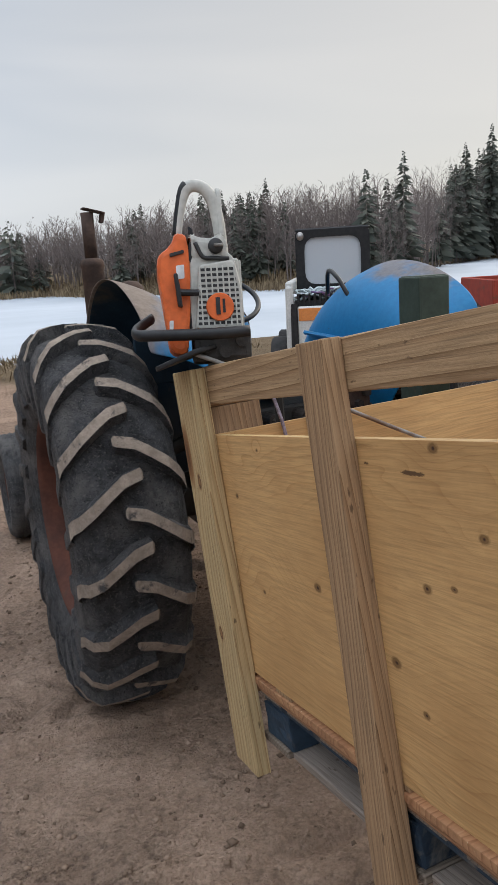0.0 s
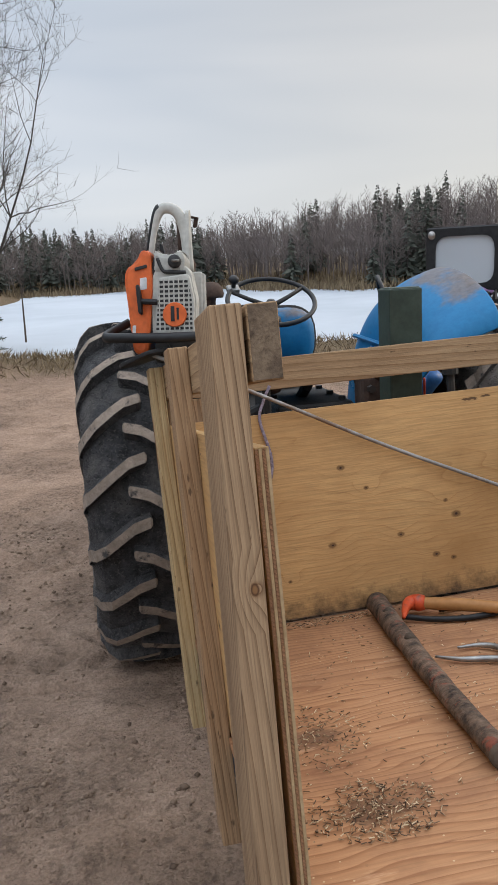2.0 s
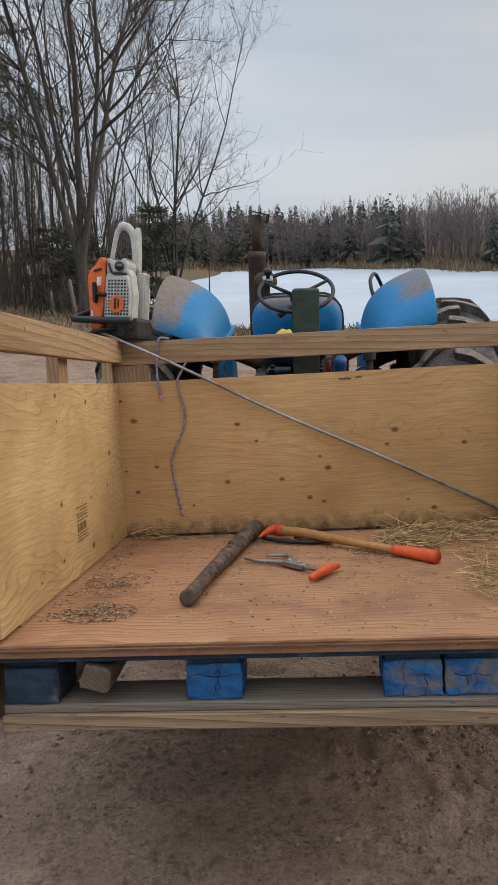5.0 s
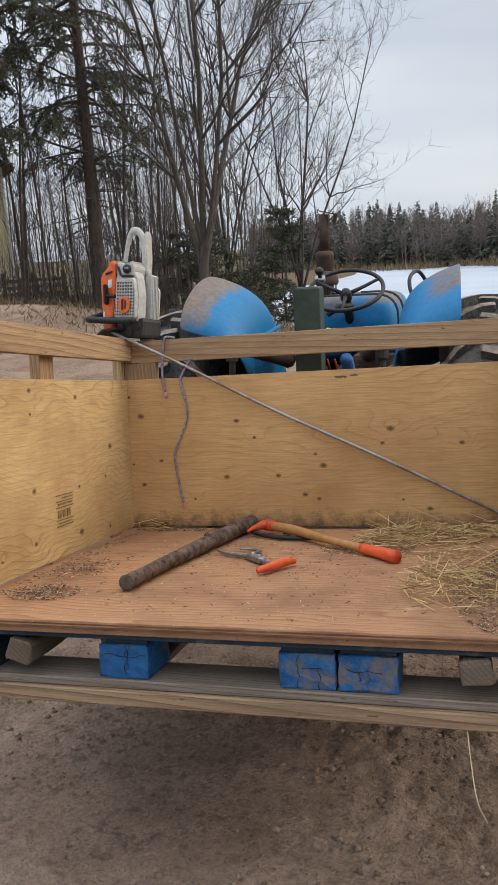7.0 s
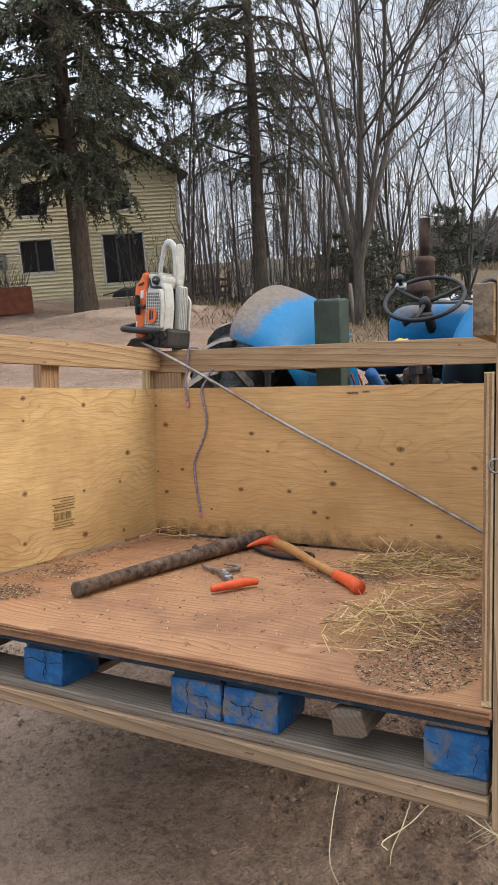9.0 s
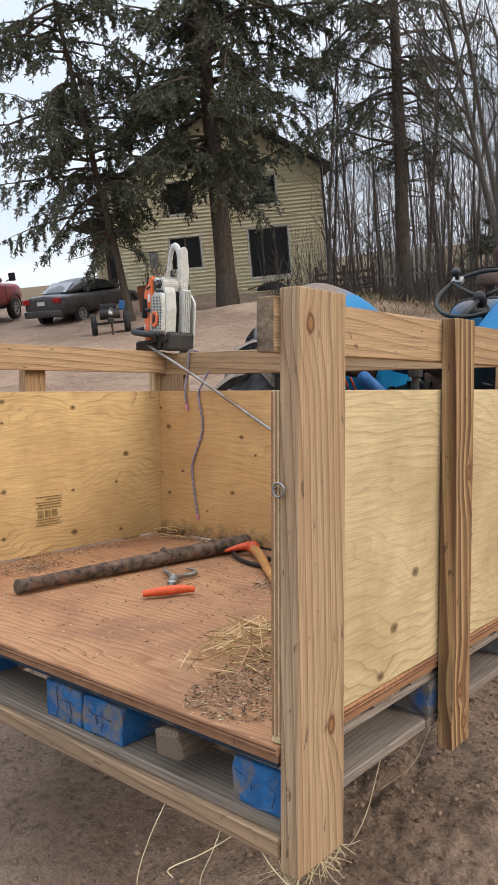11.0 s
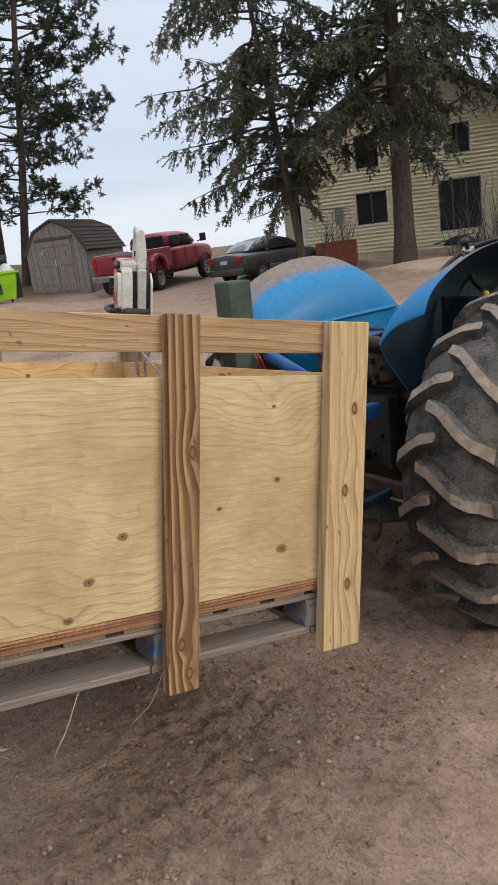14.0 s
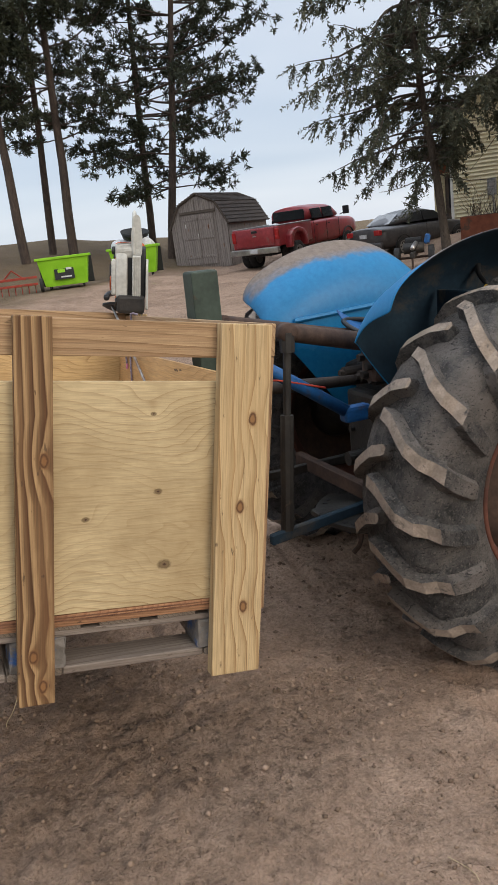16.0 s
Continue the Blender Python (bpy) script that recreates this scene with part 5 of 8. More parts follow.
    bm = plate(round_outline([(-0.05, -0.045), (0.075, -0.045), (0.075, 0.045), (-0.05, 0.045)], 0.02), 0.006, pose(sx + 0.02, sy, 1.955, 0, 14, 0))
    box((0.06, -0.018, -0.055), (0.085, 0.018, 0.01), 0.004, bm, pose(sx + 0.02, sy, 1.955, 0, 14, 0))
    part("rain_flap", bm, RUST, muf)
    bm = lathe([(0.03, 1.0), (0.03, 1.40), (0.035, 1.42), (0.075, 1.42), (0.082, 1.44), (0.075, 1.475), (0.05, 1.505), (0.0, 1.515)], 22, m=Matrix.Translation((-0.216, 1.215, 0.03)))
    part("air_cleaner", bm, RUST, tractor, "mushroom-shaped rusty air cleaner cap", True)
    part("running_board", box((-0.62, 0.40, 0.48), (-0.22, 1.05, 0.505), 0.006), GREASE, tractor)
    part("running_board", box((0.22, 0.40, 0.48), (0.62, 1.05, 0.505), 0.006), GREASE, tractor)
    # front end
    part("front_axle", rod((-0.80, 1.98, 0.36), (0.80, 1.98, 0.36), 0.05, n=10), GREASE, tractor)
    for s in (-1, 1):
        x = s * 0.86
        prof = [(0.215, -0.05), (0.25, -0.085), (0.30, -0.085), (0.325, -0.06), (0.333, -0.03), (0.325, -0.02), (0.336, 0.0), (0.325, 0.02), (0.333, 0.03), (0.325, 0.06), (0.30, 0.085), (0.25, 0.085), (0.215, 0.05)]
        t = part("front_tyre", lathe(prof, 40, "X", m=Matrix.Translation((x, 1.98, 0.335)), closed=True), TYRE, tractor, "small ribbed front tyre", True)
        part("rim", lathe([(0.0, 0.02 * s), (0.07, 0.03 * s), (0.15, -0.01 * s), (0.20, 0.05 * s), (0.225, 0.055 * s), (0.225, -0.055 * s), (0.19, -0.05 * s), (0.15, -0.03 * s), (0.0, 0.0)], 32, "X", m=Matrix.Translation((x, 1.98, 0.335))), RUST_RED, t, "rusty red rim", True)


tractor_body()

# ---- chainsaw standing nose-down on the corner of the crate ----
ORANGE = speckled("orange_saw_plastic", (0.62, 0.115, 0.025), (0.76, 0.16, 0.04), 10, 0.45, bump=0.04, stain=(0.28, 0.10, 0.05), stain_at=0.74)
SAW_GREY = speckled("pale_grey_plastic", (0.43, 0.42, 0.38), (0.56, 0.55, 0.50), 8, 0.55, bump=0.05, stain=(0.24, 0.21, 0.17), stain_at=0.70)
DIRTY_ALU = speckled("dirty_aluminium", (0.16, 0.15, 0.135), (0.36, 0.34, 0.31), 18, 0.5, 0.7, 0.5, 0.4, stain=(0.07, 0.055, 0.045), stain_at=0.58)
WHITE_LABEL = speckled("white_label", (0.6, 0.6, 0.6), (0.75, 0.75, 0.74), 30, 0.5)
INK = speckled("dark_ink", (0.02, 0.02, 0.02), (0.04, 0.04, 0.04), 30, 0.6)


def chainsaw():
    """Local axes: x across the starter side, y into the saw's depth, z up; the rear handle points up."""
    root = thing("chainsaw", TILT @ pose(0.014, 0.068, 0.806, 0, 5.5, -16), "orange and pale grey chainsaw standing nose-down on the crate", "chainsaw")
    face = pose(0, 0, 0, 90, 0, 0)

    def flat(outline, depth0, depth1, bevel=0.004, r=0.012):
        return plate(round_outline(outline, r, 3), depth1 - depth0, Matrix.Translation((0, depth1, 0)) @ face, bevel=bevel)

    # starter cover with its slotted grille
    # body is black to paint in the shade of the gap behind the housing
    part("body", flat([(-0.045, 0.05), (0.066, 0.045), (0.068, 0.15), (0.060, 0.225), (0.050, 0.262), (0.02, 0.275), (-0.02, 0.275), (-0.045, 0.22)], -0.085, 0.085, 0.008), BLACK, root)
    part("starter_housing", flat([(-0.040, 0.05), (0.090, 0.045), (0.094, 0.15), (0.080, 0.225), (0.055, 0.250), (-0.02, 0.250), (-0.040, 0.20)], -0.087, -0.034, 0.014), SAW_GREY, root, "domed pale grey starter housing")
    grille = flat([(-0.022, 0.060), (0.086, 0.056), (0.090, 0.14), (0.076, 0.218), (-0.008, 0.208)], -0.104, -0.085, 0.004)
    cover = part("starter_cover", grille, SAW_GREY, root)
    for i in range(11):
        z = 0.068 + i * 0.0125
        x1 = 0.083 - max(0.0, z - 0.14) * 0.16
        part("slot", box((-0.017 + 0.0012 * i, -0.1052, z), (x1, -0.1035, z + 0.0065), 0.0), INK, cover)
    for i in range(7):
        x = -0.008 + i * 0.0135
        part("grille_bar", box((x, -0.1072, 0.064), (x + 0.0035, -0.1035, 0.205), 0.0), SAW_GREY, cover)
    part("badge", lathe([(0.0, 0.0), (0.031, 0.0), (0.033, -0.003), (0.031, -0.006), (0.0, -0.006)], 32, "Y", m=Matrix.Translation((0.036, -0.107, 0.108))), ORANGE, cover, "round orange badge", False)
    part("badge_print", box((0.026, -0.1150, 0.090), (0.036, -0.1125, 0.130), 0.0), INK, cover, "dark bars of print")
    part("badge_print", box((0.042, -0.1150, 0.094), (0.048, -0.1125, 0.126), 0.0), INK, cover, "dark bars of print")
    # orange shroud
    part("shroud", flat([(-0.142, 0.205), (-0.125, 0.10), (-0.112, 0.005), (-0.052, 0.0), (-0.034, 0.10), (-0.026, 0.19), (-0.028, 0.255), (-0.035, 0.283), (-0.070, 0.287), (-0.085, 0.262), (-0.135, 0.235)], -0.095, 0.075, 0.014, 0.022), ORANGE, root, "orange engine cover")
    part("shroud_rib", flat([(-0.095, 0.238), (-0.045, 0.246), (-0.044, 0.238), (-0.094, 0.230)], -0.100, -0.094, 0.001, 0.003), INK, root)
    part("decal", flat([(-0.076, 0.178), (-0.048, 0.180), (-0.047, 0.212), (-0.075, 0.210)], -0.0962, -0.0952, 0.0, 0.004), WHITE_LABEL, root, "small white label")
    part("decal", flat([(-0.112, 0.062), (-0.098, 0.062), (-0.096, 0.083), (-0.110, 0.083)], -0.0962, -0.0952, 0.0, 0.003), WHITE_LABEL, root)
    part("starter_grip", flat([(-0.078, 0.113), (-0.062, 0.110), (-0.066, 0.160), (-0.074, 0.190), (-0.086, 0.188)], -0.122, -0.098, 0.006), BLACK, root, "black starter grip")
    part("starter_cord", rod((-0.07, -0.108, 0.146), (-0.012, -0.108, 0.143), 0.008, n=8), BLACK, root)
    # rear handle: a closed loop rising over the body
    loop = spline([(0.060, 0, 0.235), (0.052, 0, 0.34), (0.032, 0, 0.398), (0.0, 0, 0.415), (-0.026, 0, 0.40), (-0.045, 0, 0.345), (-0.066, 0, 0.262)], 6)
    part("rear_handle", tube(loop, 0.0155, 10), SAW_GREY, root, "pale grey rear handle", True)
    part("handle_grip", tube([p + Vector((-0.004, 0, 0.003)) for p in loop[21:35]], 0.0145, 10), BLACK, root, "black rubber grip strip", True)
    sole = plate(round_outline([(-0.035, 0.235), (0.045, 0.235), (0.048, 0.31), (0.030, 0.40), (0.010, 0.412), (-0.020, 0.405), (-0.032, 0.33)], 0.012), 0.012, pose(0.052, 0.014, 0, 90, 0, 90), bevel=0.003)
    part("rear_guard", sole, SAW_GREY, root, "broad pale grey rear hand guard")
    foot = box((0.060, -0.008, 0.0), (0.098, 0.052, 0.235), 0.004)
    for y in (0.0, 0.015, 0.030, 0.045):
        box((0.098, y - 0.003, 0.03), (0.103, y + 0.003, 0.23), 0.001, foot)
    part("sole", foot, SAW_GREY, root, "ribbed pale grey underside")
    part("trigger", flat([(-0.022, 0.318), (-0.012, 0.312), (-0.008, 0.288), (-0.022, 0.296)], -0.010, 0.010, 0.003), BLACK, root)
    part("hand_base", flat([(-0.024, 0.225), (0.060, 0.218), (0.066, 0.262), (0.050, 0.285), (0.030, 0.272), (0.0, 0.275), (-0.022, 0.285)], -0.090, 0.055, 0.012), SAW_GREY, root)
    part("cap", lathe([(0.0, -0.016), (0.015, -0.015), (0.018, -0.010), (0.018, 0.0)], 20, "Y", m=Matrix.Translation((0.036, -0.090, 0.252))), INK, root, "black filler cap", True)
    part("cap_lever", box((0.030, -0.110, 0.248), (0.052, -0.104, 0.256), 0.002), DIRTY_ALU, root)
    part("guard_edge", tube(spline([(-0.012, -0.092, 0.262), (0.004, -0.094, 0.228), (0.03, -0.094, 0.224), (0.066, -0.092, 0.222)], 5), 0.005, 6), INK, root, "", True)
    # front handle wraps round low
    hd = spline([(0.100, -0.125, 0.047), (0.0, -0.13, 0.045), (-0.16, -0.125, 0.048), (-0.222, -0.10, 0.052), (-0.228, -0.03, 0.070), (-0.17, 0.04, 0.10)], 6)
    part("front_handle", tube(hd, 0.0135, 10), BLACK, root, "black tubular front handle", True)
    part("hand_guard", plate(round_outline([(-0.20, -0.10), (-0.05, -0.15), (0.0, -0.10), (0.02, 0.02), (-0.10, 0.05), (-0.18, -0.02)], 0.03), 0.012, pose(0.02, -0.01, 0.012, 0, -14, 0), bevel=0.004), BLACK, root, "black hand guard")
    # crankcase nose, clutch side and muffler in dirty metal
    nose = box((-0.03, -0.08, -0.02), (0.11, 0.08, 0.06), 0.014, segs=2)
    for x, z in ((0.0, 0.02), (0.045, 0.005), (0.085, 0.03)):
        rod((x, -0.088, z), (x, -0.07, z), 0.016, n=12, bm=nose)
    part("crankcase", nose, GREASE, root, "grimy dark metal crankcase")
    part("side_cover", flat([(-0.03, 0.0), (0.085, -0.005), (0.09, 0.18), (0.05, 0.22), (0.0, 0.22)], 0.088, 0.105, 0.005), SAW_GREY, root)
    bm = plate(round_outline([(-0.032, 0.05), (0.032, 0.05), (0.03, -0.40), (0.0, -0.43), (-0.03, -0.40)], 0.02), 0.005, pose(0.04, 0.064, -0.02, 90, 0, 0))
    part("guide_bar", bm, STEEL, root, "steel guide bar hanging outside the crate")
    # the engine side is slimmer than the grille side
    done = set()
    for ob in root.children_recursive:
        if ob.type == "MESH" and ob.data.name not in done:
            done.add(ob.data.name)
            for v in ob.data.vertices:
                if v.co.x < -0.03:
                    v.co.x = -0.03 + (v.co.x + 0.03) * 0.68
                if v.co.y > -0.02:
                    v.co.y = -0.02 + (v.co.y + 0.02) * 0.62


chainsaw()

# ---- what lies in the crate ----
LOG_BARK = speckled("log_bark", (0.020, 0.015, 0.012), (0.20, 0.135, 0.095), 38, 0.9, bump=1.0, fine=120, stain=(0.21, 0.065, 0.04), stain_at=0.60)
LOG_END = speckled("log_end_grain", (0.045, 0.035, 0.028), (0.12, 0.09, 0.065), 40, 0.9, bump=0.5)
ORANGE_GRIP = speckled("orange_rubber", (0.62, 0.085, 0.025), (0.78, 0.13, 0.04), 14, 0.5)
ORANGE_DIRTY = speckled("orange_paint_chipped", (0.50, 0.06, 0.02), (0.65, 0.10, 0.03), 14, 0.45, stain=(0.10, 0.07, 0.06), stain_at=0.62)
HANDLE_WOOD = speckled("hickory_handle", (0.36, 0.165, 0.055), (0.47, 0.235, 0.085), 7, 0.5, bump=0.05, fine=40)
ROPE_A = speckled("purple_grey_twine", (0.16, 0.12, 0.15), (0.34, 0.29, 0.34), 120, 0.85, bump=0.6)
ROPE_END = speckled("pink_twine_end", (0.5, 0.12, 0.25), (0.7, 0.3, 0.4), 80, 0.8)
CABLE = speckled("galvanised_rod", (0.27, 0.26, 0.25), (0.43, 0.42, 0.40), 9, 0.55, 0.5, 0.5, stain=(0.20, 0.135, 0.095), stain_at=0.54)


def build_log():
    rng = np.random.default_rng(3)
    root = thing("log", TILT @ pose(0, 0, 0), "short peeled-bark log lying on the crate deck", "log")
    pts = spline([(0.400, -0.965, 0.026), (0.43, -0.66, 0.027), (0.468, -0.34, 0.029), (0.512, -0.035, 0.031)], 12)
    bm = tube(pts, [0.0195 + 0.011 * i / 36 + (0.002 if i < 3 else 0.0) for i in range(37)], 18)
    for v in bm.verts:
        n = noise.noise((v.co.x * 14, v.co.y * 9, v.co.z * 30)) * 0.0035 + noise.noise(v.co * 25) * 0.0010
        v.co.x += n
        v.co.z += abs(n) * 0.6
    part("stem", bm, LOG_BARK, root, "", True)
    part("cut_end", lathe([(0.0, 0.004), (0.017, 0.004), (0.023, 0.0), (0.023, -0.003), (0.0, -0.003)], 20, m=Matrix.Translation((0.3995, -0.966, 0.026)) @ Vector((-0.1, -1, 0.02)).to_track_quat("Z", "Y").to_matrix().to_4x4()), LOG_END, root, "dark sawn end")
    for y, a in ((-0.42, 0.4), (-0.2, 2.2)):
        part("knot", lathe([(0.011, -0.012), (0.010, 0.006), (0.005, 0.009), (0.0, 0.009)], 10, m=Matrix.Translation((0.46 + (y + 0.4) * 0.14, y, 0.055)) @ Matrix.Rotation(a - 1.2, 4, "Y")), LOG_END, root, "", True)


def build_axe():
    """A long-handled tool: orange head, hickory handle, orange dipped end."""
    root = thing("log_hook", TILT @ pose(0, 0, 0), "hooked logging tool with orange head and hickory handle", "tool")
    path = spline([(0.60, -0.105, 0.034), (0.72, -0.205, 0.034), (0.86, -0.335, 0.027), (1.02, -0.475, 0.021)], 8)
    bm = tube(path, [0.0155 + 0.0025 * math.sin(i * 0.25) for i in range(len(path))], 12)
    part("handle", bm, HANDLE_WOOD, root, "smooth brown hickory handle", True)
    end = spline([(0.99, -0.449, 0.0215), (1.055, -0.507, 0.0205), (1.108, -0.572, 0.022)], 5)
    bm = tube(end, [0.0165 + 0.0005 * i for i in range(len(end))], 12)
    part("grip_end", bm, ORANGE_GRIP, root, "orange dipped handle end", True)
    head = spline([(0.625, -0.12, 0.034), (0.59, -0.105, 0.036), (0.562, -0.135, 0.034), (0.535, -0.185, 0.024)], 5)
    bm = tube(head, [0.021, 0.023, 0.024, 0.024, 0.023, 0.021, 0.020, 0.018, 0.016, 0.014, 0.012, 0.011, 0.010, 0.008, 0.006, 0.004], 10)
    part("head", bm, ORANGE_DIRTY, root, "chipped orange steel head", True)
    bm = tube(spline([(0.545, -0.15, 0.016), (0.61, -0.20, 0.012), (0.70, -0.235, 0.011), (0.80, -0.225, 0.011), (0.77, -0.15, 0.010), (0.66, -0.13, 0.012)], 6), 0.008, 8)
    hose = thing("rubber_strap", TILT @ pose(0, 0, 0), "black rubber strap curled on the deck", "strap")
    part("strap", bm, BLACK, hose, "", True)


def build_tongs():
    root = thing("lifting_tongs", TILT @ pose(0, -0.03, 0), "steel lifting tongs with an orange grip on the deck", "tongs")
    bm = tube(spline([(0.505, -0.425, 0.010), (0.55, -0.47, 0.011), (0.61, -0.50, 0.012), (0.665, -0.545, 0.013), (0.70, -0.58, 0.014)], 6), [0.003 + 0.0045 * min(1, i / 10) for i in range(25)], 8)
    part("jaw", bm, STEEL, root, "", True)
    bm = tube(spline([(0.575, -0.395, 0.010), (0.625, -0.405, 0.011), (0.655, -0.44, 0.012), (0.650, -0.49, 0.013), (0.665, -0.545, 0.016)], 6), [0.003 + 0.0045 * min(1, i / 10) for i in range(25)], 8)
    part("jaw", bm, STEEL, root, "", True)
    m = Matrix.Translation((0.672, -0.553, 0.014)) @ Matrix.Rotation(radians(-48), 4, "Z")
    bm = box((-0.045, -0.014, -0.009), (0.045, 0.014, 0.011), 0.004, m=m)
    part("hinge", bm, STEEL, root)
    for d in (-0.02, 0.022):
        part("rivet", lathe([(0.0, 0.017), (0.006, 0.016), (0.0075, 0.012), (0.0075, 0.0)], 10, m=m @ Matrix.Translation((d, 0, 0))), CABLE, root, "", True)
    bm = tube(spline([(0.70, -0.585, 0.014), (0.73, -0.62, 0.016), (0.755, -0.645, 0.018)], 5), 0.007, 8)
    part("shank", bm, STEEL, root, "", True)
    bm = tube(spline([(0.722, -0.725, 0.016), (0.745, -0.695, 0.019), (0.765, -0.655, 0.020), (0.785, -0.618, 0.020), (0.805, -0.592, 0.017)], 5), [0.009 + 0.005 * math.sin(math.pi * i / 20) for i in range(21)], 10)
    part("grip", bm, ORANGE_GRIP, root, "orange plastic grip", True)


def build_lines():
    rod_ = thing("steel_rod", TILT @ pose(0, 0, 0), "thin galvanised rod leaning across the front panel", "rod")
    bm = tube(spline([(-0.055, -0.030, 0.815), (0.246, -0.026, 0.665), (0.605, -0.021, 0.475), (1.04, -0.018, 0.266), (1.555, -0.014, 0.006)], 6), 0.0058, 8)
    part("shaft", bm, CABLE, rod_, "", True)
    one = thing("twine", TILT @ pose(0, 0, 0), "frayed purple-grey twine tied round the top rail", "twine")
    bm = tube(spline([(0.205, 0.030, 0.774), (0.172, 0.010, 0.776), (0.160, 0.0135, 0.74), (0.155, 0.0135, 0.69), (0.160, -0.008, 0.615), (0.167, -0.006, 0.555)], 6), 0.0048, 7)
    part("strand", bm, ROPE_A, one, "", True)
    bm = tube(spline([(0.167, -0.006, 0.557), (0.169, -0.006, 0.542), (0.170, -0.008, 0.532)], 4), [0.005, 0.0052, 0.0055, 0.006, 0.0062, 0.006, 0.005, 0.004, 0.003], 7)
    part("frayed_end", bm, ROPE_END, one, "pink frayed end", True)
    two = thing("twine", TILT @ pose(0, 0, 0), "long purple-grey twine hanging down the front panel", "twine")
    bm = tube(spline([(0.278, 0.010, 0.690), (0.252, 0.004, 0.645), (0.235, -0.007, 0.595), (0.256, -0.006, 0.49), (0.245, -0.006, 0.42), (0.203, -0.006, 0.33), (0.195, -0.006, 0.28), (0.213, -0.006, 0.16), (0.224, -0.006, 0.106)], 7), 0.0046, 7)
    part("strand", bm, ROPE_A, two, "", True)
    bm = tube(spline([(0.223, -0.006, 0.108), (0.226, -0.006, 0.094), (0.228, -0.008, 0.084)], 4), [0.005, 0.0052, 0.0055, 0.006, 0.0062, 0.006, 0.005, 0.004, 0.003], 7)
    part("frayed_end", bm, ROPE_END, two, "pink frayed end", True)


build_log()
build_axe()
build_tongs()
build_lines()


def stamp():
    """The grade stamp on the inner left panel, as bars of ink."""
    root = thing("grade_stamp", TILT @ pose(0, 0, 0), "faded dark ink grade stamp on the plywood", "stamp")
    k = Nodes("faded_ink", 0.8)
    v = k.coords()
    m = k.done(k.ramp(k.noise(v, 90, 3), (0.35, (0.12, 0.078, 0.036)), (0.7, (0.29, 0.195, 0.08))))
    y0, y1 = -0.628, -0.514
    for z, h, a, b in ((0.221, 0.003, 0, 1), (0.210, 0.004, 0.35, 1.0), (0.200, 0.003, 0, 1), (0.190, 0.005, 0.1, 0.95), (0.180, 0.003, 0, 1), (0.137, 0.003, 0, 1), (0.127, 0.004, 0.1, 0.9), (0.118, 0.003, 0, 1)):
        part("print_bar", box((0.001, y0 + (y1 - y0) * a, z), (0.0042, y0 + (y1 - y0) * b, z + h)), m, root)
    for a in (0.08, 0.38, 0.66):
        part("print_block", box((0.001, y0 + 0.106 * a, 0.146), (0.0042, y0 + 0.106 * (a + 0.22), 0.172)), m, root)
    for ob in root.children:
        lean_in(ob)


stamp()


def scatter(name, label, category, spots, count, seed, length, wide, tones, lift=0.0, flat=0.12, frame_m=None, high=0.0):
    """Loose straw or chips strewn over the deck."""
    rng = np.random.default_rng(seed)
    at_, way_ = [], []
    total = sum(s[4] for s in spots)
    for cx, cy, rx, ry, share in spots:
        for _ in range(int(count * share / total)):
            r, a = rng.uniform() ** 0.6, rng.uniform(0, 2 * math.pi)
            x, y = cx + rx * r * math.cos(a), cy + ry * r * math.sin(a)
            if not (0.02 < x < 1.575 and -1.23 < y < -0.012):
                continue
            L = rng.uniform(*length)
            b = rng.uniform(0, 2 * math.pi)
            way = (L * math.cos(b), L * math.sin(b), L * rng.normal() * flat)
            q = (x - way[0] / 2, y - way[1] / 2, 0.003 + lift * rng.uniform() * (1 - r) + high * rng.uniform() ** 3 + abs(way[2]) / 2)
            if not (0.01 < q[0] + way[0] < 1.58 and q[1] + way[1] < -0.008 and 0.01 < q[0] < 1.58 and q[1] < -0.008):
                continue
            at_.append(q)
            way_.append(way)
    k = Nodes(name + "_matter", 0.75)
    g = k.t.nodes.new("ShaderNodeNewGeometry")
    m = k.done(k.ramp(g.outputs["Random Per Island"], *[(i / (len(tones) - 1), t) for i, t in enumerate(tones)]))
    segs = [(*a, *(np.array(a) + w), wide, wide * 0.7) for a, w in zip(at_, way_)]
    ob = new(name, stick_mesh(name, segs, 3))
    ob.data.materials.append(m)
    ob.matrix_basis = TILT
    tagged(ob, label, category, kind="stuff")


scatter("straw", "loose yellow straw heaped in the crate corner", "straw", [(1.20, -0.16, 0.22, 0.14, 5), (1.05, -0.28, 0.10, 0.12, 1.5), (1.45, -0.09, 0.13, 0.08, 2), (1.30, -0.55, 0.14, 0.25, 1.6), (1.27, -0.88, 0.13, 0.22, 2), (0.10, -0.05, 0.10, 0.04, 0.3), (1.5, -0.5, 0.08, 0.4, 0.4)], 1250, 61, (0.02, 0.11), 0.0016, [(0.20, 0.12, 0.05), (0.50, 0.33, 0.14), (0.78, 0.58, 0.30)], 0.045, 0.2, high=0.02)
scatter("wood_chips", "dirt, bark and pale wood chips strewn on the deck", "debris", [(0.165, -1.0, 0.11, 0.09, 1.9), (0.14, -0.72, 0.10, 0.14, 0.9), (1.42, -0.95, 0.15, 0.30, 7), (1.48, -0.6, 0.10, 0.3, 3), (1.0, -0.38, 0.16, 0.10, 2), (0.8, -0.6, 0.75, 0.6, 2.5), (0.3, -0.04, 0.3, 0.03, 1), (0.05, -0.6, 0.05, 0.5, 1)], 7000, 62, (0.002, 0.011), 0.0012, [(0.05, 0.032, 0.022), (0.15, 0.09, 0.052), (0.32, 0.21, 0.12), (0.66, 0.55, 0.38)], 0.008, 0.25)


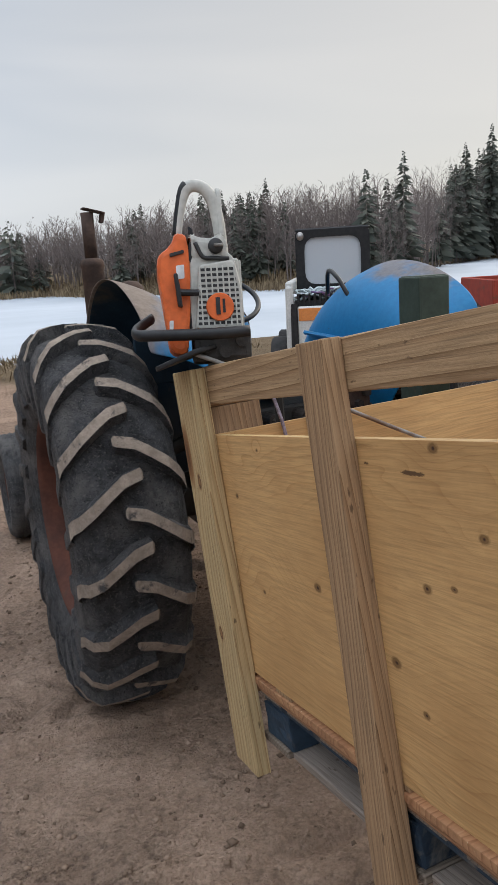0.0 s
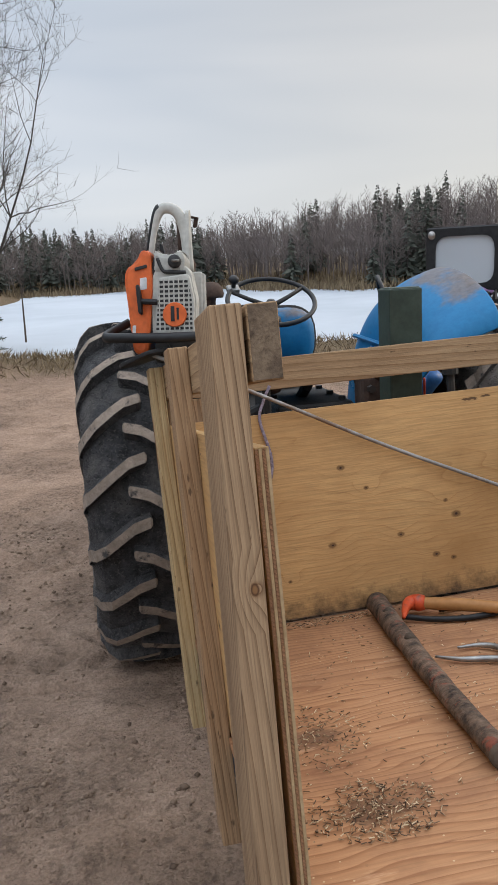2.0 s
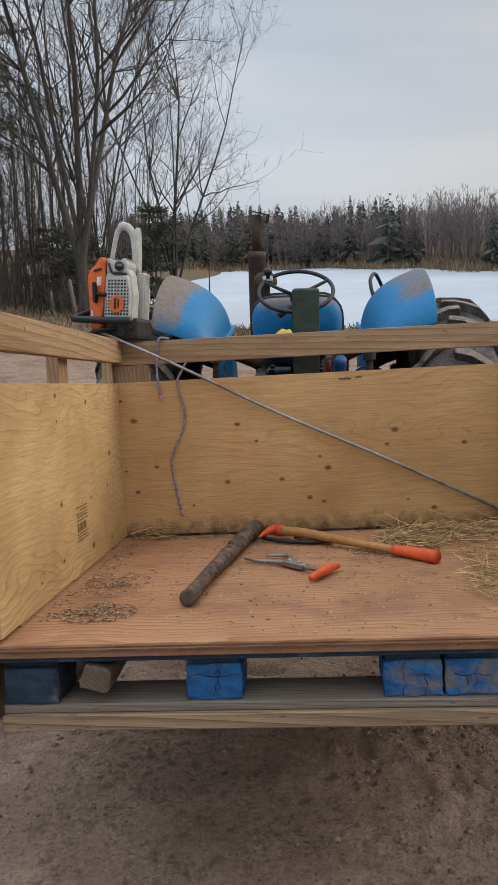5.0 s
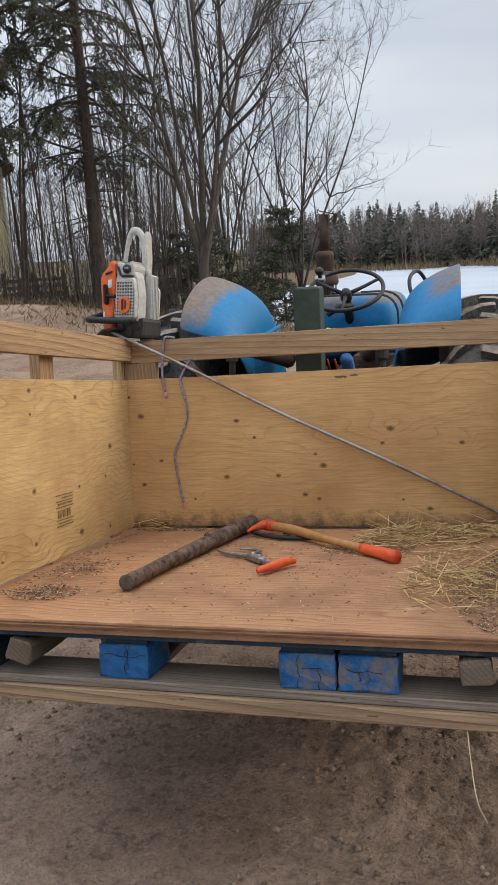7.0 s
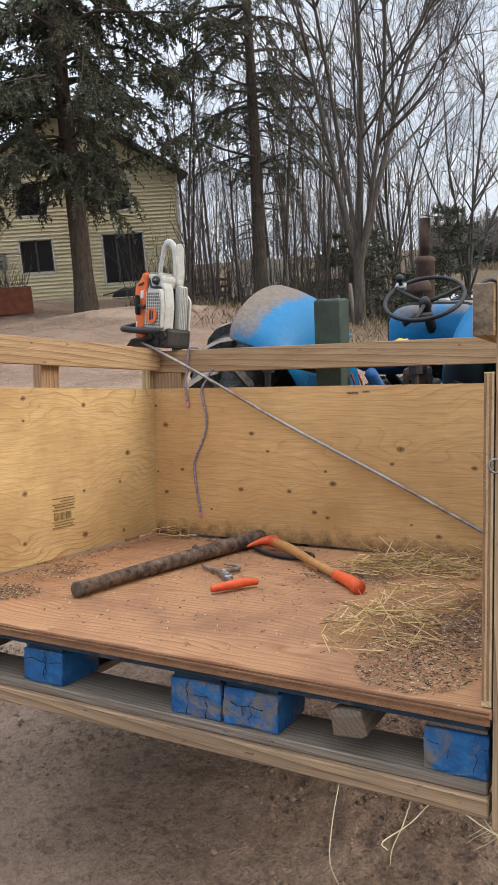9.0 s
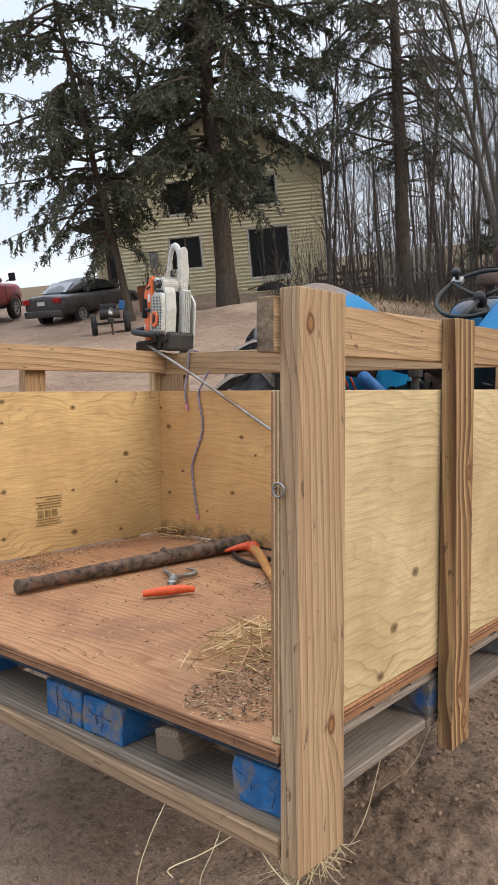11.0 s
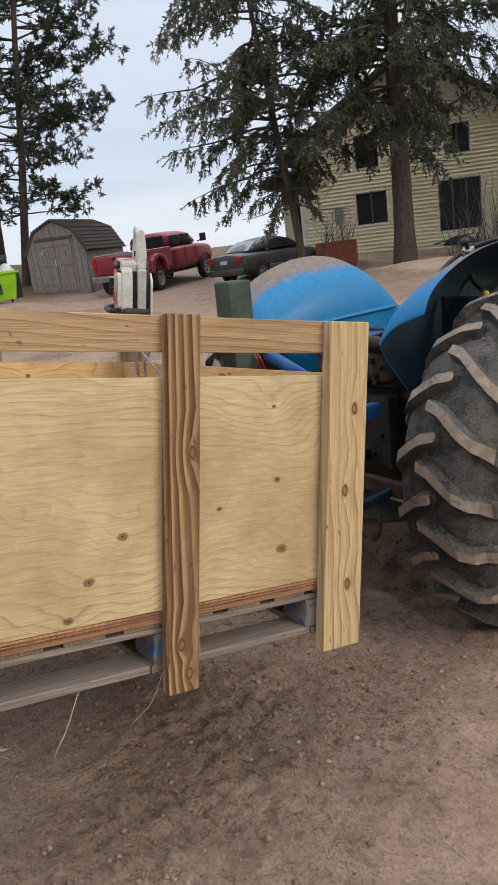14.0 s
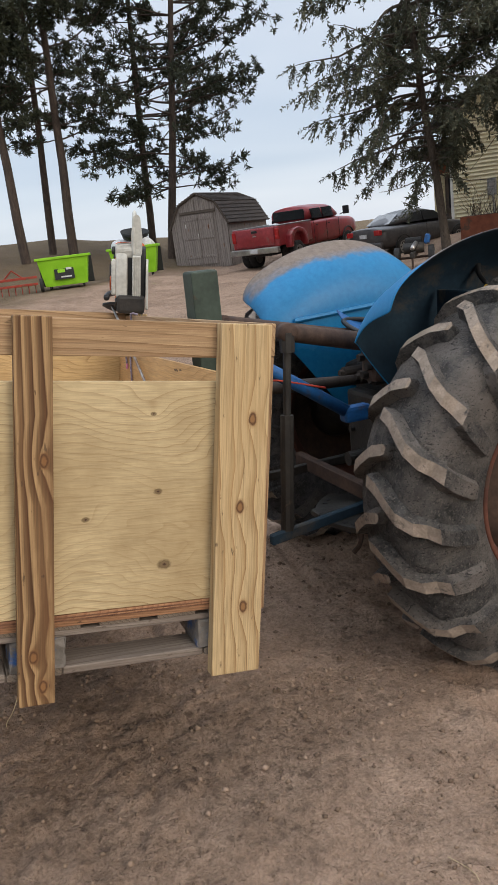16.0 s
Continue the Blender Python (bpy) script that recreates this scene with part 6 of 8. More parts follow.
def hanging_straw():
    """Pale grass stems caught under the crate's open edge."""
    rng = np.random.default_rng(9)
    k = Nodes("pale_stem", 0.7)
    m = k.done(k.ramp(k.noise(k.coords(), 20), (0.3, (0.42, 0.33, 0.19)), (0.7, (0.60, 0.50, 0.32))))
    spots = [(1.30, -1.21), (1.45, -1.212), (1.49, -1.21), (1.53, -1.212), (1.575, -1.21), (1.622, -1.15), (1.584, -0.86), (1.584, -0.62)]
    for x, y in spots:
        L = rng.uniform(0.05, 0.18)
        dx, dy = rng.normal() * 0.07, -abs(rng.normal()) * 0.06
        pts = [(x, y, -0.168 if y > -1.2 and x < 1.6 else -0.205), (x + dx * 0.4, y + dy * 0.6, -0.20 - L * 0.4), (x + dx, y + dy, -0.20 - L * 0.75), (x + dx * 1.3 + rng.normal() * 0.02, y + dy, -0.2 - L)]
        ob = part("straw_stem", tube(spline(pts, 4), [0.0012] * 12 + [0.0006], 5), m)
        ob.matrix_basis = TILT
        tagged(ob, "pale dry grass stem hanging below the crate", "straw", "straw stems under the crate")
    # fine frayed roots round the foot of the corner post
    segs = []
    for _ in range(60):
        p = np.array([1.622 + rng.uniform(-0.02, 0.025), rng.uniform(-1.23, -1.09), -0.222])
        limb(segs, p, (rng.normal() * 0.8, rng.normal() * 0.8, -0.7), rng.uniform(0.02, 0.09), 0.0012, rng, 0.4, 0.1, 3, 0.5)
    ob = new("frayed_straw", stick_mesh("frayed_straw", segs, 3))
    ob.data.materials.append(m)
    ob.matrix_basis = TILT
    tagged(ob, "fine dry straw stuck to the post foot", "straw", kind="stuff")

# ---- the yard: house, shed, vehicles, bins ----
SIDING = speckled("pale_yellow_siding", (0.70, 0.62, 0.40), (0.80, 0.73, 0.50), 1.2, 0.6, bump=0.1, fine=25, stain=(0.36, 0.30, 0.15), stain_at=0.70)
WHITE_TRIM = speckled("white_trim", (0.60, 0.59, 0.54), (0.75, 0.74, 0.69), 4, 0.6)
SHINGLE = speckled("dark_shingles", (0.030, 0.028, 0.026), (0.075, 0.068, 0.062), 6, 0.9, bump=0.5, fine=40)
GLASS = speckled("dark_window_glass", (0.010, 0.011, 0.012), (0.022, 0.024, 0.026), 1.0, 0.25, 0.0, 0.2, 0.0)
BRICK_RED = speckled("rusty_red_planter", (0.17, 0.055, 0.032), (0.28, 0.10, 0.055), 5, 0.85, stain=(0.10, 0.06, 0.045), stain_at=0.6)
SHED_WOOD = lumber("weathered_shed_planks", (0.31, 0.265, 0.235), (0.10, 0.085, 0.075), "Z", tight=18)
SHED_ROOF = speckled("brown_roofing", (0.045, 0.036, 0.032), (0.085, 0.07, 0.062), 3, 0.85, bump=0.3)
TRUCK_RED = speckled("dusty_red_paint", (0.22, 0.020, 0.026), (0.34, 0.038, 0.044), 2.5, 0.35, 0.1, 0.5, 0.02, fine=12, stain=(0.20, 0.09, 0.075), stain_at=0.60)
CAR_GREY = speckled("dusty_charcoal_paint", (0.048, 0.045, 0.047), (0.085, 0.078, 0.078), 3, 0.35, 0.3, 0.5, 0.02, fine=12, stain=(0.10, 0.085, 0.075), stain_at=0.62)
CHROME = speckled("dull_chrome", (0.30, 0.28, 0.27), (0.50, 0.48, 0.46), 6, 0.35, 0.9, 0.5)
WHEEL_GREY = speckled("grey_alloy", (0.18, 0.175, 0.17), (0.36, 0.35, 0.34), 10, 0.5, 0.6)
TAIL_RED = speckled("tail_lamp_red", (0.30, 0.015, 0.015), (0.45, 0.03, 0.03), 10, 0.25)
ROAD_RUBBER = speckled("road_tyre", (0.016, 0.016, 0.017), (0.045, 0.043, 0.041), 9, 0.85)
LIME = speckled("lime_green_plastic", (0.20, 0.46, 0.012), (0.28, 0.60, 0.025), 3, 0.5, bump=0.05, stain=(0.16, 0.30, 0.03), stain_at=0.7)
BAG_WHITE = speckled("white_plastic_bag", (0.50, 0.50, 0.50), (0.72, 0.72, 0.72), 12, 0.4, bump=0.5)
PLATE_BAR = speckled("number_plate_white", (0.5, 0.5, 0.5), (0.62, 0.62, 0.62), 10, 0.5)
BOB_WHITE = speckled("white_machine_paint", (0.52, 0.52, 0.50), (0.66, 0.66, 0.63), 4, 0.5, stain=(0.30, 0.26, 0.22), stain_at=0.66)
BOB_ORANGE = speckled("orange_machine_paint", (0.60, 0.20, 0.05), (0.72, 0.27, 0.08), 6, 0.5)
FARM_RED = speckled("faded_farm_red", (0.26, 0.030, 0.018), (0.38, 0.06, 0.035), 6, 0.7, stain=(0.12, 0.06, 0.04), stain_at=0.6)
DARK_TIMBER = lumber("dark_fence_timber", (0.12, 0.095, 0.075), (0.05, 0.038, 0.03), "X", tight=40)


def solid(outline, depth, m, bevel=0.0):
    return plate(outline, depth, m, bevel=bevel)


def build_house():
    z0 = 1.22
    house = thing("house", pose(-18.37, 19.28, -0.81, 0, 0, 40) @ Matrix.Diagonal((1.15, 1.15, 1.15, 1)), "two-storey house with pale yellow siding and dark roof", "house")
    wall = part("wall", solid([(-2.28, z0 - 0.5), (4.58, z0 - 0.5), (4.58, 5.05), (1.3, 7.05), (-2.28, 4.85)], 0.10, Matrix.Translation((0, 0.20, 0)) @ pose(0, 0, 0, 90, 0, 0)), SIDING, house)
    for x in (-2.28, 4.54):
        part("side_wall", box((x, 0.20, z0 - 0.5), (x + 0.04, 7.2, 4.9)), SIDING, house)
    windows = [(-0.50, 0.48, 2.20, 3.22, 2), (2.10, 3.38, 1.70, 3.27, 3), (-0.42, 0.30, 3.95, 4.95, 1), (2.35, 3.1, 4.0, 4.9, 2)]

    def span(z):
        """How far the gable reaches at a height."""
        left = -2.30 if z < 4.85 else -2.30 + (z - 4.85) * (3.6 / 2.2)
        right = 4.62 if z < 5.05 else 4.62 - (z - 5.05) * (3.32 / 2.0)
        return left, right

    z, step = z0, 0.118
    while z < 6.9:
        left, right = span(z + step)
        cuts = sorted((a - 0.06, b + 0.06) for a, b, lo, hi, _ in windows if lo - 0.06 < z + step * 0.5 < hi + 0.06)
        x = left
        for a, b in cuts + [(right, right)]:
            if a - x > 0.03:
                bm = bmesh.new()
                v = [bm.verts.new(q) for q in ((x, 0.035, z), (a, 0.035, z), (a, 0.088, z + step * 1.02), (x, 0.088, z + step * 1.02), (x, 0.10, z), (a, 0.10, z), (a, 0.10, z + step * 1.02), (x, 0.10, z + step * 1.02))]
                for f in ((0, 1, 2, 3), (5, 4, 7, 6), (4, 5, 1, 0), (3, 2, 6, 7), (4, 0, 3, 7), (1, 5, 6, 2)):
                    bm.faces.new([v[i] for i in f])
                part("siding_board", bm, SIDING, wall)
            x = b
        z += step
    part("corner_trim", box((4.58, 0.03, z0), (4.68, 0.13, 5.05), 0.01), WHITE_TRIM, house)
    part("corner_trim", box((-2.36, 0.03, z0), (-2.27, 0.13, 4.85), 0.01), WHITE_TRIM, house)
    part("foundation", box((2.3, 0.10, z0 - 0.6), (4.6, 0.16, z0 + 0.02)), speckled("dark_foundation", (0.05, 0.035, 0.025), (0.11, 0.08, 0.06), 5, 0.9), house)
    for a, b, lo, hi, n in windows:
        w = part("window", box((a - 0.06, 0.045, lo - 0.06), (b + 0.06, 0.10, lo), 0.006), WHITE_TRIM, house)
        part("frame", box((a - 0.06, 0.045, hi), (b + 0.06, 0.10, hi + 0.06), 0.006), WHITE_TRIM, w)
        for x in (a - 0.06, b):
            part("frame", box((x, 0.045, lo), (x + 0.06, 0.10, hi), 0.006), WHITE_TRIM, w)
        for i in range(n):
            x0, x1 = a + (b - a) * i / n, a + (b - a) * (i + 1) / n
            part("pane", box((x0 + 0.03, 0.088, lo + 0.03), (x1 - 0.03, 0.096, hi - 0.03)), GLASS, w)
            part("sash", box((x0, 0.075, lo), (x0 + 0.028, 0.099, hi)), DARK_TIMBER, w)
            part("sash", box((x1 - 0.028, 0.075, lo), (x1, 0.099, hi)), DARK_TIMBER, w)
    # roof slabs with eaves
    def slope(x0, zz0, x1, zz1, name):
        d = Vector((x1 - x0, 0, zz1 - zz0))
        n = Vector((-d.z, 0, d.x)).normalized() * 0.12
        if n.z < 0:
            n = -n
        bm = bmesh.new()
        q = [Vector((x0, -0.35, zz0)), Vector((x1, -0.35, zz1)), Vector((x1, 7.4, zz1)), Vector((x0, 7.4, zz0))]
        low = [bm.verts.new(v) for v in q]
        top = [bm.verts.new(v + n) for v in q]
        bm.faces.new(low)
        bm.faces.new(top)
        for i in range(4):
            bm.faces.new((low[i], low[(i + 1) % 4], top[(i + 1) % 4], top[i]))
        bmesh.ops.recalc_face_normals(bm, faces=bm.faces[:])
        return part(name, bm, SHINGLE, house, "dark weathered shingles")

    slope(1.3, 7.10, 4.95, 4.88, "roof")
    slope(1.3, 7.10, -2.95, 4.49, "roof")
    slope(-2.2, 4.05, -3.55, 3.73, "wing_roof")
    # set-back wing under the long slope
    part("wing_wall", box((-3.5, 2.6, z0 - 0.5), (-2.25, 2.7, 3.7)), SIDING, house)
    z = z0
    while z < 3.3:
        part("siding_board", box((-3.5, 2.55, z), (-3.12, 2.60, z + 0.10)), SIDING, wall)
        z += step
    door = part("door", box((-3.1, 2.54, z0), (-2.3, 2.60, z0 + 2.05), 0.01), DARK_TIMBER, house, "dark glazed side door")
    part("pane", box((-2.98, 2.525, z0 + 0.9), (-2.42, 2.54, z0 + 1.9)), GLASS, door)
    part("red_gable", solid([(-3.5, 3.30), (-2.3, 3.30), (-2.3, 4.0), (-3.5, 3.70)], 0.05, Matrix.Translation((0, 2.58, 0)) @ pose(0, 0, 0, 90, 0, 0)), BRICK_RED, house, "red-brown boards under the low eave")
    meter = part("meter_box", box((-1.22, -0.02, 2.35), (-0.95, 0.09, 2.85), 0.015), STEEL, house, "grey electric meter box")
    part("dial", lathe([(0.0, -0.03), (0.07, -0.03), (0.085, 0.0)], 18, "Y", m=Matrix.Translation((-1.085, -0.02, 2.68))), CHROME, meter)
    part("conduit", rod((-1.05, 0.02, 2.36), (-1.0, 0.02, 1.2), 0.035, n=10), STEEL, house, "grey electric conduit")


build_house()


def build_planter():
    p = thing("planter_box", pose(-15.9, 15.25, ground_height(-15.9, 15.25) - 0.05, 0, 0, 42), "rusty red planter box beside the house corner", "planter")
    part("box_body", box((-0.62, -0.4, 0.0), (0.62, 0.4, 0.80), 0.02, segs=2), BRICK_RED, p)
    part("soil", box((-0.57, -0.35, 0.79), (0.57, 0.35, 0.812)), LOG_END, p)
    rng = np.random.default_rng(4)
    segs = []
    for _ in range(40):
        limb(segs, (rng.uniform(-0.5, 0.5), rng.uniform(-0.3, 0.3), 0.8), (rng.normal() * 0.4, rng.normal() * 0.4, 1), rng.uniform(0.4, 1.3), 0.010, rng, 0.4, 0.1, 5, 0.7)
    part("dry_tuft", stick_mesh("dry_tuft", segs, 3), TWIGS_LATE, p, "dry leafless stems")


def build_shed():
    r = Matrix.Translation((-24.85, 9.30, ground_height(-24.85, 9.30) + 0.02)) @ Matrix.Rotation(math.atan2(0.677, 0.736), 4, "Z")
    shed = thing("garden_shed", r, "weathered grey plank shed with a brown gambrel roof", "shed")
    prof = [(-1.2, 0), (-1.2, 1.55), (-0.78, 2.25), (0, 2.62), (0.78, 2.25), (1.2, 1.55), (1.2, 0)]

    def top(x):
        a = abs(x)
        return 2.62 - a * 0.474 if a < 0.78 else 2.25 - (a - 0.78) * 1.667

    n = 11
    for i in range(n):
        x0, x1 = -1.2 + 2.4 * i / n + 0.006, -1.2 + 2.4 * (i + 1) / n - 0.006
        bm = solid([(x0, -0.1), (x1, -0.1), (x1, top(x1) - 0.02), (x0, top(x0) - 0.02)], 0.03, pose(0, 0, 0, 90, 0, 0))
        part("plank", bm, SHED_WOOD, shed)
    part("backing", solid([(x, z - 0.03) for x, z in prof], 0.02, Matrix.Translation((0, 0.03, 0)) @ pose(0, 0, 0, 90, 0, 0)), DARK_TIMBER, shed)
    for s in (-1, 1):
        part("side_wall", box((s * 1.2 - 0.02, 0.03, -0.1), (s * 1.2 + 0.02, 3.6, 1.56)), SHED_WOOD, shed)
        for (xa, za), (xb, zb), nm in (((1.28, 1.44), (0.78, 2.27), "roof_lower"), ((0.80, 2.27), (0.0, 2.65), "roof_upper")):
            d = Vector((xb - xa, zb - za))
            nrm = Vector((-d.y, d.x)).normalized()
            if nrm.y < 0:
                nrm = -nrm
            o = [(s * xa, za), (s * xb, zb), (s * (xb + nrm.x * 0.05), zb + nrm.y * 0.05), (s * (xa + nrm.x * 0.05), za + nrm.y * 0.05)]
            roof = part(nm, solid(o, 3.8, Matrix.Translation((0, 3.72, 0)) @ pose(0, 0, 0, 90, 0, 0)), SHED_ROOF, shed)
            for k in range(6):
                t = k / 6
                x, z = xa + (xb - xa) * t + nrm.x * 0.05, za + (zb - za) * t + nrm.y * 0.05
                part("course", box((s * x - 0.02, -0.1, z - 0.005), (s * x + 0.02, 3.74, z + 0.02)), SHED_ROOF, roof)
            bm = tube([(s * xa, -0.06, za), (s * xb, -0.06, zb)], 0.045, 4)
            part("gable_trim", bm, DARK_TIMBER, shed)
    for x0, x1 in ((-0.66, -0.01), (0.01, 0.66)):
        door = part("door", box((x0, -0.065, 0.05), (x1, -0.032, 1.92), 0.006), SHED_WOOD, shed, "plank door with cross battens")
        for z in (0.3, 1.0, 1.7):
            part("batten", box((x0 + 0.03, -0.085, z), (x1 - 0.03, -0.066, z + 0.09), 0.004), SHED_WOOD, door)
    part("door_header", box((-0.75, -0.09, 1.94), (0.75, -0.032, 2.04), 0.006), DARK_TIMBER, shed)
    part("handle", box((-0.04, -0.10, 1.0), (-0.015, -0.085, 1.2), 0.004), WHITE_TRIM, shed)
    part("handle", box((-0.55, -0.10, 1.45), (-0.52, -0.086, 1.58), 0.004), WHITE_TRIM, shed)


def road_wheel(parent, x, y, r, w, s, dish=0.0):
    prof = [(r * 0.62, -w * 0.45), (r * 0.78, -w * 0.5), (r * 0.93, -w * 0.48), (r, -w * 0.36), (r, w * 0.36), (r * 0.93, w * 0.48), (r * 0.78, w * 0.5), (r * 0.62, w * 0.45)]
    t = part("tyre", lathe(prof, 36, "X", m=Matrix.Translation((x, y, r)), closed=True), ROAD_RUBBER, parent, "", True)
    d = s * w
    part("rim", lathe([(0.0, d * 0.30), (r * 0.14, d * 0.32), (r * 0.2, d * (0.24 - dish)), (r * 0.5, d * (0.30 - dish)), (r * 0.58, d * 0.46), (r * 0.64, d * 0.46), (r * 0.64, -d * 0.45), (r * 0.58, -d * 0.45), (r * 0.45, 0), (0.0, 0)], 30, "X", m=Matrix.Translation((x, y, r))), WHEEL_GREY, t, "", True)
    for i in range(6):
        a = 2 * math.pi * i / 6
        c, q = math.cos(a), math.sin(a)
        part("spoke_gap", lathe([(0.0, 0.0), (r * 0.09, 0.0), (r * 0.09, d * 0.03), (0.0, d * 0.03)], 8, "X", m=Matrix.Translation((x + d * (0.29 - dish), y + r * 0.38 * c, r + r * 0.38 * q))), ROAD_RUBBER, t)


def shell(rows, mat, parent, name, label="", levels=2):
    """A smooth body through cross-sections: each row is y and half-section points (x, z), mirrored."""
    bm = bmesh.new()
    rings = []
    for y, half in rows:
        full = [(x, z) for x, z in half] + [(-x, z) for x, z in half[::-1]]
        rings.append([bm.verts.new((x, y, z)) for x, z in full])
    n = len(rings[0])
    for a, b in zip(rings, rings[1:]):
        for j in range(n):
            bm.faces.new((a[j], a[(j + 1) % n], b[(j + 1) % n], b[j]))
    bm.faces.new(rings[0])
    bm.faces.new(rings[-1])
    bmesh.ops.recalc_face_normals(bm, faces=bm.faces[:])
    ob = part(name, bm, mat, parent, label, True)
    if levels:
        m = ob.modifiers.new("round", "SUBSURF")
        m.levels = m.render_levels = levels
    return ob


def build_truck():
    t = thing("pickup_truck", pose(-21.3, 10.0, ground_height(-22.6, 12.0) - 0.02, 1.5, 0, 33.4), "dusty red crew-cab pickup truck with dual rear wheels", "truck")
    part("bed", box((-0.95, 0.06, 0.72), (0.95, 2.35, 1.38), 0.05, segs=3), TRUCK_RED, t, "", True)
    part("bed_well", box((-0.80, 0.12, 1.30), (0.80, 2.28, 1.384)), BLACK, t)
    for s in (-1, 1):
        part("bed_rail", box((s * 0.80, 0.08, 1.38), (s * 0.96, 2.33, 1.415), 0.01), CHROME, t, "pale bed rail cap")
        prof = [(0.45, 0.62), (0.50, 1.02), (0.72, 1.20), (1.05, 1.26), (1.38, 1.20), (1.62, 1.02), (1.70, 0.62), (1.52, 0.62), (1.44, 0.94), (1.28, 1.08), (1.05, 1.12), (0.84, 1.08), (0.70, 0.94), (0.63, 0.62)]
        bm = solid(prof, 0.24, Matrix.Translation((0.93 if s > 0 else -1.17, 0, 0)) @ Matrix.Rotation(radians(90), 4, "Z") @ Matrix.Rotation(radians(90), 4, "X"), 0.04)
        part("rear_fender", bm, TRUCK_RED, t, "flared dual-wheel fender", True)
        part("tail_lamp", box((s * 0.80, 0.02, 0.95), (s * 0.955, 0.10, 1.30), 0.015), TAIL_RED, t)
        part("mirror", box((s * 1.08, 4.62, 1.42), (s * 1.32, 4.72, 1.72), 0.03, segs=2), BLACK, t, "black tow mirror")
        part("mirror_arm", rod((s * 0.94, 4.66, 1.42), (s * 1.15, 4.66, 1.5), 0.02, n=6), BLACK, t)
    part("tailgate", box((-0.78, 0.01, 0.78), (0.78, 0.08, 1.36), 0.02, segs=2), TRUCK_RED, t, "", True)
    part("tailgate_handle", box((-0.12, -0.01, 1.22), (0.12, 0.015, 1.30), 0.01), BLACK, t)
    part("badge", box((-0.07, -0.005, 1.10), (0.07, 0.012, 1.14), 0.004), CHROME, t, "small plain badge")
    part("rear_bumper", box((-0.97, -0.16, 0.52), (0.97, 0.04, 0.72), 0.03, segs=2), CHROME, t, "dull chrome step bumper")
    part("number_plate", box((-0.16, -0.175, 0.56), (0.16, -0.158, 0.69)), PLATE_BAR, t)
    part("frame_rail", box((-0.55, 0.1, 0.42), (0.55, 5.4, 0.60), 0.02), BLACK, t)
    body = [(2.40, [(0.0, 0.52), (0.93, 0.52), (0.97, 0.85), (0.95, 1.30), (0.90, 1.36), (0.0, 1.36)]), (2.46, [(0.0, 0.50), (0.95, 0.50), (0.99, 0.85), (0.97, 1.32), (0.90, 1.40), (0.0, 1.40)]),
            (4.6, [(0.0, 0.50), (0.95, 0.50), (0.99, 0.85), (0.97, 1.32), (0.90, 1.40), (0.0, 1.40)]), (5.9, [(0.0, 0.55), (0.95, 0.55), (0.99, 0.85), (0.96, 1.20), (0.85, 1.32), (0.0, 1.36)]), (6.05, [(0.0, 0.6), (0.90, 0.6), (0.95, 0.85), (0.92, 1.12), (0.80, 1.22), (0.0, 1.26)])]
    shell(body, TRUCK_RED, t, "cab_body", "", 1)
    cab = [(2.42, [(0.0, 1.36), (0.88, 1.36), (0.80, 1.72), (0.70, 1.86), (0.0, 1.90)]), (2.55, [(0.0, 1.36), (0.90, 1.36), (0.80, 1.78), (0.70, 1.91), (0.0, 1.95)]), (4.0, [(0.0, 1.36), (0.90, 1.36), (0.80, 1.78), (0.70, 1.92), (0.0, 1.96)]), (4.45, [(0.0, 1.36), (0.90, 1.36), (0.80, 1.72), (0.68, 1.84), (0.0, 1.88)]), (5.0, [(0.0, 1.34), (0.86, 1.34), (0.80, 1.37), (0.68, 1.39), (0.0, 1.40)])]
    shell(cab, TRUCK_RED, t, "cab_roof", "", 1)
    part("rear_glass", box((-0.66, 2.405, 1.46), (0.66, 2.425, 1.80), 0.01), GLASS, t)
    for s in (-1, 1):
        for y0, y1 in ((2.62, 3.36), (3.46, 4.25)):
            m = Matrix.Translation((s * 0.872, 0, 1.42)) @ Matrix.Rotation(radians(-14 * s), 4, "Y")
            part("side_glass", box((-0.012, y0, 0.0), (0.012, y1, 0.37), 0.004, m=m), GLASS, t)
        for y in (2.46, 3.42, 4.4):
            part("door_seam", box((s * 0.985, y, 0.58), (s * 0.996, y + 0.012, 1.34)), BLACK, t)
        for y in (2.6, 3.55):
            part("door_handle", box((s * 0.985, y, 1.18), (s * 1.01, y + 0.14, 1.21), 0.004), BLACK, t)
        road_wheel(t, s * 0.98, 1.08, 0.40, 0.27, s, 0.16)
        road_wheel(t, s * 0.70, 1.08, 0.40, 0.25, s, 0.16)
        road_wheel(t, s * 0.86, 5.15, 0.40, 0.27, s, -0.05)
        arch = [(0.50 * math.cos(a) + 5.15, 0.44 + 0.50 * math.sin(a)) for a in (math.pi * i / 10 for i in range(11))]
        part("wheel_arch", tube([(s * 0.985, y, z) for y, z in arch], 0.03, 6), BLACK, t)


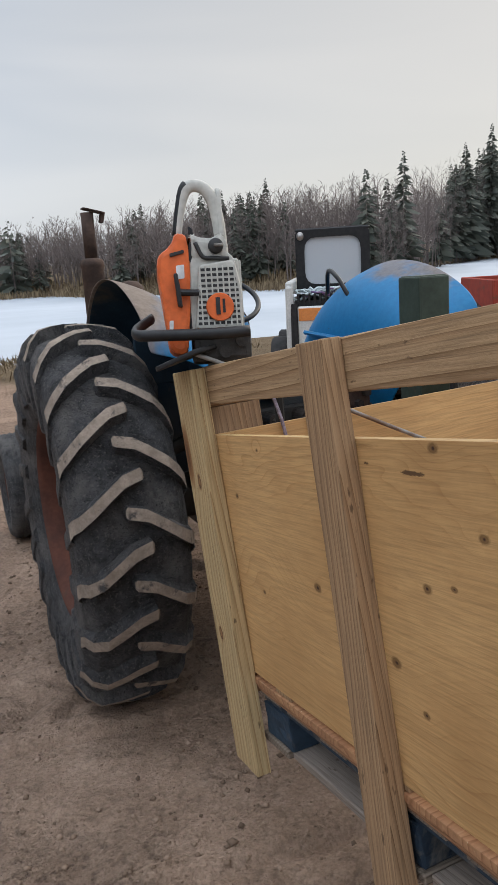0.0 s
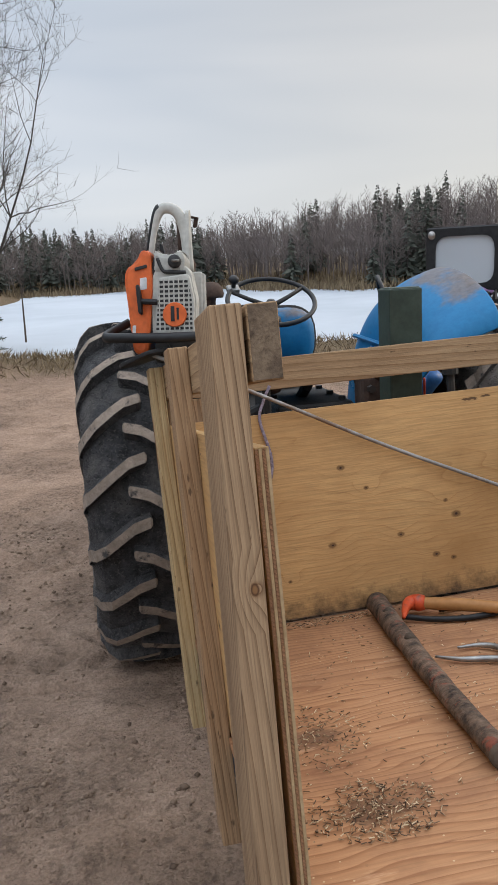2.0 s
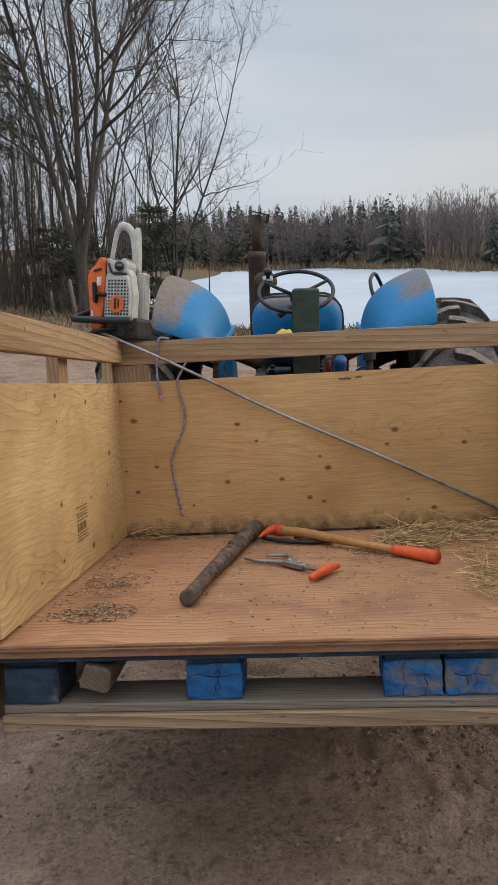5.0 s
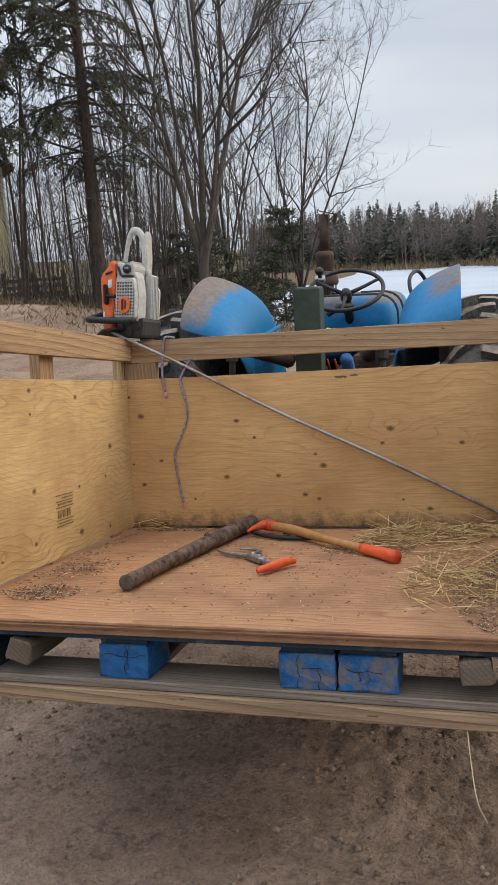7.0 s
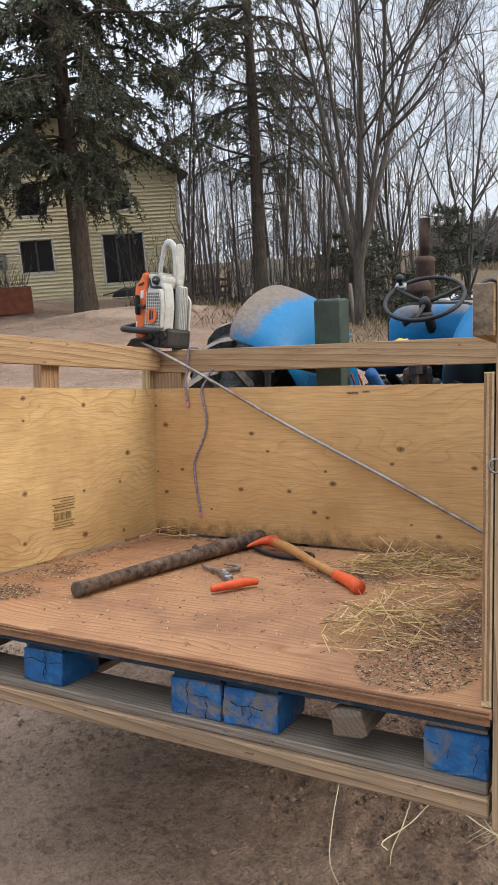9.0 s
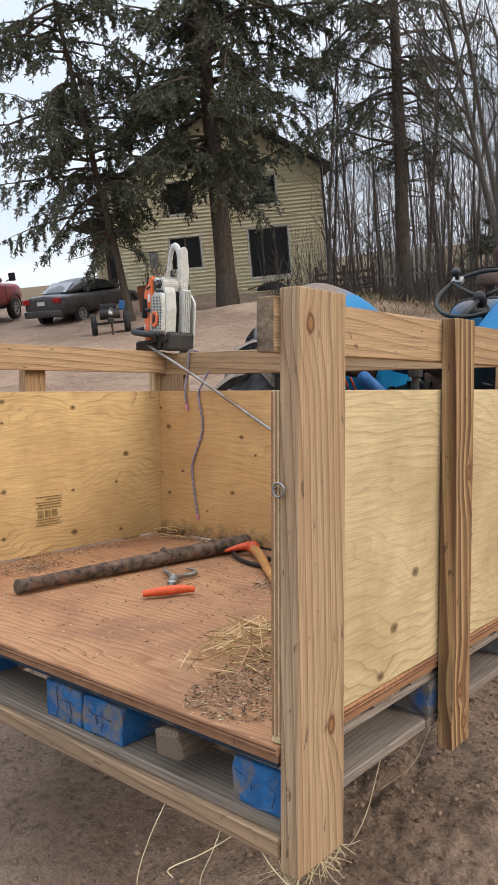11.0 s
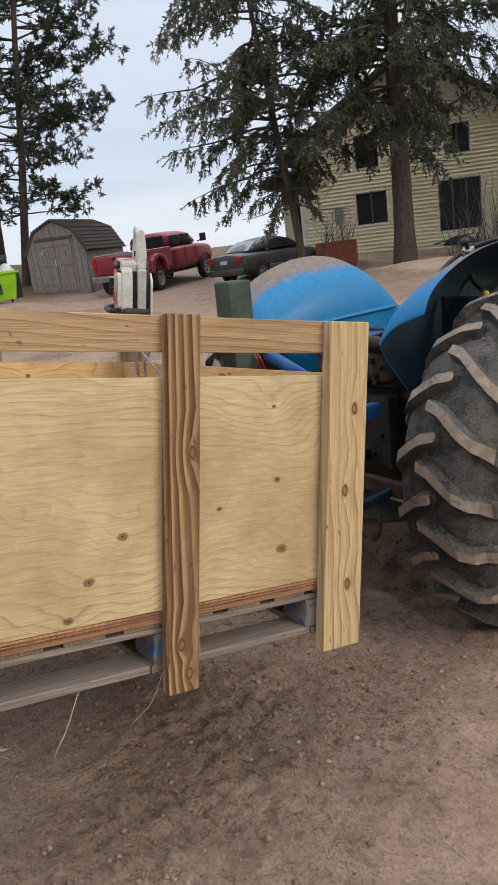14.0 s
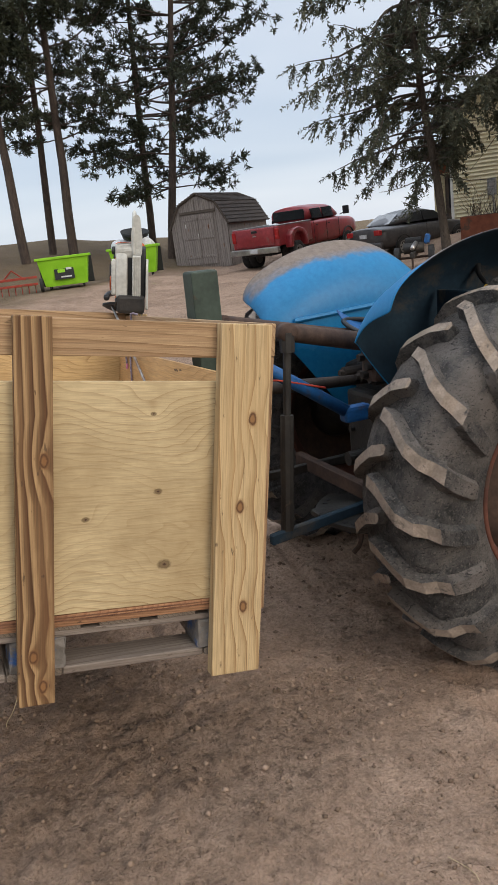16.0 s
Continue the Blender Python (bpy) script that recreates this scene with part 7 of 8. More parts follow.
def build_car():
    c = thing("sedan_car", pose(-18.75, 12.75, ground_height(-18.8, 13.2) - 0.08, 2.0, 0, 11.5), "dusty charcoal four-door sedan parked by the house", "car")
    low = [(0.0, [(0.0, 0.42), (0.70, 0.42), (0.76, 0.62), (0.74, 0.86), (0.64, 0.98), (0.0, 1.0)]), (0.12, [(0.0, 0.30), (0.80, 0.30), (0.86, 0.60), (0.84, 0.90), (0.72, 1.02), (0.0, 1.04)]), (1.0, [(0.0, 0.25), (0.85, 0.25), (0.89, 0.60), (0.87, 0.90), (0.76, 1.0), (0.0, 1.02)]), (3.0, [(0.0, 0.25), (0.85, 0.25), (0.89, 0.58), (0.87, 0.86), (0.76, 0.94), (0.0, 0.97)]),
           (4.1, [(0.0, 0.28), (0.82, 0.28), (0.86, 0.52), (0.82, 0.72), (0.68, 0.80), (0.0, 0.84)]), (4.45, [(0.0, 0.34), (0.68, 0.34), (0.72, 0.50), (0.66, 0.62), (0.52, 0.68), (0.0, 0.70)])]
    shell(low, CAR_GREY, c, "lower_body", "", 2)
    top = [(0.55, [(0.0, 0.98), (0.66, 0.98), (0.62, 1.01), (0.55, 1.03), (0.0, 1.04)]), (1.25, [(0.0, 0.95), (0.76, 0.95), (0.64, 1.26), (0.52, 1.36), (0.0, 1.39)]), (1.9, [(0.0, 0.95), (0.78, 0.95), (0.65, 1.32), (0.53, 1.42), (0.0, 1.45)]), (2.6, [(0.0, 0.95), (0.78, 0.95), (0.65, 1.28), (0.53, 1.38), (0.0, 1.41)]), (3.5, [(0.0, 0.88), (0.72, 0.88), (0.64, 0.92), (0.54, 0.94), (0.0, 0.95)])]
    shell(top, CAR_GREY, c, "cabin", "", 2)
    bm = solid([(-0.54, 0.0), (0.54, 0.0), (0.46, 0.62), (-0.46, 0.62)], 0.012, Matrix.Translation((0, 0.66, 1.055)) @ Matrix.Rotation(radians(28), 4, "X"))
    # pale glass colour stands in for the sky reflected in it
    part("rear_window", bm, speckled("painted_sky_glass", (0.10, 0.11, 0.12), (0.16, 0.17, 0.18), 2, 0.08, 0.0, 0.8, 0.0), c)
    for s in (-1, 1):
        for o in ([(1.22, 1.02), (1.98, 1.02), (1.98, 1.33), (1.62, 1.30)], [(2.04, 1.02), (3.0, 1.00), (2.62, 1.27), (2.04, 1.33)]):
            bm = solid([(y, z) for y, z in o], 0.012, Matrix.Identity(4))
            for v in bm.verts:
                y, z, d = v.co
                v.co = Vector((s * (0.765 - (z - 1.0) * 0.36 + d), y, z))
            part("side_glass", bm, GLASS, c)
        part("tail_lamp", box((s * 0.50, -0.01, 0.78), (s * 0.80, 0.10, 0.94), 0.02), TAIL_RED, c)
        part("mirror", box((s * 0.90, 2.86, 0.98), (s * 1.04, 2.96, 1.08), 0.02), CAR_GREY, c)
        part("door_seam", box((s * 0.892, 2.02, 0.35), (s * 0.898, 2.03, 1.0)), BLACK, c)
        road_wheel(c, s * 0.78, 0.95, 0.31, 0.20, s)
        road_wheel(c, s * 0.78, 3.6, 0.31, 0.20, s)
        for y0 in (0.95, 3.6):
            arch = [(0.355 * math.cos(a) + y0, 0.32 + 0.355 * math.sin(a)) for a in (math.pi * i / 10 for i in range(11))]
            part("wheel_arch", tube([(s * 0.868, y, z) for y, z in arch], 0.022, 6), BLACK, c)
    part("number_plate", box((-0.16, -0.012, 0.72), (0.16, 0.01, 0.84)), PLATE_BAR, c)
    part("rear_bumper", box((-0.80, -0.03, 0.34), (0.80, 0.12, 0.56), 0.05, segs=2), CAR_GREY, c, "", True)


def build_bin(at, turn, label, load):
    b = thing("waste_bin", pose(*at, 0, 0, turn), label, "bin", "lime green bins")
    bm = bmesh.new()
    lo = [bm.verts.new((x * 0.62, y * 0.40, 0.10)) for x, y in ((-1, -1), (1, -1), (1, 1), (-1, 1))]
    hi = [bm.verts.new((x * 0.76, y * 0.52, 0.92)) for x, y in ((-1, -1), (1, -1), (1, 1), (-1, 1))]
    ih = [bm.verts.new((x * 0.72, y * 0.48, 0.92)) for x, y in ((-1, -1), (1, -1), (1, 1), (-1, 1))]
    il = [bm.verts.new((x * 0.58, y * 0.36, 0.2)) for x, y in ((-1, -1), (1, -1), (1, 1), (-1, 1))]
    bm.faces.new(lo[::-1])
    bm.faces.new(il)
    for a, c in ((lo, hi), (hi, ih), (ih, il)):
        for i in range(4):
            bm.faces.new((a[i], a[(i + 1) % 4], c[(i + 1) % 4], c[i]))
    bmesh.ops.recalc_face_normals(bm, faces=bm.faces[:])
    tub = part("tub", bm, LIME, b, "lime green tapered tub")
    rim = bmesh.new()
    for lo_, hi_ in (((-0.82, -0.56, 0.88), (0.82, -0.50, 0.96)), ((-0.82, 0.50, 0.88), (0.82, 0.56, 0.96)), ((-0.82, -0.5, 0.88), (-0.75, 0.5, 0.96)), ((0.75, -0.5, 0.88), (0.82, 0.5, 0.96))):
        box(lo_, hi_, 0.012, rim)
    part("rim", rim, LIME, tub)
    m = Matrix.Translation((0, -0.474, 0.50)) @ Matrix.Rotation(radians(-8.3), 4, "X")
    sign = part("sign", box((-0.30, -0.012, -0.22), (0.28, 0.006, 0.24), m=m), BLACK, tub, "black printed panel")
    for x0, x1, z0, z1, mm in ((-0.20, 0.02, -0.02, 0.08, LIME), (-0.14, -0.04, 0.09, 0.18, LIME), (0.06, 0.22, 0.05, 0.16, PLATE_BAR), (-0.12, 0.2, -0.17, -0.13, PLATE_BAR)):
        part("print_bar", box((x0, -0.018, z0), (x1, -0.0125, z1), m=m), mm, sign)
    for x in (-0.5, 0.5):
        for y in (-0.3, 0.3):
            part("caster", lathe([(0.0, -0.02), (0.05, -0.02), (0.05, 0.02), (0.0, 0.02)], 14, "X", m=Matrix.Translation((x, y, 0.05))), BLACK, b)
    part("lid", box((-0.82, 0.56, 0.15), (0.82, 0.60, 0.95), 0.015, m=Matrix.Rotation(radians(-6), 4, "X")), BLACK, b, "black lid folded back")
    if load:
        rng = random.Random(6)
        for i in range(5):
            bm = bmesh.new()
            bmesh.ops.create_icosphere(bm, subdivisions=3, radius=0.27, matrix=Matrix.Translation((-0.45 + i * 0.22, rng.uniform(-0.15, 0.15), 0.95)))
            for v in bm.verts:
                v.co += v.normal * noise.noise(v.co * 6) * 0.06
            part("bag", bm, BAG_WHITE, b, "full white refuse bag", True)
        part("pan", lathe([(0.0, 0.0), (0.36, 0.0), (0.44, 0.20), (0.46, 0.20), (0.38, -0.02), (0.0, -0.02)], 26, m=pose(0.1, 0.0, 1.22, 14, 6, 0)), BLACK, b, "black round tub on top", True)


def build_splitter():
    p = (-13.0, 10.7)
    c = thing("log_splitter", pose(*p, ground_height(*p), 0, 0, 52), "two-wheeled log splitter with a small engine", "log splitter")
    for s in (-1, 1):
        road_wheel(c, s * 0.42, 0.0, 0.27, 0.15, s)
    part("axle", rod((-0.4, 0, 0.27), (0.4, 0, 0.27), 0.03, n=8), RUST, c)
    part("beam", box((-0.06, -0.9, 0.30), (0.06, 0.6, 0.42), 0.01), GREASE, c)
    part("engine", box((-0.22, 0.05, 0.42), (0.20, 0.45, 0.75), 0.05, segs=2), BLACK, c)
    part("tank", rod((-0.25, -0.05, 0.50), (0.25, -0.05, 0.50), 0.13, n=16), GREASE, c, "", True)
    part("cylinder", rod((0.0, -0.7, 0.52), (0.05, -0.1, 0.62), 0.055, n=12), CHROME, c, "", True)
    part("cover", box((0.12, -0.1, 0.62), (0.26, 0.1, 0.86), 0.03, m=Matrix.Rotation(0.2, 4, "Y")), LINK_BLUE, c, "pale blue cover")
    part("stand", rod((0, -0.85, 0.32), (0, -0.88, 0.02), 0.025, n=8), RUST, c)


def build_implement():
    p = (-20.6, 1.75)
    c = thing("harrow", pose(*p, ground_height(*p), 0, 0, 80), "small faded red farm implement on the bank", "implement")
    for z in (0.22, 0.42):
        part("bar", box((-0.7, -0.04, z), (0.7, 0.04, z + 0.07), 0.01), FARM_RED, c)
    for i in range(7):
        x = -0.6 + 0.2 * i
        part("tine", tube(spline([(x, 0.0, 0.25), (x, 0.12, 0.16), (x, 0.05, 0.0)], 4), 0.014, 6), FARM_RED, c, "", True)
    for x in (-0.3, 0.3):
        part("brace", rod((x, 0, 0.45), (0, -0.1, 0.72), 0.022, n=8), FARM_RED, c)
    road_wheel(c, 0.8, 0.0, 0.20, 0.1, 1)


def build_loader():
    """The white and orange skid loader beyond the tractor, its cab screen and a heap of rope."""
    c = thing("skid_loader", pose(3.72, 6.05, -0.17, 0, 0, -32) @ Matrix.Diagonal((0.87, 0.87, 1.0, 1)), "white and orange skid loader with rope piled on its tail", "loader")
    part("body", box((-0.62, 0.0, 0.30), (0.62, 1.6, 1.12), 0.05, segs=2), BOB_WHITE, c, "", True)
    part("tailgate", box((-0.46, -0.06, 0.35), (0.46, 0.0, 1.12), 0.02), BOB_WHITE, c)
    part("stripe", box((-0.44, -0.07, 0.96), (0.46, -0.061, 1.10), 0.003), BOB_ORANGE, c, "orange decal stripe")
    for x0, x1 in ((-0.18, -0.10), (-0.07, 0.03), (0.06, 0.16), (0.2, 0.3)):
        part("decal_block", box((x0, -0.076, 0.985), (x1, -0.0705, 1.065)), WHITE_LABEL, c)
    for i in range(6):
        part("vent_slot", box((-0.30, -0.069, 0.50 + i * 0.07), (0.30, -0.061, 0.535 + i * 0.07)), BLACK, c)
    for i in range(13):
        part("grille_bar", box((-0.46 + i * 0.072, 0.0, 1.12), (-0.43 + i * 0.072, 0.5, 1.26), 0.006), BLACK, c)
    part("grille_base", box((-0.5, 0.02, 1.11), (0.5, 0.55, 1.18)), BLACK, c)
    for s in (-1, 1):
        part("lift_arm", box((s * 0.56 - 0.05, -0.05, 0.5), (s * 0.56 + 0.05, 0.10, 1.35), 0.02), BOB_WHITE, c)
        part("arm_top", box((s * 0.56 - 0.05, 0.0, 1.28), (s * 0.56 + 0.05, 1.7, 1.40), 0.02), BOB_WHITE, c)
        part("cylinder", rod((s * 0.50, -0.06, 0.55), (s * 0.50, -0.02, 1.15), 0.05, n=12), BLACK, c)
        road_wheel(c, s * 0.72, 0.3, 0.38, 0.26, s)
        road_wheel(c, s * 0.72, 1.25, 0.38, 0.26, s)
    cab = round_outline([(-0.50, 1.22), (0.50, 1.22), (0.50, 1.96), (-0.50, 1.96)], 0.06)
    hole = round_outline([(-0.38, 1.34), (0.38, 1.34), (0.38, 1.88), (-0.38, 1.88)], 0.16)
    bm = bmesh.new()
    a = [bm.verts.new((x, 0.55, z)) for x, z in cab]
    b = [bm.verts.new((x, 0.55, z)) for x, z in hole]
    for i in range(len(a)):
        bm.faces.new((a[i], a[(i + 1) % len(a)], b[(i + 1) % len(b)], b[i]))
    r = bmesh.ops.extrude_face_region(bm, geom=bm.faces[:])
    bmesh.ops.translate(bm, verts=[g for g in r["geom"] if isinstance(g, bmesh.types.BMVert)], vec=(0, 0.06, 0))
    bmesh.ops.recalc_face_normals(bm, faces=bm.faces[:])
    part("cab_frame", bm, BLACK, c, "black cab frame")
    k = Nodes("hazy_window", 0.25)
    k.b.inputs["Alpha"].default_value = 0.55
    pane = part("cab_window", plate(hole, 0.008, Matrix.Translation((0, 0.59, 0)) @ pose(0, 0, 0, 90, 0, 0)), k.done((0.62, 0.66, 0.70)), c, "hazy pale plastic window")
    part("lamp", lathe([(0.0, -0.02), (0.04, -0.018), (0.05, 0.0), (0.05, 0.03)], 18, "Y", m=Matrix.Translation((-0.43, 0.54, 1.90))), CHROME, c, "round work lamp", True)
    for y in (1.5,):
        for s in (-1, 1):
            part("cab_post", box((s * 0.47 - 0.03, y, 1.1), (s * 0.47 + 0.03, y + 0.06, 1.96), 0.01), BLACK, c)
    part("cab_roof", box((-0.50, 0.55, 1.945), (0.50, 1.58, 1.985), 0.015), BLACK, c)
    rope = thing("rope_pile", pose(3.82, 6.24, 0.98, 0, 0, -32), "tangled pale blue and grey rope heaped on the loader", "rope")
    rng = np.random.default_rng(2)
    pale = speckled("pale_blue_rope", (0.40, 0.48, 0.50), (0.60, 0.66, 0.66), 60, 0.8)
    dark = speckled("blue_red_rope", (0.08, 0.10, 0.25), (0.30, 0.12, 0.18), 60, 0.8)
    for i in range(12):
        pts = [(rng.normal() * 0.16 + (0.15 if i > 9 else -0.1), rng.normal() * 0.08, 0.03 + 0.14 * rng.uniform() ** 1.3) for _ in range(9)]
        part("strand", tube(spline(pts, 5), 0.012, 6), dark if i > 8 else pale, rope, "", True)


def build_trailer():
    c = thing("red_trailer", pose(9.6, 8.4, -0.25, 0, 0, -20), "low red steel trailer standing by the lake", "trailer")
    for lo_, hi_ in (((-1.2, 0.0, 0.6), (1.6, 0.06, 1.15)), ((-1.2, 1.6, 0.6), (1.6, 1.66, 1.15)), ((-1.2, 0.06, 0.6), (-1.14, 1.6, 1.15)), ((1.54, 0.06, 0.6), (1.6, 1.6, 1.15))):
        part("side_board", box(lo_, hi_, 0.012), FARM_RED, c)
    part("bed", box((-1.14, 0.06, 0.6), (1.54, 1.6, 0.66)), GREASE, c)
    for s in (-1, 1):
        road_wheel(c, 0.2, 0.83 + s * 0.7, 0.33, 0.2, s)
    part("axle", rod((0.2, 0.1, 0.33), (0.2, 1.5, 0.33), 0.04, n=8), GREASE, c)


def build_clutter():
    """The timber deck and white pickets beside the house, the dark barrow before its window, a fence post, a pale stone."""
    d = thing("timber_deck", pose(-13.2, 21.9, ground_height(-13.2, 21.9), 0, 0, 36), "low dark timber deck rail beside the house", "deck")
    for z in (0.18, 0.42, 0.66):
        part("rail_board", box((-0.9, -0.02, z), (1.2, 0.02, z + 0.11), 0.005), DARK_TIMBER, d)
    for x in (-0.9, 0.1, 1.15):
        part("deck_post", box((x - 0.06, -0.08, -0.1), (x + 0.06, 0.04, 1.0), 0.008), DARK_TIMBER, d)
    part("deck_board", box((-0.9, 0.0, 0.10), (1.2, 1.6, 0.16), 0.005), DARK_TIMBER, d)
    f = thing("picket_fence", pose(-11.6, 21.8, ground_height(-11.6, 21.8), 0, 0, 30), "white picket fence behind the deck", "fence")
    for i in range(12):
        part("picket", box((i * 0.17, 0, 0.3), (i * 0.17 + 0.08, 0.02, 1.5 + 0.05 * (i % 3)), 0.004), WHITE_TRIM, f)
    part("rail_board", box((-0.1, 0.02, 0.6), (2.0, 0.05, 0.68)), WHITE_TRIM, f)
    b = thing("wheelbarrow", pose(-15.45, 20.6, 0.66, 0, 0, 40), "dark upturned wheelbarrow below the house window", "barrow")
    bm = bmesh.new()
    bmesh.ops.create_uvsphere(bm, u_segments=20, v_segments=10, radius=0.5, matrix=Matrix.Diagonal((1.15, 0.6, 0.62, 1)))
    bmesh.ops.delete(bm, geom=[v for v in bm.verts if v.co.z < -0.02], context="VERTS")
    part("tray", bm, BLACK, b, "", True)
    for y in (-0.2, 0.2):
        part("shaft", rod((-0.9, y, 0.1), (0.5, y, 0.34), 0.02, n=8), DARK_TIMBER, b)
    road_wheel(b, 0.62, 0.0, 0.17, 0.08, 1)
    for i, (x, y, h) in enumerate(((-5.35, 17.0, 1.1), (-7.1, 20.5, 1.0))):
        p = thing("fence_post", pose(x, y, ground_height(x, y) - 0.1, 3, -4, 20 * i), "grey weathered wooden fence post", "post")
        part("stake", lathe([(0.06, 0.0), (0.055, h * 0.5), (0.05, h), (0.03, h + 0.04), (0.0, h + 0.045)], 10), GREY_WOOD_Y, p, "", True)
    s = thing("reed_stake", pose(-2.9, 25.5, -0.9), "thin bare stake standing at the lake edge", "stake")
    part("stick", rod((0, 0, 0), (0.05, 0, 1.9), 0.035, 0.02, 6), TWIGS_LATE, s)


TWIGS_LATE = speckled("dry_stems", (0.06, 0.045, 0.034), (0.15, 0.115, 0.085), 3, 0.9)
build_planter()
build_shed()
build_truck()
build_car()
build_bin((-20.75, 3.35, ground_height(-20.75, 3.35)), 77, "lime green waste bin with a black printed panel", False)
build_bin((-21.2, 5.7, ground_height(-21.2, 5.7)), 70, "lime green waste bin heaped with white bags", True)
build_splitter()
build_implement()
build_loader()
build_trailer()
build_clutter()

# ---- trees and woods ----


def bark(name, dark, light, scale=9.0):
    k = Nodes(name, 0.9, 0.0, 0.15)
    v = k.own(k.coords((1, 1, 0.3)))
    n = k.noise(v, scale, 6, 0.7, 0.6)
    f = k.noise(v, scale * 6, 4, 0.7)
    c = k.mix(0.5, k.ramp(n, (0.3, dark), (0.7, light)), k.ramp(f, (0.3, 0.4), (0.65, 1.0)), "MULTIPLY")
    k.bump(k.math("ADD", n, f), 0.7, 0.03)
    return k.done(c)


def foliage(name, *tones):
    k = Nodes(name, 0.65, 0.0, 0.25)
    g = k.t.nodes.new("ShaderNodeNewGeometry")
    step = 1.0 / max(1, len(tones) - 1)
    big = k.noise(k.coords(), 0.9, 3)
    f = k.math("MULTIPLY_ADD", big, 0.5, k.math("MULTIPLY", g.outputs["Random Per Island"], 0.55))
    return k.done(k.ramp(f, *[(0.1 + 0.8 * i * step, t) for i, t in enumerate(tones)]))


BARK_GREY = bark("grey_bark", (0.052, 0.045, 0.039), (0.14, 0.124, 0.107))
BARK_BROWN = bark("spruce_bark", (0.05, 0.040, 0.032), (0.145, 0.118, 0.094), 12)
BARK_RED = bark("pine_bark", (0.045, 0.035, 0.030), (0.12, 0.09, 0.072), 7)
TWIGS = bark("twigs", (0.062, 0.052, 0.046), (0.165, 0.140, 0.122), 3)
TWIGS_DARK = bark("dark_twigs", (0.058, 0.048, 0.042), (0.135, 0.113, 0.097), 3)
# far twigs: distance haze painted in as a paler tone
TWIGS_HAZED = bark("hazed_twigs", (0.150, 0.122, 0.112), (0.235, 0.195, 0.178), 0.4)
NEEDLES = foliage("spruce_needles", (0.032, 0.038, 0.026), (0.066, 0.073, 0.047), (0.13, 0.126, 0.076))
NEEDLES_PINE = foliage("pine_needles", (0.017, 0.022, 0.015), (0.034, 0.041, 0.024), (0.068, 0.072, 0.038))
# far conifers likewise lightened, the haze is in their colour
NEEDLES_HAZED = foliage("hazed_needles", (0.052, 0.060, 0.050), (0.080, 0.088, 0.070), (0.115, 0.118, 0.090))


def bare_crown(seed, height, spread, trunk_r, stems=4, fork=0.16, twig=3):
    """Limbs and twigs of a leafless tree that forks low into rising stems."""
    rng = np.random.default_rng(seed)
    big, fine = [], []
    base = limb(big, (0, 0, -0.15), (0.02, 0.02, 1), height * fork, trunk_r, rng, 0.06, 0, 4, 0.15)

    def grow(p, d, length, r, level):
        pts = limb(big if r > 0.02 else fine, p, d, length, r, rng, 0.30 if level else 0.16, 0.35, 7 if level < 2 else 4, 0.8)
        if level >= twig:
            return
        kids = {0: 12, 1: 9, 2: 5}.get(level, 5)
        for _ in range(kids):
            q, dd, rr = pts[rng.integers(1 if level else 1, len(pts))]
            side = rng.normal(size=3)
            side -= dd * (side @ dd)
            side /= np.linalg.norm(side)
            nd = dd * rng.uniform(0.45, 1.0) + side * rng.uniform(0.5, 1.15)
            nd[2] += 0.22
            nd /= np.linalg.norm(nd)
            grow(q, nd, length * rng.uniform(0.28, 0.52), max(0.0045, min(rr * 0.7, r * 0.45)), level + 1)

    q, d, r = base[-1]
    for i in range(stems):
        a = 2 * math.pi * (i + rng.uniform(-0.3, 0.3)) / stems
        lean = rng.uniform(0.12, spread)
        nd = np.array([math.cos(a) * lean, math.sin(a) * lean, 1.0])
        start = base[rng.integers(len(base) - 2, len(base))][0]
        grow(start, nd / np.linalg.norm(nd), height * rng.uniform(0.65, 0.88), trunk_r * rng.uniform(0.36, 0.6), 0)
    return big, fine


def bare_tree(name, at, label, seed, height, spread, trunk_r, stems, twig=3):
    big, fine = bare_crown(seed, height, spread, trunk_r, stems, twig=twig)
    root = thing(name, pose(*at, 0, 0, 0), label, "tree")
    part("trunk", stick_mesh("trunk", big, 7), BARK_GREY, root)
    part("crown", stick_mesh("crown", fine, 3), TWIGS_DARK, root, "fine leafless twigs")
    return root


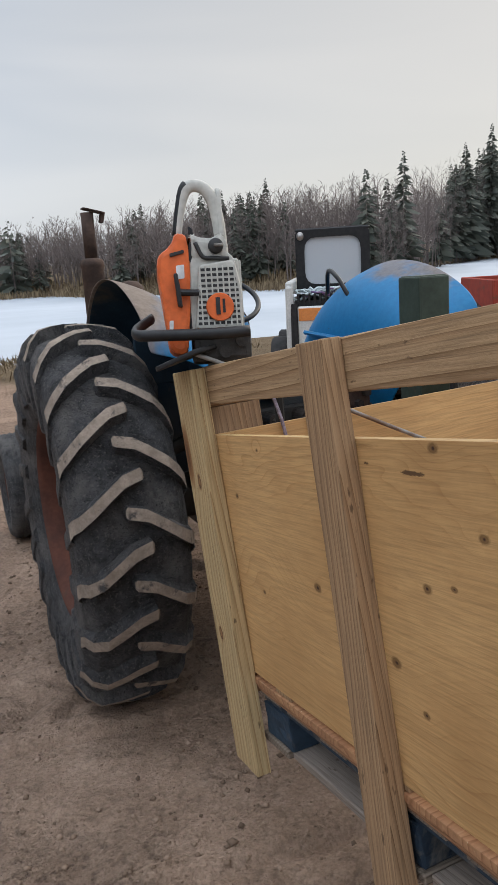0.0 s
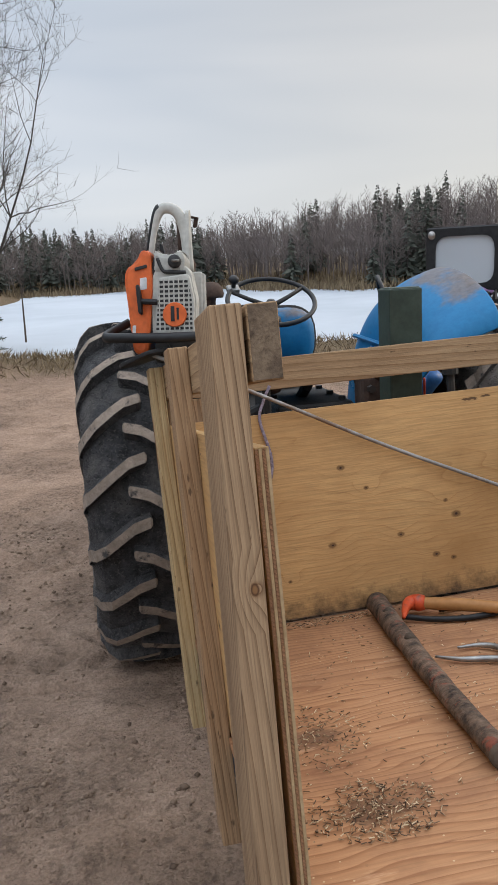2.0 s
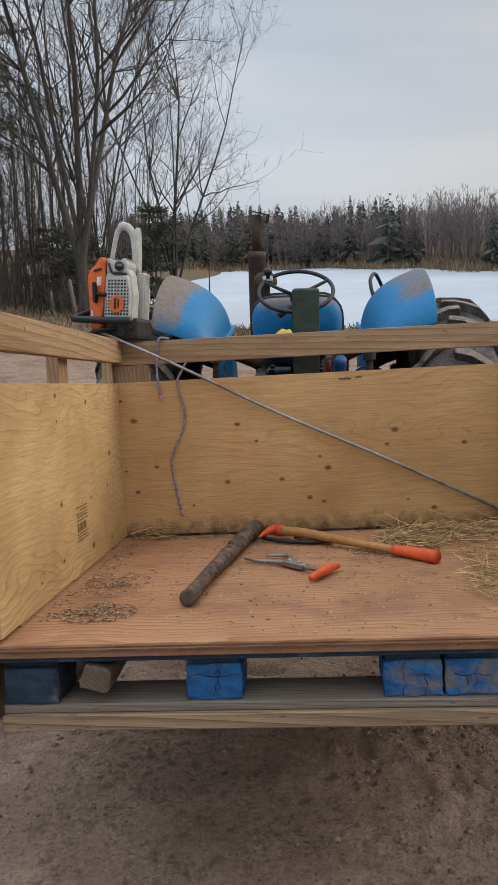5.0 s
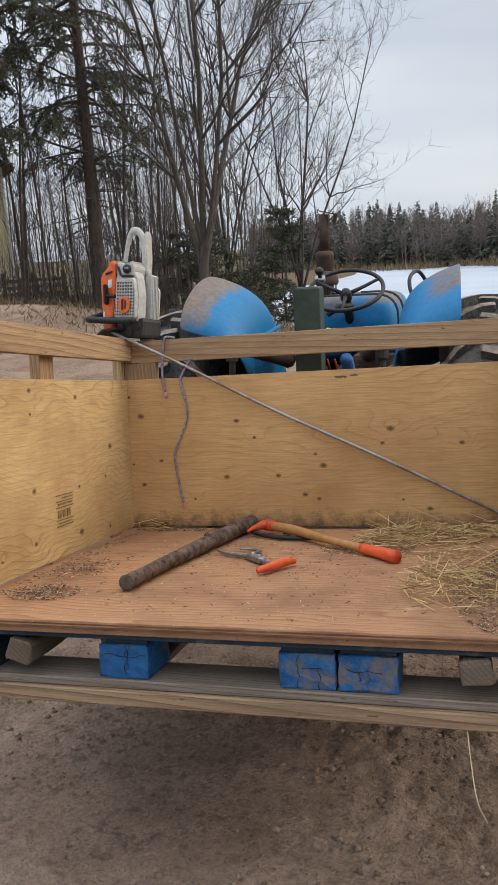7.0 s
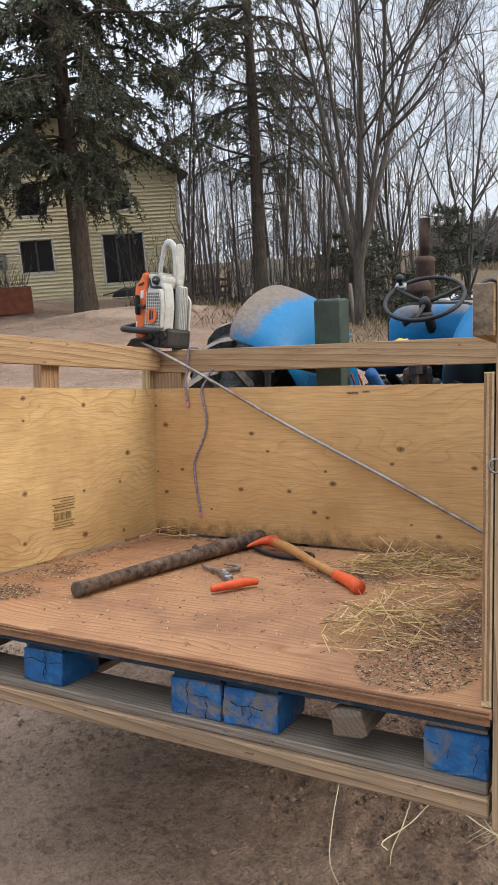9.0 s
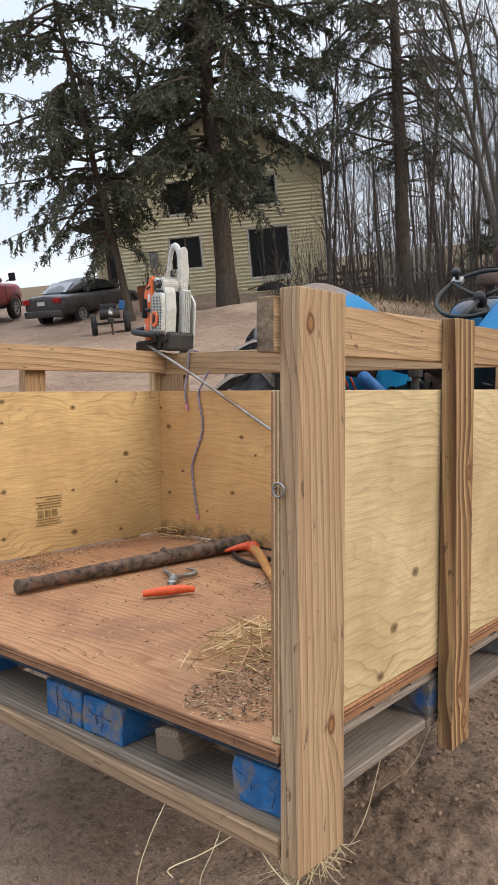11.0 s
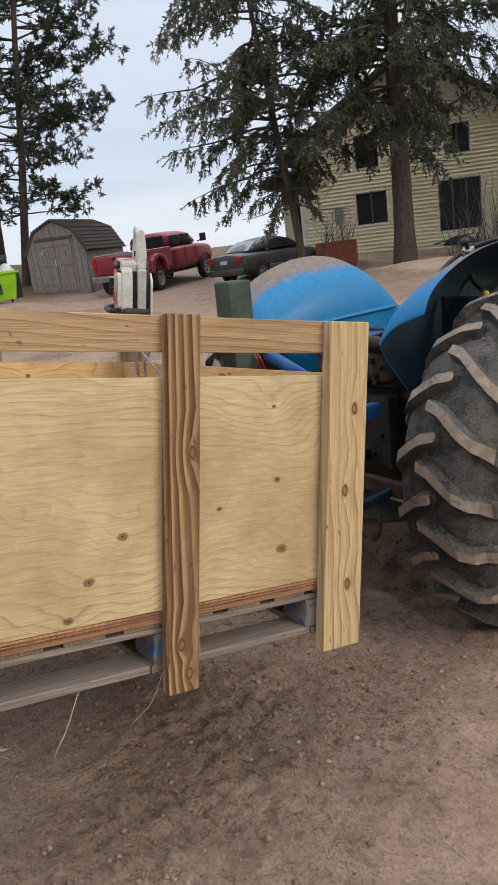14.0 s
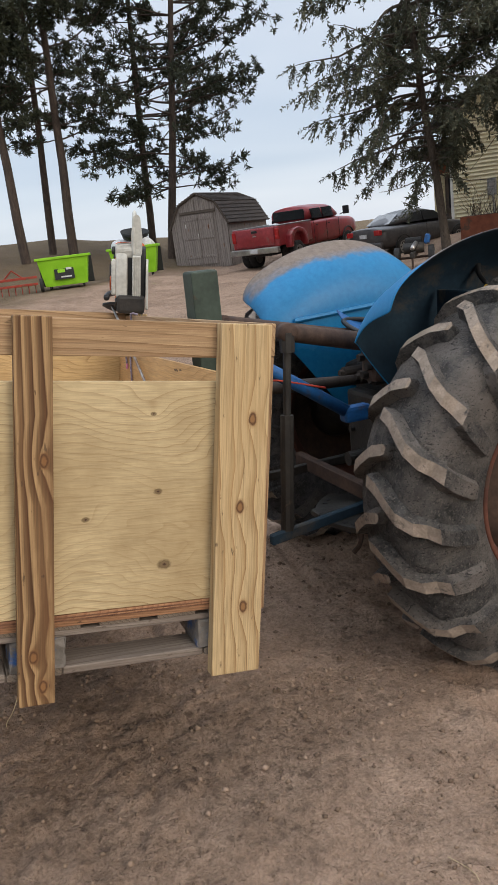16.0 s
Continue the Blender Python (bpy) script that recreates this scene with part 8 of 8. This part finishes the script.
def conifer(name, at, label, seed, height, radius, trunk_r, clear, droop=0.5, density=1.0, lean=(0, 0), blades=(0.17, 0.015), dead=6, needles=None, side=None, top_fade=1.0):
    """An old spruce: bare trunk below, then whorls of sagging boughs hung with sprays."""
    rng = np.random.default_rng(seed)
    trunk, wood, at_, way_ = [], [], [], []
    p = np.array([0, 0, -0.2])
    n = 14
    spine = []
    for i in range(n):
        q = p + np.array([lean[0] / n + rng.normal() * 0.02, lean[1] / n + rng.normal() * 0.02, (height + 0.2) / n])
        trunk.append((*p, *q, trunk_r * (1 - 0.93 * i / n) * (1.25 if i == 0 else 1), trunk_r * (1 - 0.93 * (i + 1) / n)))
        spine.append((p.copy(), q.copy()))
        p = q

    def spine_at(z):
        i = min(n - 1, max(0, int((z + 0.2) / (height + 0.2) * n)))
        a, b = spine[i]
        return a + (b - a) * ((z - a[2]) / (b[2] - a[2]))

    for _ in range(dead):
        z = rng.uniform(clear * 0.55, clear * 1.3)
        a = rng.uniform(0, 2 * math.pi)
        limb(wood, spine_at(z), (math.cos(a), math.sin(a), -0.1), rng.uniform(0.8, radius * 0.8), 0.022, rng, 0.3, -0.2, 6)
    z = clear
    while z < height - 0.3:
        f = (z - clear) / (height - clear)
        reach = radius * (1 - f) ** 0.55 * (0.55 + 0.45 * min(1, f * 5))
        for _ in range(rng.integers(2, 5)):
            a = rng.uniform(0, 2 * math.pi)
            L = reach * rng.uniform(0.35, 1.2) + 0.25
            if side is not None:
                L *= 1 + side[1] * math.cos(a - side[0])
            pts = limb(wood, spine_at(z), (math.cos(a), math.sin(a), rng.uniform(-0.12, 0.45)), L, 0.016 + 0.011 * L, rng, 0.38, -droop * rng.uniform(0.4, 1.3) if f < 0.7 else 0.1, 8, 0.85)
            for i, (q, d, r) in enumerate(pts):
                if i < 1 or (L > 1.5 and i < 3 and rng.uniform() < 0.6):
                    continue
                for _ in range(max(1, int(3.3 * density * (0.5 + 0.26 * L)))):
                    s = np.cross(d, (0, 0, 1)) * rng.choice([-1, 1]) * rng.uniform(0.1, 1.0) + d * rng.uniform(0.0, 0.9)
                    s[2] -= droop * rng.uniform(0.2, 1.7)
                    s /= np.linalg.norm(s)
                    m = rng.uniform(0.2, 0.8) * (0.4 + 0.2 * min(L, 3))
                    e = q + s * m
                    wood.append((*q, *e, 0.005, 0.002))
                    k = int(13 * m / 0.4 * density) + 2
                    t = rng.uniform(0.05, 1.05, k)[:, None]
                    at_.append(q + (e - q) * t)
                    w = s * 0.7 + rng.normal(size=(k, 3)) * 0.5
                    w /= np.linalg.norm(w, axis=1)[:, None]
                    way_.append(w * rng.uniform(0.5, 1.2, k)[:, None] * blades[0])
        z += rng.uniform(0.18, 0.36) / max(0.6, density) * (1.0 + 0.5 * f)
    root = thing(name, pose(*at), label, "tree")
    if height < 8:
        part("stem", stick_mesh("stem", trunk + wood, 4), BARK_BROWN, root)
    else:
        part("trunk", stick_mesh("trunk", trunk, 12), BARK_BROWN, root)
        part("bough_wood", stick_mesh("bough_wood", wood, 4), BARK_BROWN, root)
    a_, w_ = np.concatenate(at_), np.concatenate(way_)
    part("crown", blade_mesh("crown", a_, w_, blades[1], rng), needles or NEEDLES, root, "dark green drooping needle sprays")
    return root


def red_pine(name, at, label, seed, height, trunk_r, clear, radius, lean=(0, 0)):
    """A tall pine: long bare trunk, level limbs with round brushes of needles at their ends."""
    rng = np.random.default_rng(seed)
    trunk, wood, at_, way_ = [], [], [], []
    p = np.array([0, 0, -0.3])
    n = 10
    pts = [p]
    for i in range(n):
        q = p + np.array([lean[0] / n + rng.normal() * 0.03, lean[1] / n + rng.normal() * 0.03, (height + 0.3) / n])
        trunk.append((*p, *q, trunk_r * (1 - 0.8 * i / n), trunk_r * (1 - 0.8 * (i + 1) / n)))
        p = q
        pts.append(p)
    pts = np.array(pts)
    z = clear
    while z < height:
        f = (z - clear) / (height - clear)
        reach = radius * (0.62 + 1.5 * f * (1 - f)) * (1 - 0.55 * f)
        c = np.array([np.interp(z, pts[:, 2], pts[:, k]) for k in range(3)])
        for _ in range(rng.integers(2, 5 if radius > 4.5 else 4)):
            a = rng.uniform(0, 2 * math.pi)
            L = reach * rng.uniform(0.45, 1.25) + 0.3
            line = limb(wood, c, (math.cos(a), math.sin(a), rng.uniform(-0.25, 0.15)), L, 0.014 + 0.008 * L, rng, 0.30, 0.25, 7, 0.8)
            for i, (q, d, r) in enumerate(line):
                if i < 2:
                    continue
                for _ in range(rng.integers(3, 7 if i > 3 else 5)):
                    s = d + rng.normal(size=3) * 0.7
                    s[2] += 0.15
                    s /= np.linalg.norm(s)
                    e = q + s * rng.uniform(0.2, 0.65)
                    wood.append((*q, *e, 0.008, 0.004))
                    k = 24
                    t = rng.uniform(-0.02, 0.22, k)[:, None]
                    at_.append(e - s * t)
                    w = s * 0.35 + rng.normal(size=(k, 3)) * 0.6
                    w /= np.linalg.norm(w, axis=1)[:, None]
                    way_.append(w * rng.uniform(0.13, 0.25, k)[:, None])
        z += rng.uniform(0.3, 0.6)
    root = thing(name, pose(*at), label, "tree", "row of tall pines")
    part("trunk", stick_mesh("trunk", trunk, 10), BARK_RED, root)
    part("bough_wood", stick_mesh("bough_wood", wood, 4), BARK_RED, root)
    part("crown", blade_mesh("crown", np.concatenate(at_), np.concatenate(way_), 0.026, rng), NEEDLES_PINE, root, "dark green needle brushes")
    return root


def on_ground(x, y, dz=0.0):
    return (x, y, ground_height(x, y) + dz)


conifer("spruce_tree", on_ground(-13.45, 15.8), "tall old spruce with a thick trunk before the house", 11, 18.0, 4.3, 0.33, 3.8, 0.85, 1.6, dead=14, side=(0.3, 0.15), blades=(0.14, 0.021))
conifer("spruce_tree", on_ground(-15.35, 13.5), "leaning thinner spruce beside the planter box", 12, 15.0, 3.25, 0.13, 2.7, 0.8, 1.5, lean=(-1.2, -1.2), dead=5, side=(3.9, 0.12), blades=(0.13, 0.019))
conifer("spruce_tree", on_ground(-9.56, 19.86), "tall sparse spruce with bare lower trunk and dead limbs", 13, 17.0, 3.6, 0.25, 4.2, 0.6, 1.2, dead=34, side=(3.0, 0.25))
bare_tree("maple_tree", on_ground(-4.68, 15.6), "large leafless maple forking low into many stems", 5, 12.0, 0.32, 0.150, 6)
bare_tree("maple_tree", on_ground(-6.6, 25.0), "leafless tree among the woods by the lake", 8, 12.5, 0.34, 0.11, 5)
bare_tree("maple_tree", on_ground(-4.0, 24.5), "leafless tree leaning over the lake bank", 9, 10.0, 0.34, 0.12, 5)
bare_tree("shrub", on_ground(-7.6, 18.6), "leafless many-stemmed shrub beside the dirt yard", 21, 3.6, 0.6, 0.035, 6, 2)
bare_tree("shrub", on_ground(-10.7, 20.6), "leafless many-stemmed shrub beside the house", 22, 4.0, 0.55, 0.035, 6, 2)
for i, (az, dist, r, h, low, reach, lean) in enumerate(((83.18, 33, 0.20, 19, 6.0, 3.4, (-0.6, 0.0)), (81.27, 35, 0.17, 18, 5.0, 3.4, (-0.4, 1.1)), (79.85, 33, 0.20, 19, 4.6, 3.6, (-0.5, 1.0)), (74.19, 36, 0.18, 19, 3.6, 3.6, (-0.2, 0.9)), (73.0, 33, 0.19, 18, 2.8, 4.6, (0.1, 2.6)), (86.5, 36, 0.18, 18, 6.0, 3.4, (0.0, 0.6)))):
    x, y = 3.48 - dist * math.sin(radians(az)), -0.65 + dist * math.cos(radians(az))
    red_pine("pine_tree", on_ground(x, y), "tall red pine with a long bare trunk", 40 + i, h, r, low, reach, lean=lean)
for i, (x, y, h, r) in enumerate(((-6.6, 22.0, 3.0, 1.5), (-4.5, 24.4, 4.3, 0.8), (-5.6, 23.2, 2.4, 1.4), (-8.4, 24.5, 3.2, 1.5))):
    conifer("young_conifer", on_ground(x, y), "small dark evergreen at the foot of the woods", 61 + i, h, r, 0.05, 0.15, 0.1, 1.3, dead=0)
bare_tree("birch_tree", on_ground(-62, 52), "distant leafless tree beyond the drive", 31, 7.0, 0.6, 0.14, 6, 2)


def build_woods():
    """The leafless woods behind the yard and on the bank."""
    rng = np.random.default_rng(77)
    segs = []
    count = 0
    while count < 205:
        az, dist = rng.uniform(1, 37), rng.uniform(24, 62)
        x, y = 1.5 - dist * math.sin(radians(az)), -2.5 + dist * math.cos(radians(az))
        if shore(x, y) > -3.0 or math.hypot((x + 20), (y - 23)) < 9:
            continue
        count += 1
        z, h, r = land(x, y), rng.uniform(6.5, 11.5), rng.uniform(0.03, 0.085)
        p = np.array([x, y, z - 0.2])
        line = limb(segs, p, (rng.normal() * 0.06, rng.normal() * 0.06, 1), h, r, rng, 0.08, 0.1, 6, 0.85)
        for _ in range(int(rng.uniform(9, 20))):
            q, d, rr = line[rng.integers(1, 6)]
            a = rng.uniform(0, 2 * math.pi)
            tw = limb(segs, q - d * rng.uniform(0, h / 6), (math.cos(a), math.sin(a), rng.uniform(0.5, 1.5)), rng.uniform(0.8, 2.6), max(0.012, rr * 0.45), rng, 0.3, 0.3, 3, 0.8)
            for _ in range(3):
                qq, dd, r3 = tw[rng.integers(0, 3)]
                limb(segs, qq, dd + rng.normal(size=3) * 0.6, rng.uniform(0.4, 1.2), 0.008, rng, 0.3, 0.3, 2, 0.6)
    # brush below
    for _ in range(900):
        az, dist = rng.uniform(3, 36), rng.uniform(22, 40)
        x, y = 1.5 - dist * math.sin(radians(az)), -2.5 + dist * math.cos(radians(az))
        if shore(x, y) > -2.0 or math.hypot((x + 20), (y - 23)) < 8:
            continue
        for _ in range(4):
            limb(segs, (x, y, land(x, y)), (rng.normal() * 0.4, rng.normal() * 0.4, 1), rng.uniform(0.8, 2.6), 0.011, rng, 0.35, 0.2, 4, 0.7)
    ob = new("woods", stick_mesh("woods", segs, 3))
    ob.data.materials.append(TWIGS)
    tagged(ob, "dense leafless grey-brown woods behind the yard", "woods", kind="stuff")


build_woods()


def build_far_forest():
    """The far shore: dark conifers among pale leafless crowns, haze painted into both, a jagged skyline."""
    rng = np.random.default_rng(5)
    segs, at_, way_, wide = [], [], [], []

    def evergreen(x, y, z, h, r, full=1.0):
        segs.append((x, y, z - 0.3, x, y, z + h * 0.96, 0.07, 0.012))
        k = int(44 * h ** 0.75 * full)
        f = rng.uniform(0.08, 1.0, k) ** 0.85
        a = rng.uniform(0, 2 * np.pi, k)
        reach = r * 1.25 * (1 - f) ** 0.8 * rng.uniform(0.45, 1.2, k) + 0.12
        c = np.stack([np.full(k, x), np.full(k, y), z + f * h], 1)
        w = np.stack([np.cos(a) * reach, np.sin(a) * reach, -reach * 0.35], 1)
        at_.append(c)
        way_.append(w)
        wide.append(0.04 + reach * 0.16)

    def bare(x, y, z, h):
        top = np.array([x + rng.normal() * 0.3, y, z + h])
        segs.append((x, y, z - 0.3, *top, 0.06, 0.010))
        for _ in range(17):
            f = rng.uniform(0.2, 0.95)
            q = np.array([x, y, z]) + (top - (x, y, z)) * f
            a, up = rng.uniform(0, 2 * np.pi), rng.uniform(0.6, 2.4)
            d = np.array([math.cos(a), math.sin(a), up])
            d /= np.linalg.norm(d)
            L = rng.uniform(0.5, 1.0) * (1.15 - f) * h * 0.42 + 0.3
            e = q + d * L
            segs.append((*q, *e, 0.018, 0.007))
            for _ in range(3):
                m = q + (e - q) * rng.uniform(0.3, 0.9)
                dd = d + rng.normal(size=3) * 0.45
                segs.append((*m, *(m + dd / np.linalg.norm(dd) * L * 0.45), 0.012, 0.006))

    for i in range(2500):
        az = rng.uniform(-58, 14)
        depth = rng.uniform(0, 1) ** 1.5 * 30
        near = far_shore(math.sin(radians(-az)), math.cos(radians(-az)))
        dist = near + 3 + depth
        x, y = 0.5 + dist * math.sin(radians(-az)), -2.0 + dist * math.cos(radians(-az))
        z = max(land(x, y), -0.9)
        tall = dist * (0.059 + 0.042 * smooth(0, 30, -az) + 0.018 * smooth(30, 42, -az))
        n = noise.noise((az * 0.25, 3.0, 0.5))
        if rng.uniform() < 0.05 + 0.34 * n + (0.10 if az > -4 else 0.0) + 0.40 * smooth(-35, -43, az):
            evergreen(x, y, z, tall * rng.uniform(0.5, 1.06), tall * rng.uniform(0.13, 0.2))
        else:
            bare(x, y, z, tall * rng.uniform(0.55, 1.0))
    for az, h in ((-6.3, 0.092), (-34.2, 0.150), (-31.5, 0.135), (-38.9, 0.130), (-40.5, 0.155), (-42.0, 0.16), (-44, 0.17), (-46, 0.16), (-48, 0.17)):
        near = far_shore(math.sin(radians(-az)), math.cos(radians(-az))) + 3
        x, y = 0.2 + near * math.sin(radians(-az)), -2.2 + near * math.cos(radians(-az))
        evergreen(x, y, max(land(x, y), -0.9), h * near, 0.026 * near, 0.32 if az > -10 else 1.0)
    wood = new("far_woods", ribbon_mesh("far_woods", segs, rng))
    wood.data.materials.append(TWIGS_HAZED)
    tagged(wood, "distant leafless trees along the far lake shore", "woods", kind="stuff")
    ev = new("far_conifers", blade_mesh("far_conifers", np.concatenate(at_), np.concatenate(way_), np.concatenate(wide), rng))
    ev.data.materials.append(NEEDLES_HAZED)
    tagged(ev, "dark distant conifers along the far lake shore", "woods", kind="stuff")


build_far_forest()


def build_reeds():
    """Dead grass and reeds along the shores and round the yard."""
    rng = np.random.default_rng(15)
    at_, way_ = [], []
    for _ in range(9000):
        if rng.uniform() < 0.5:
            az, rr = rng.uniform(-25, 46), rng.uniform(-4, 9)
            near = far_shore(math.sin(radians(az)), math.cos(radians(az))) + rr
            x, y = near * math.sin(radians(az)), near * math.cos(radians(az))
            s, low, hi, m = shore(x, y), -6, 2.5, 0.8
        else:
            x, y = rng.uniform(-13, 6), rng.uniform(11, 30)
            s, low, hi, m = shore(x, y), -9, -0.5, 0.28
        if not low < s < hi:
            continue
        z = max(land(x, y), -1.0)
        for _ in range(3):
            at_.append((x + rng.normal() * 0.15, y + rng.normal() * 0.15, z - 0.02))
            way_.append((rng.normal() * 0.12, rng.normal() * 0.12, rng.uniform(0.4, 1.0) * m))
    k = Nodes("dead_grass", 0.8)
    g = k.t.nodes.new("ShaderNodeNewGeometry")
    m = k.done(k.ramp(g.outputs["Random Per Island"], (0.0, (0.10, 0.070, 0.040)), (0.6, (0.19, 0.138, 0.080)), (1.0, (0.28, 0.215, 0.13))))
    w = [0.012 if a[1] < 42 else 0.05 for a in at_]
    ob = new("dead_grass", blade_mesh("dead_grass", at_, way_, np.array(w), rng))
    ob.data.materials.append(m)
    tagged(ob, "dry tan winter grass and reeds by the lake", "grass", kind="stuff")


build_reeds()

hanging_straw()


def ground_straw():
    """A few pale stems lying on the yard beside the crate."""
    rng = np.random.default_rng(31)
    segs = []
    for _ in range(26):
        x, y, a, L = rng.uniform(1.75, 3.0), rng.uniform(-1.6, 0.8), rng.uniform(0, 6.28), rng.uniform(0.04, 0.16)
        p = None
        for i in range(6):
            a += rng.normal() * 0.22
            q = (x, y, ground_height(x, y) + 0.004)
            if p is not None:
                segs.append((*p, *q, 0.0014, 0.0012))
            p = q
            x, y = x + math.cos(a) * L / 5, y + math.sin(a) * L / 5
    k = Nodes("dry_ground_stem", 0.75)
    ob = new("ground_straw", stick_mesh("ground_straw", segs, 4))
    ob.data.materials.append(k.done(k.ramp(k.noise(k.coords(), 9), (0.35, (0.30, 0.22, 0.12)), (0.65, (0.52, 0.41, 0.25)))))
    tagged(ob, "stray pale straw lying on the bare yard", "straw", kind="stuff")


ground_straw()
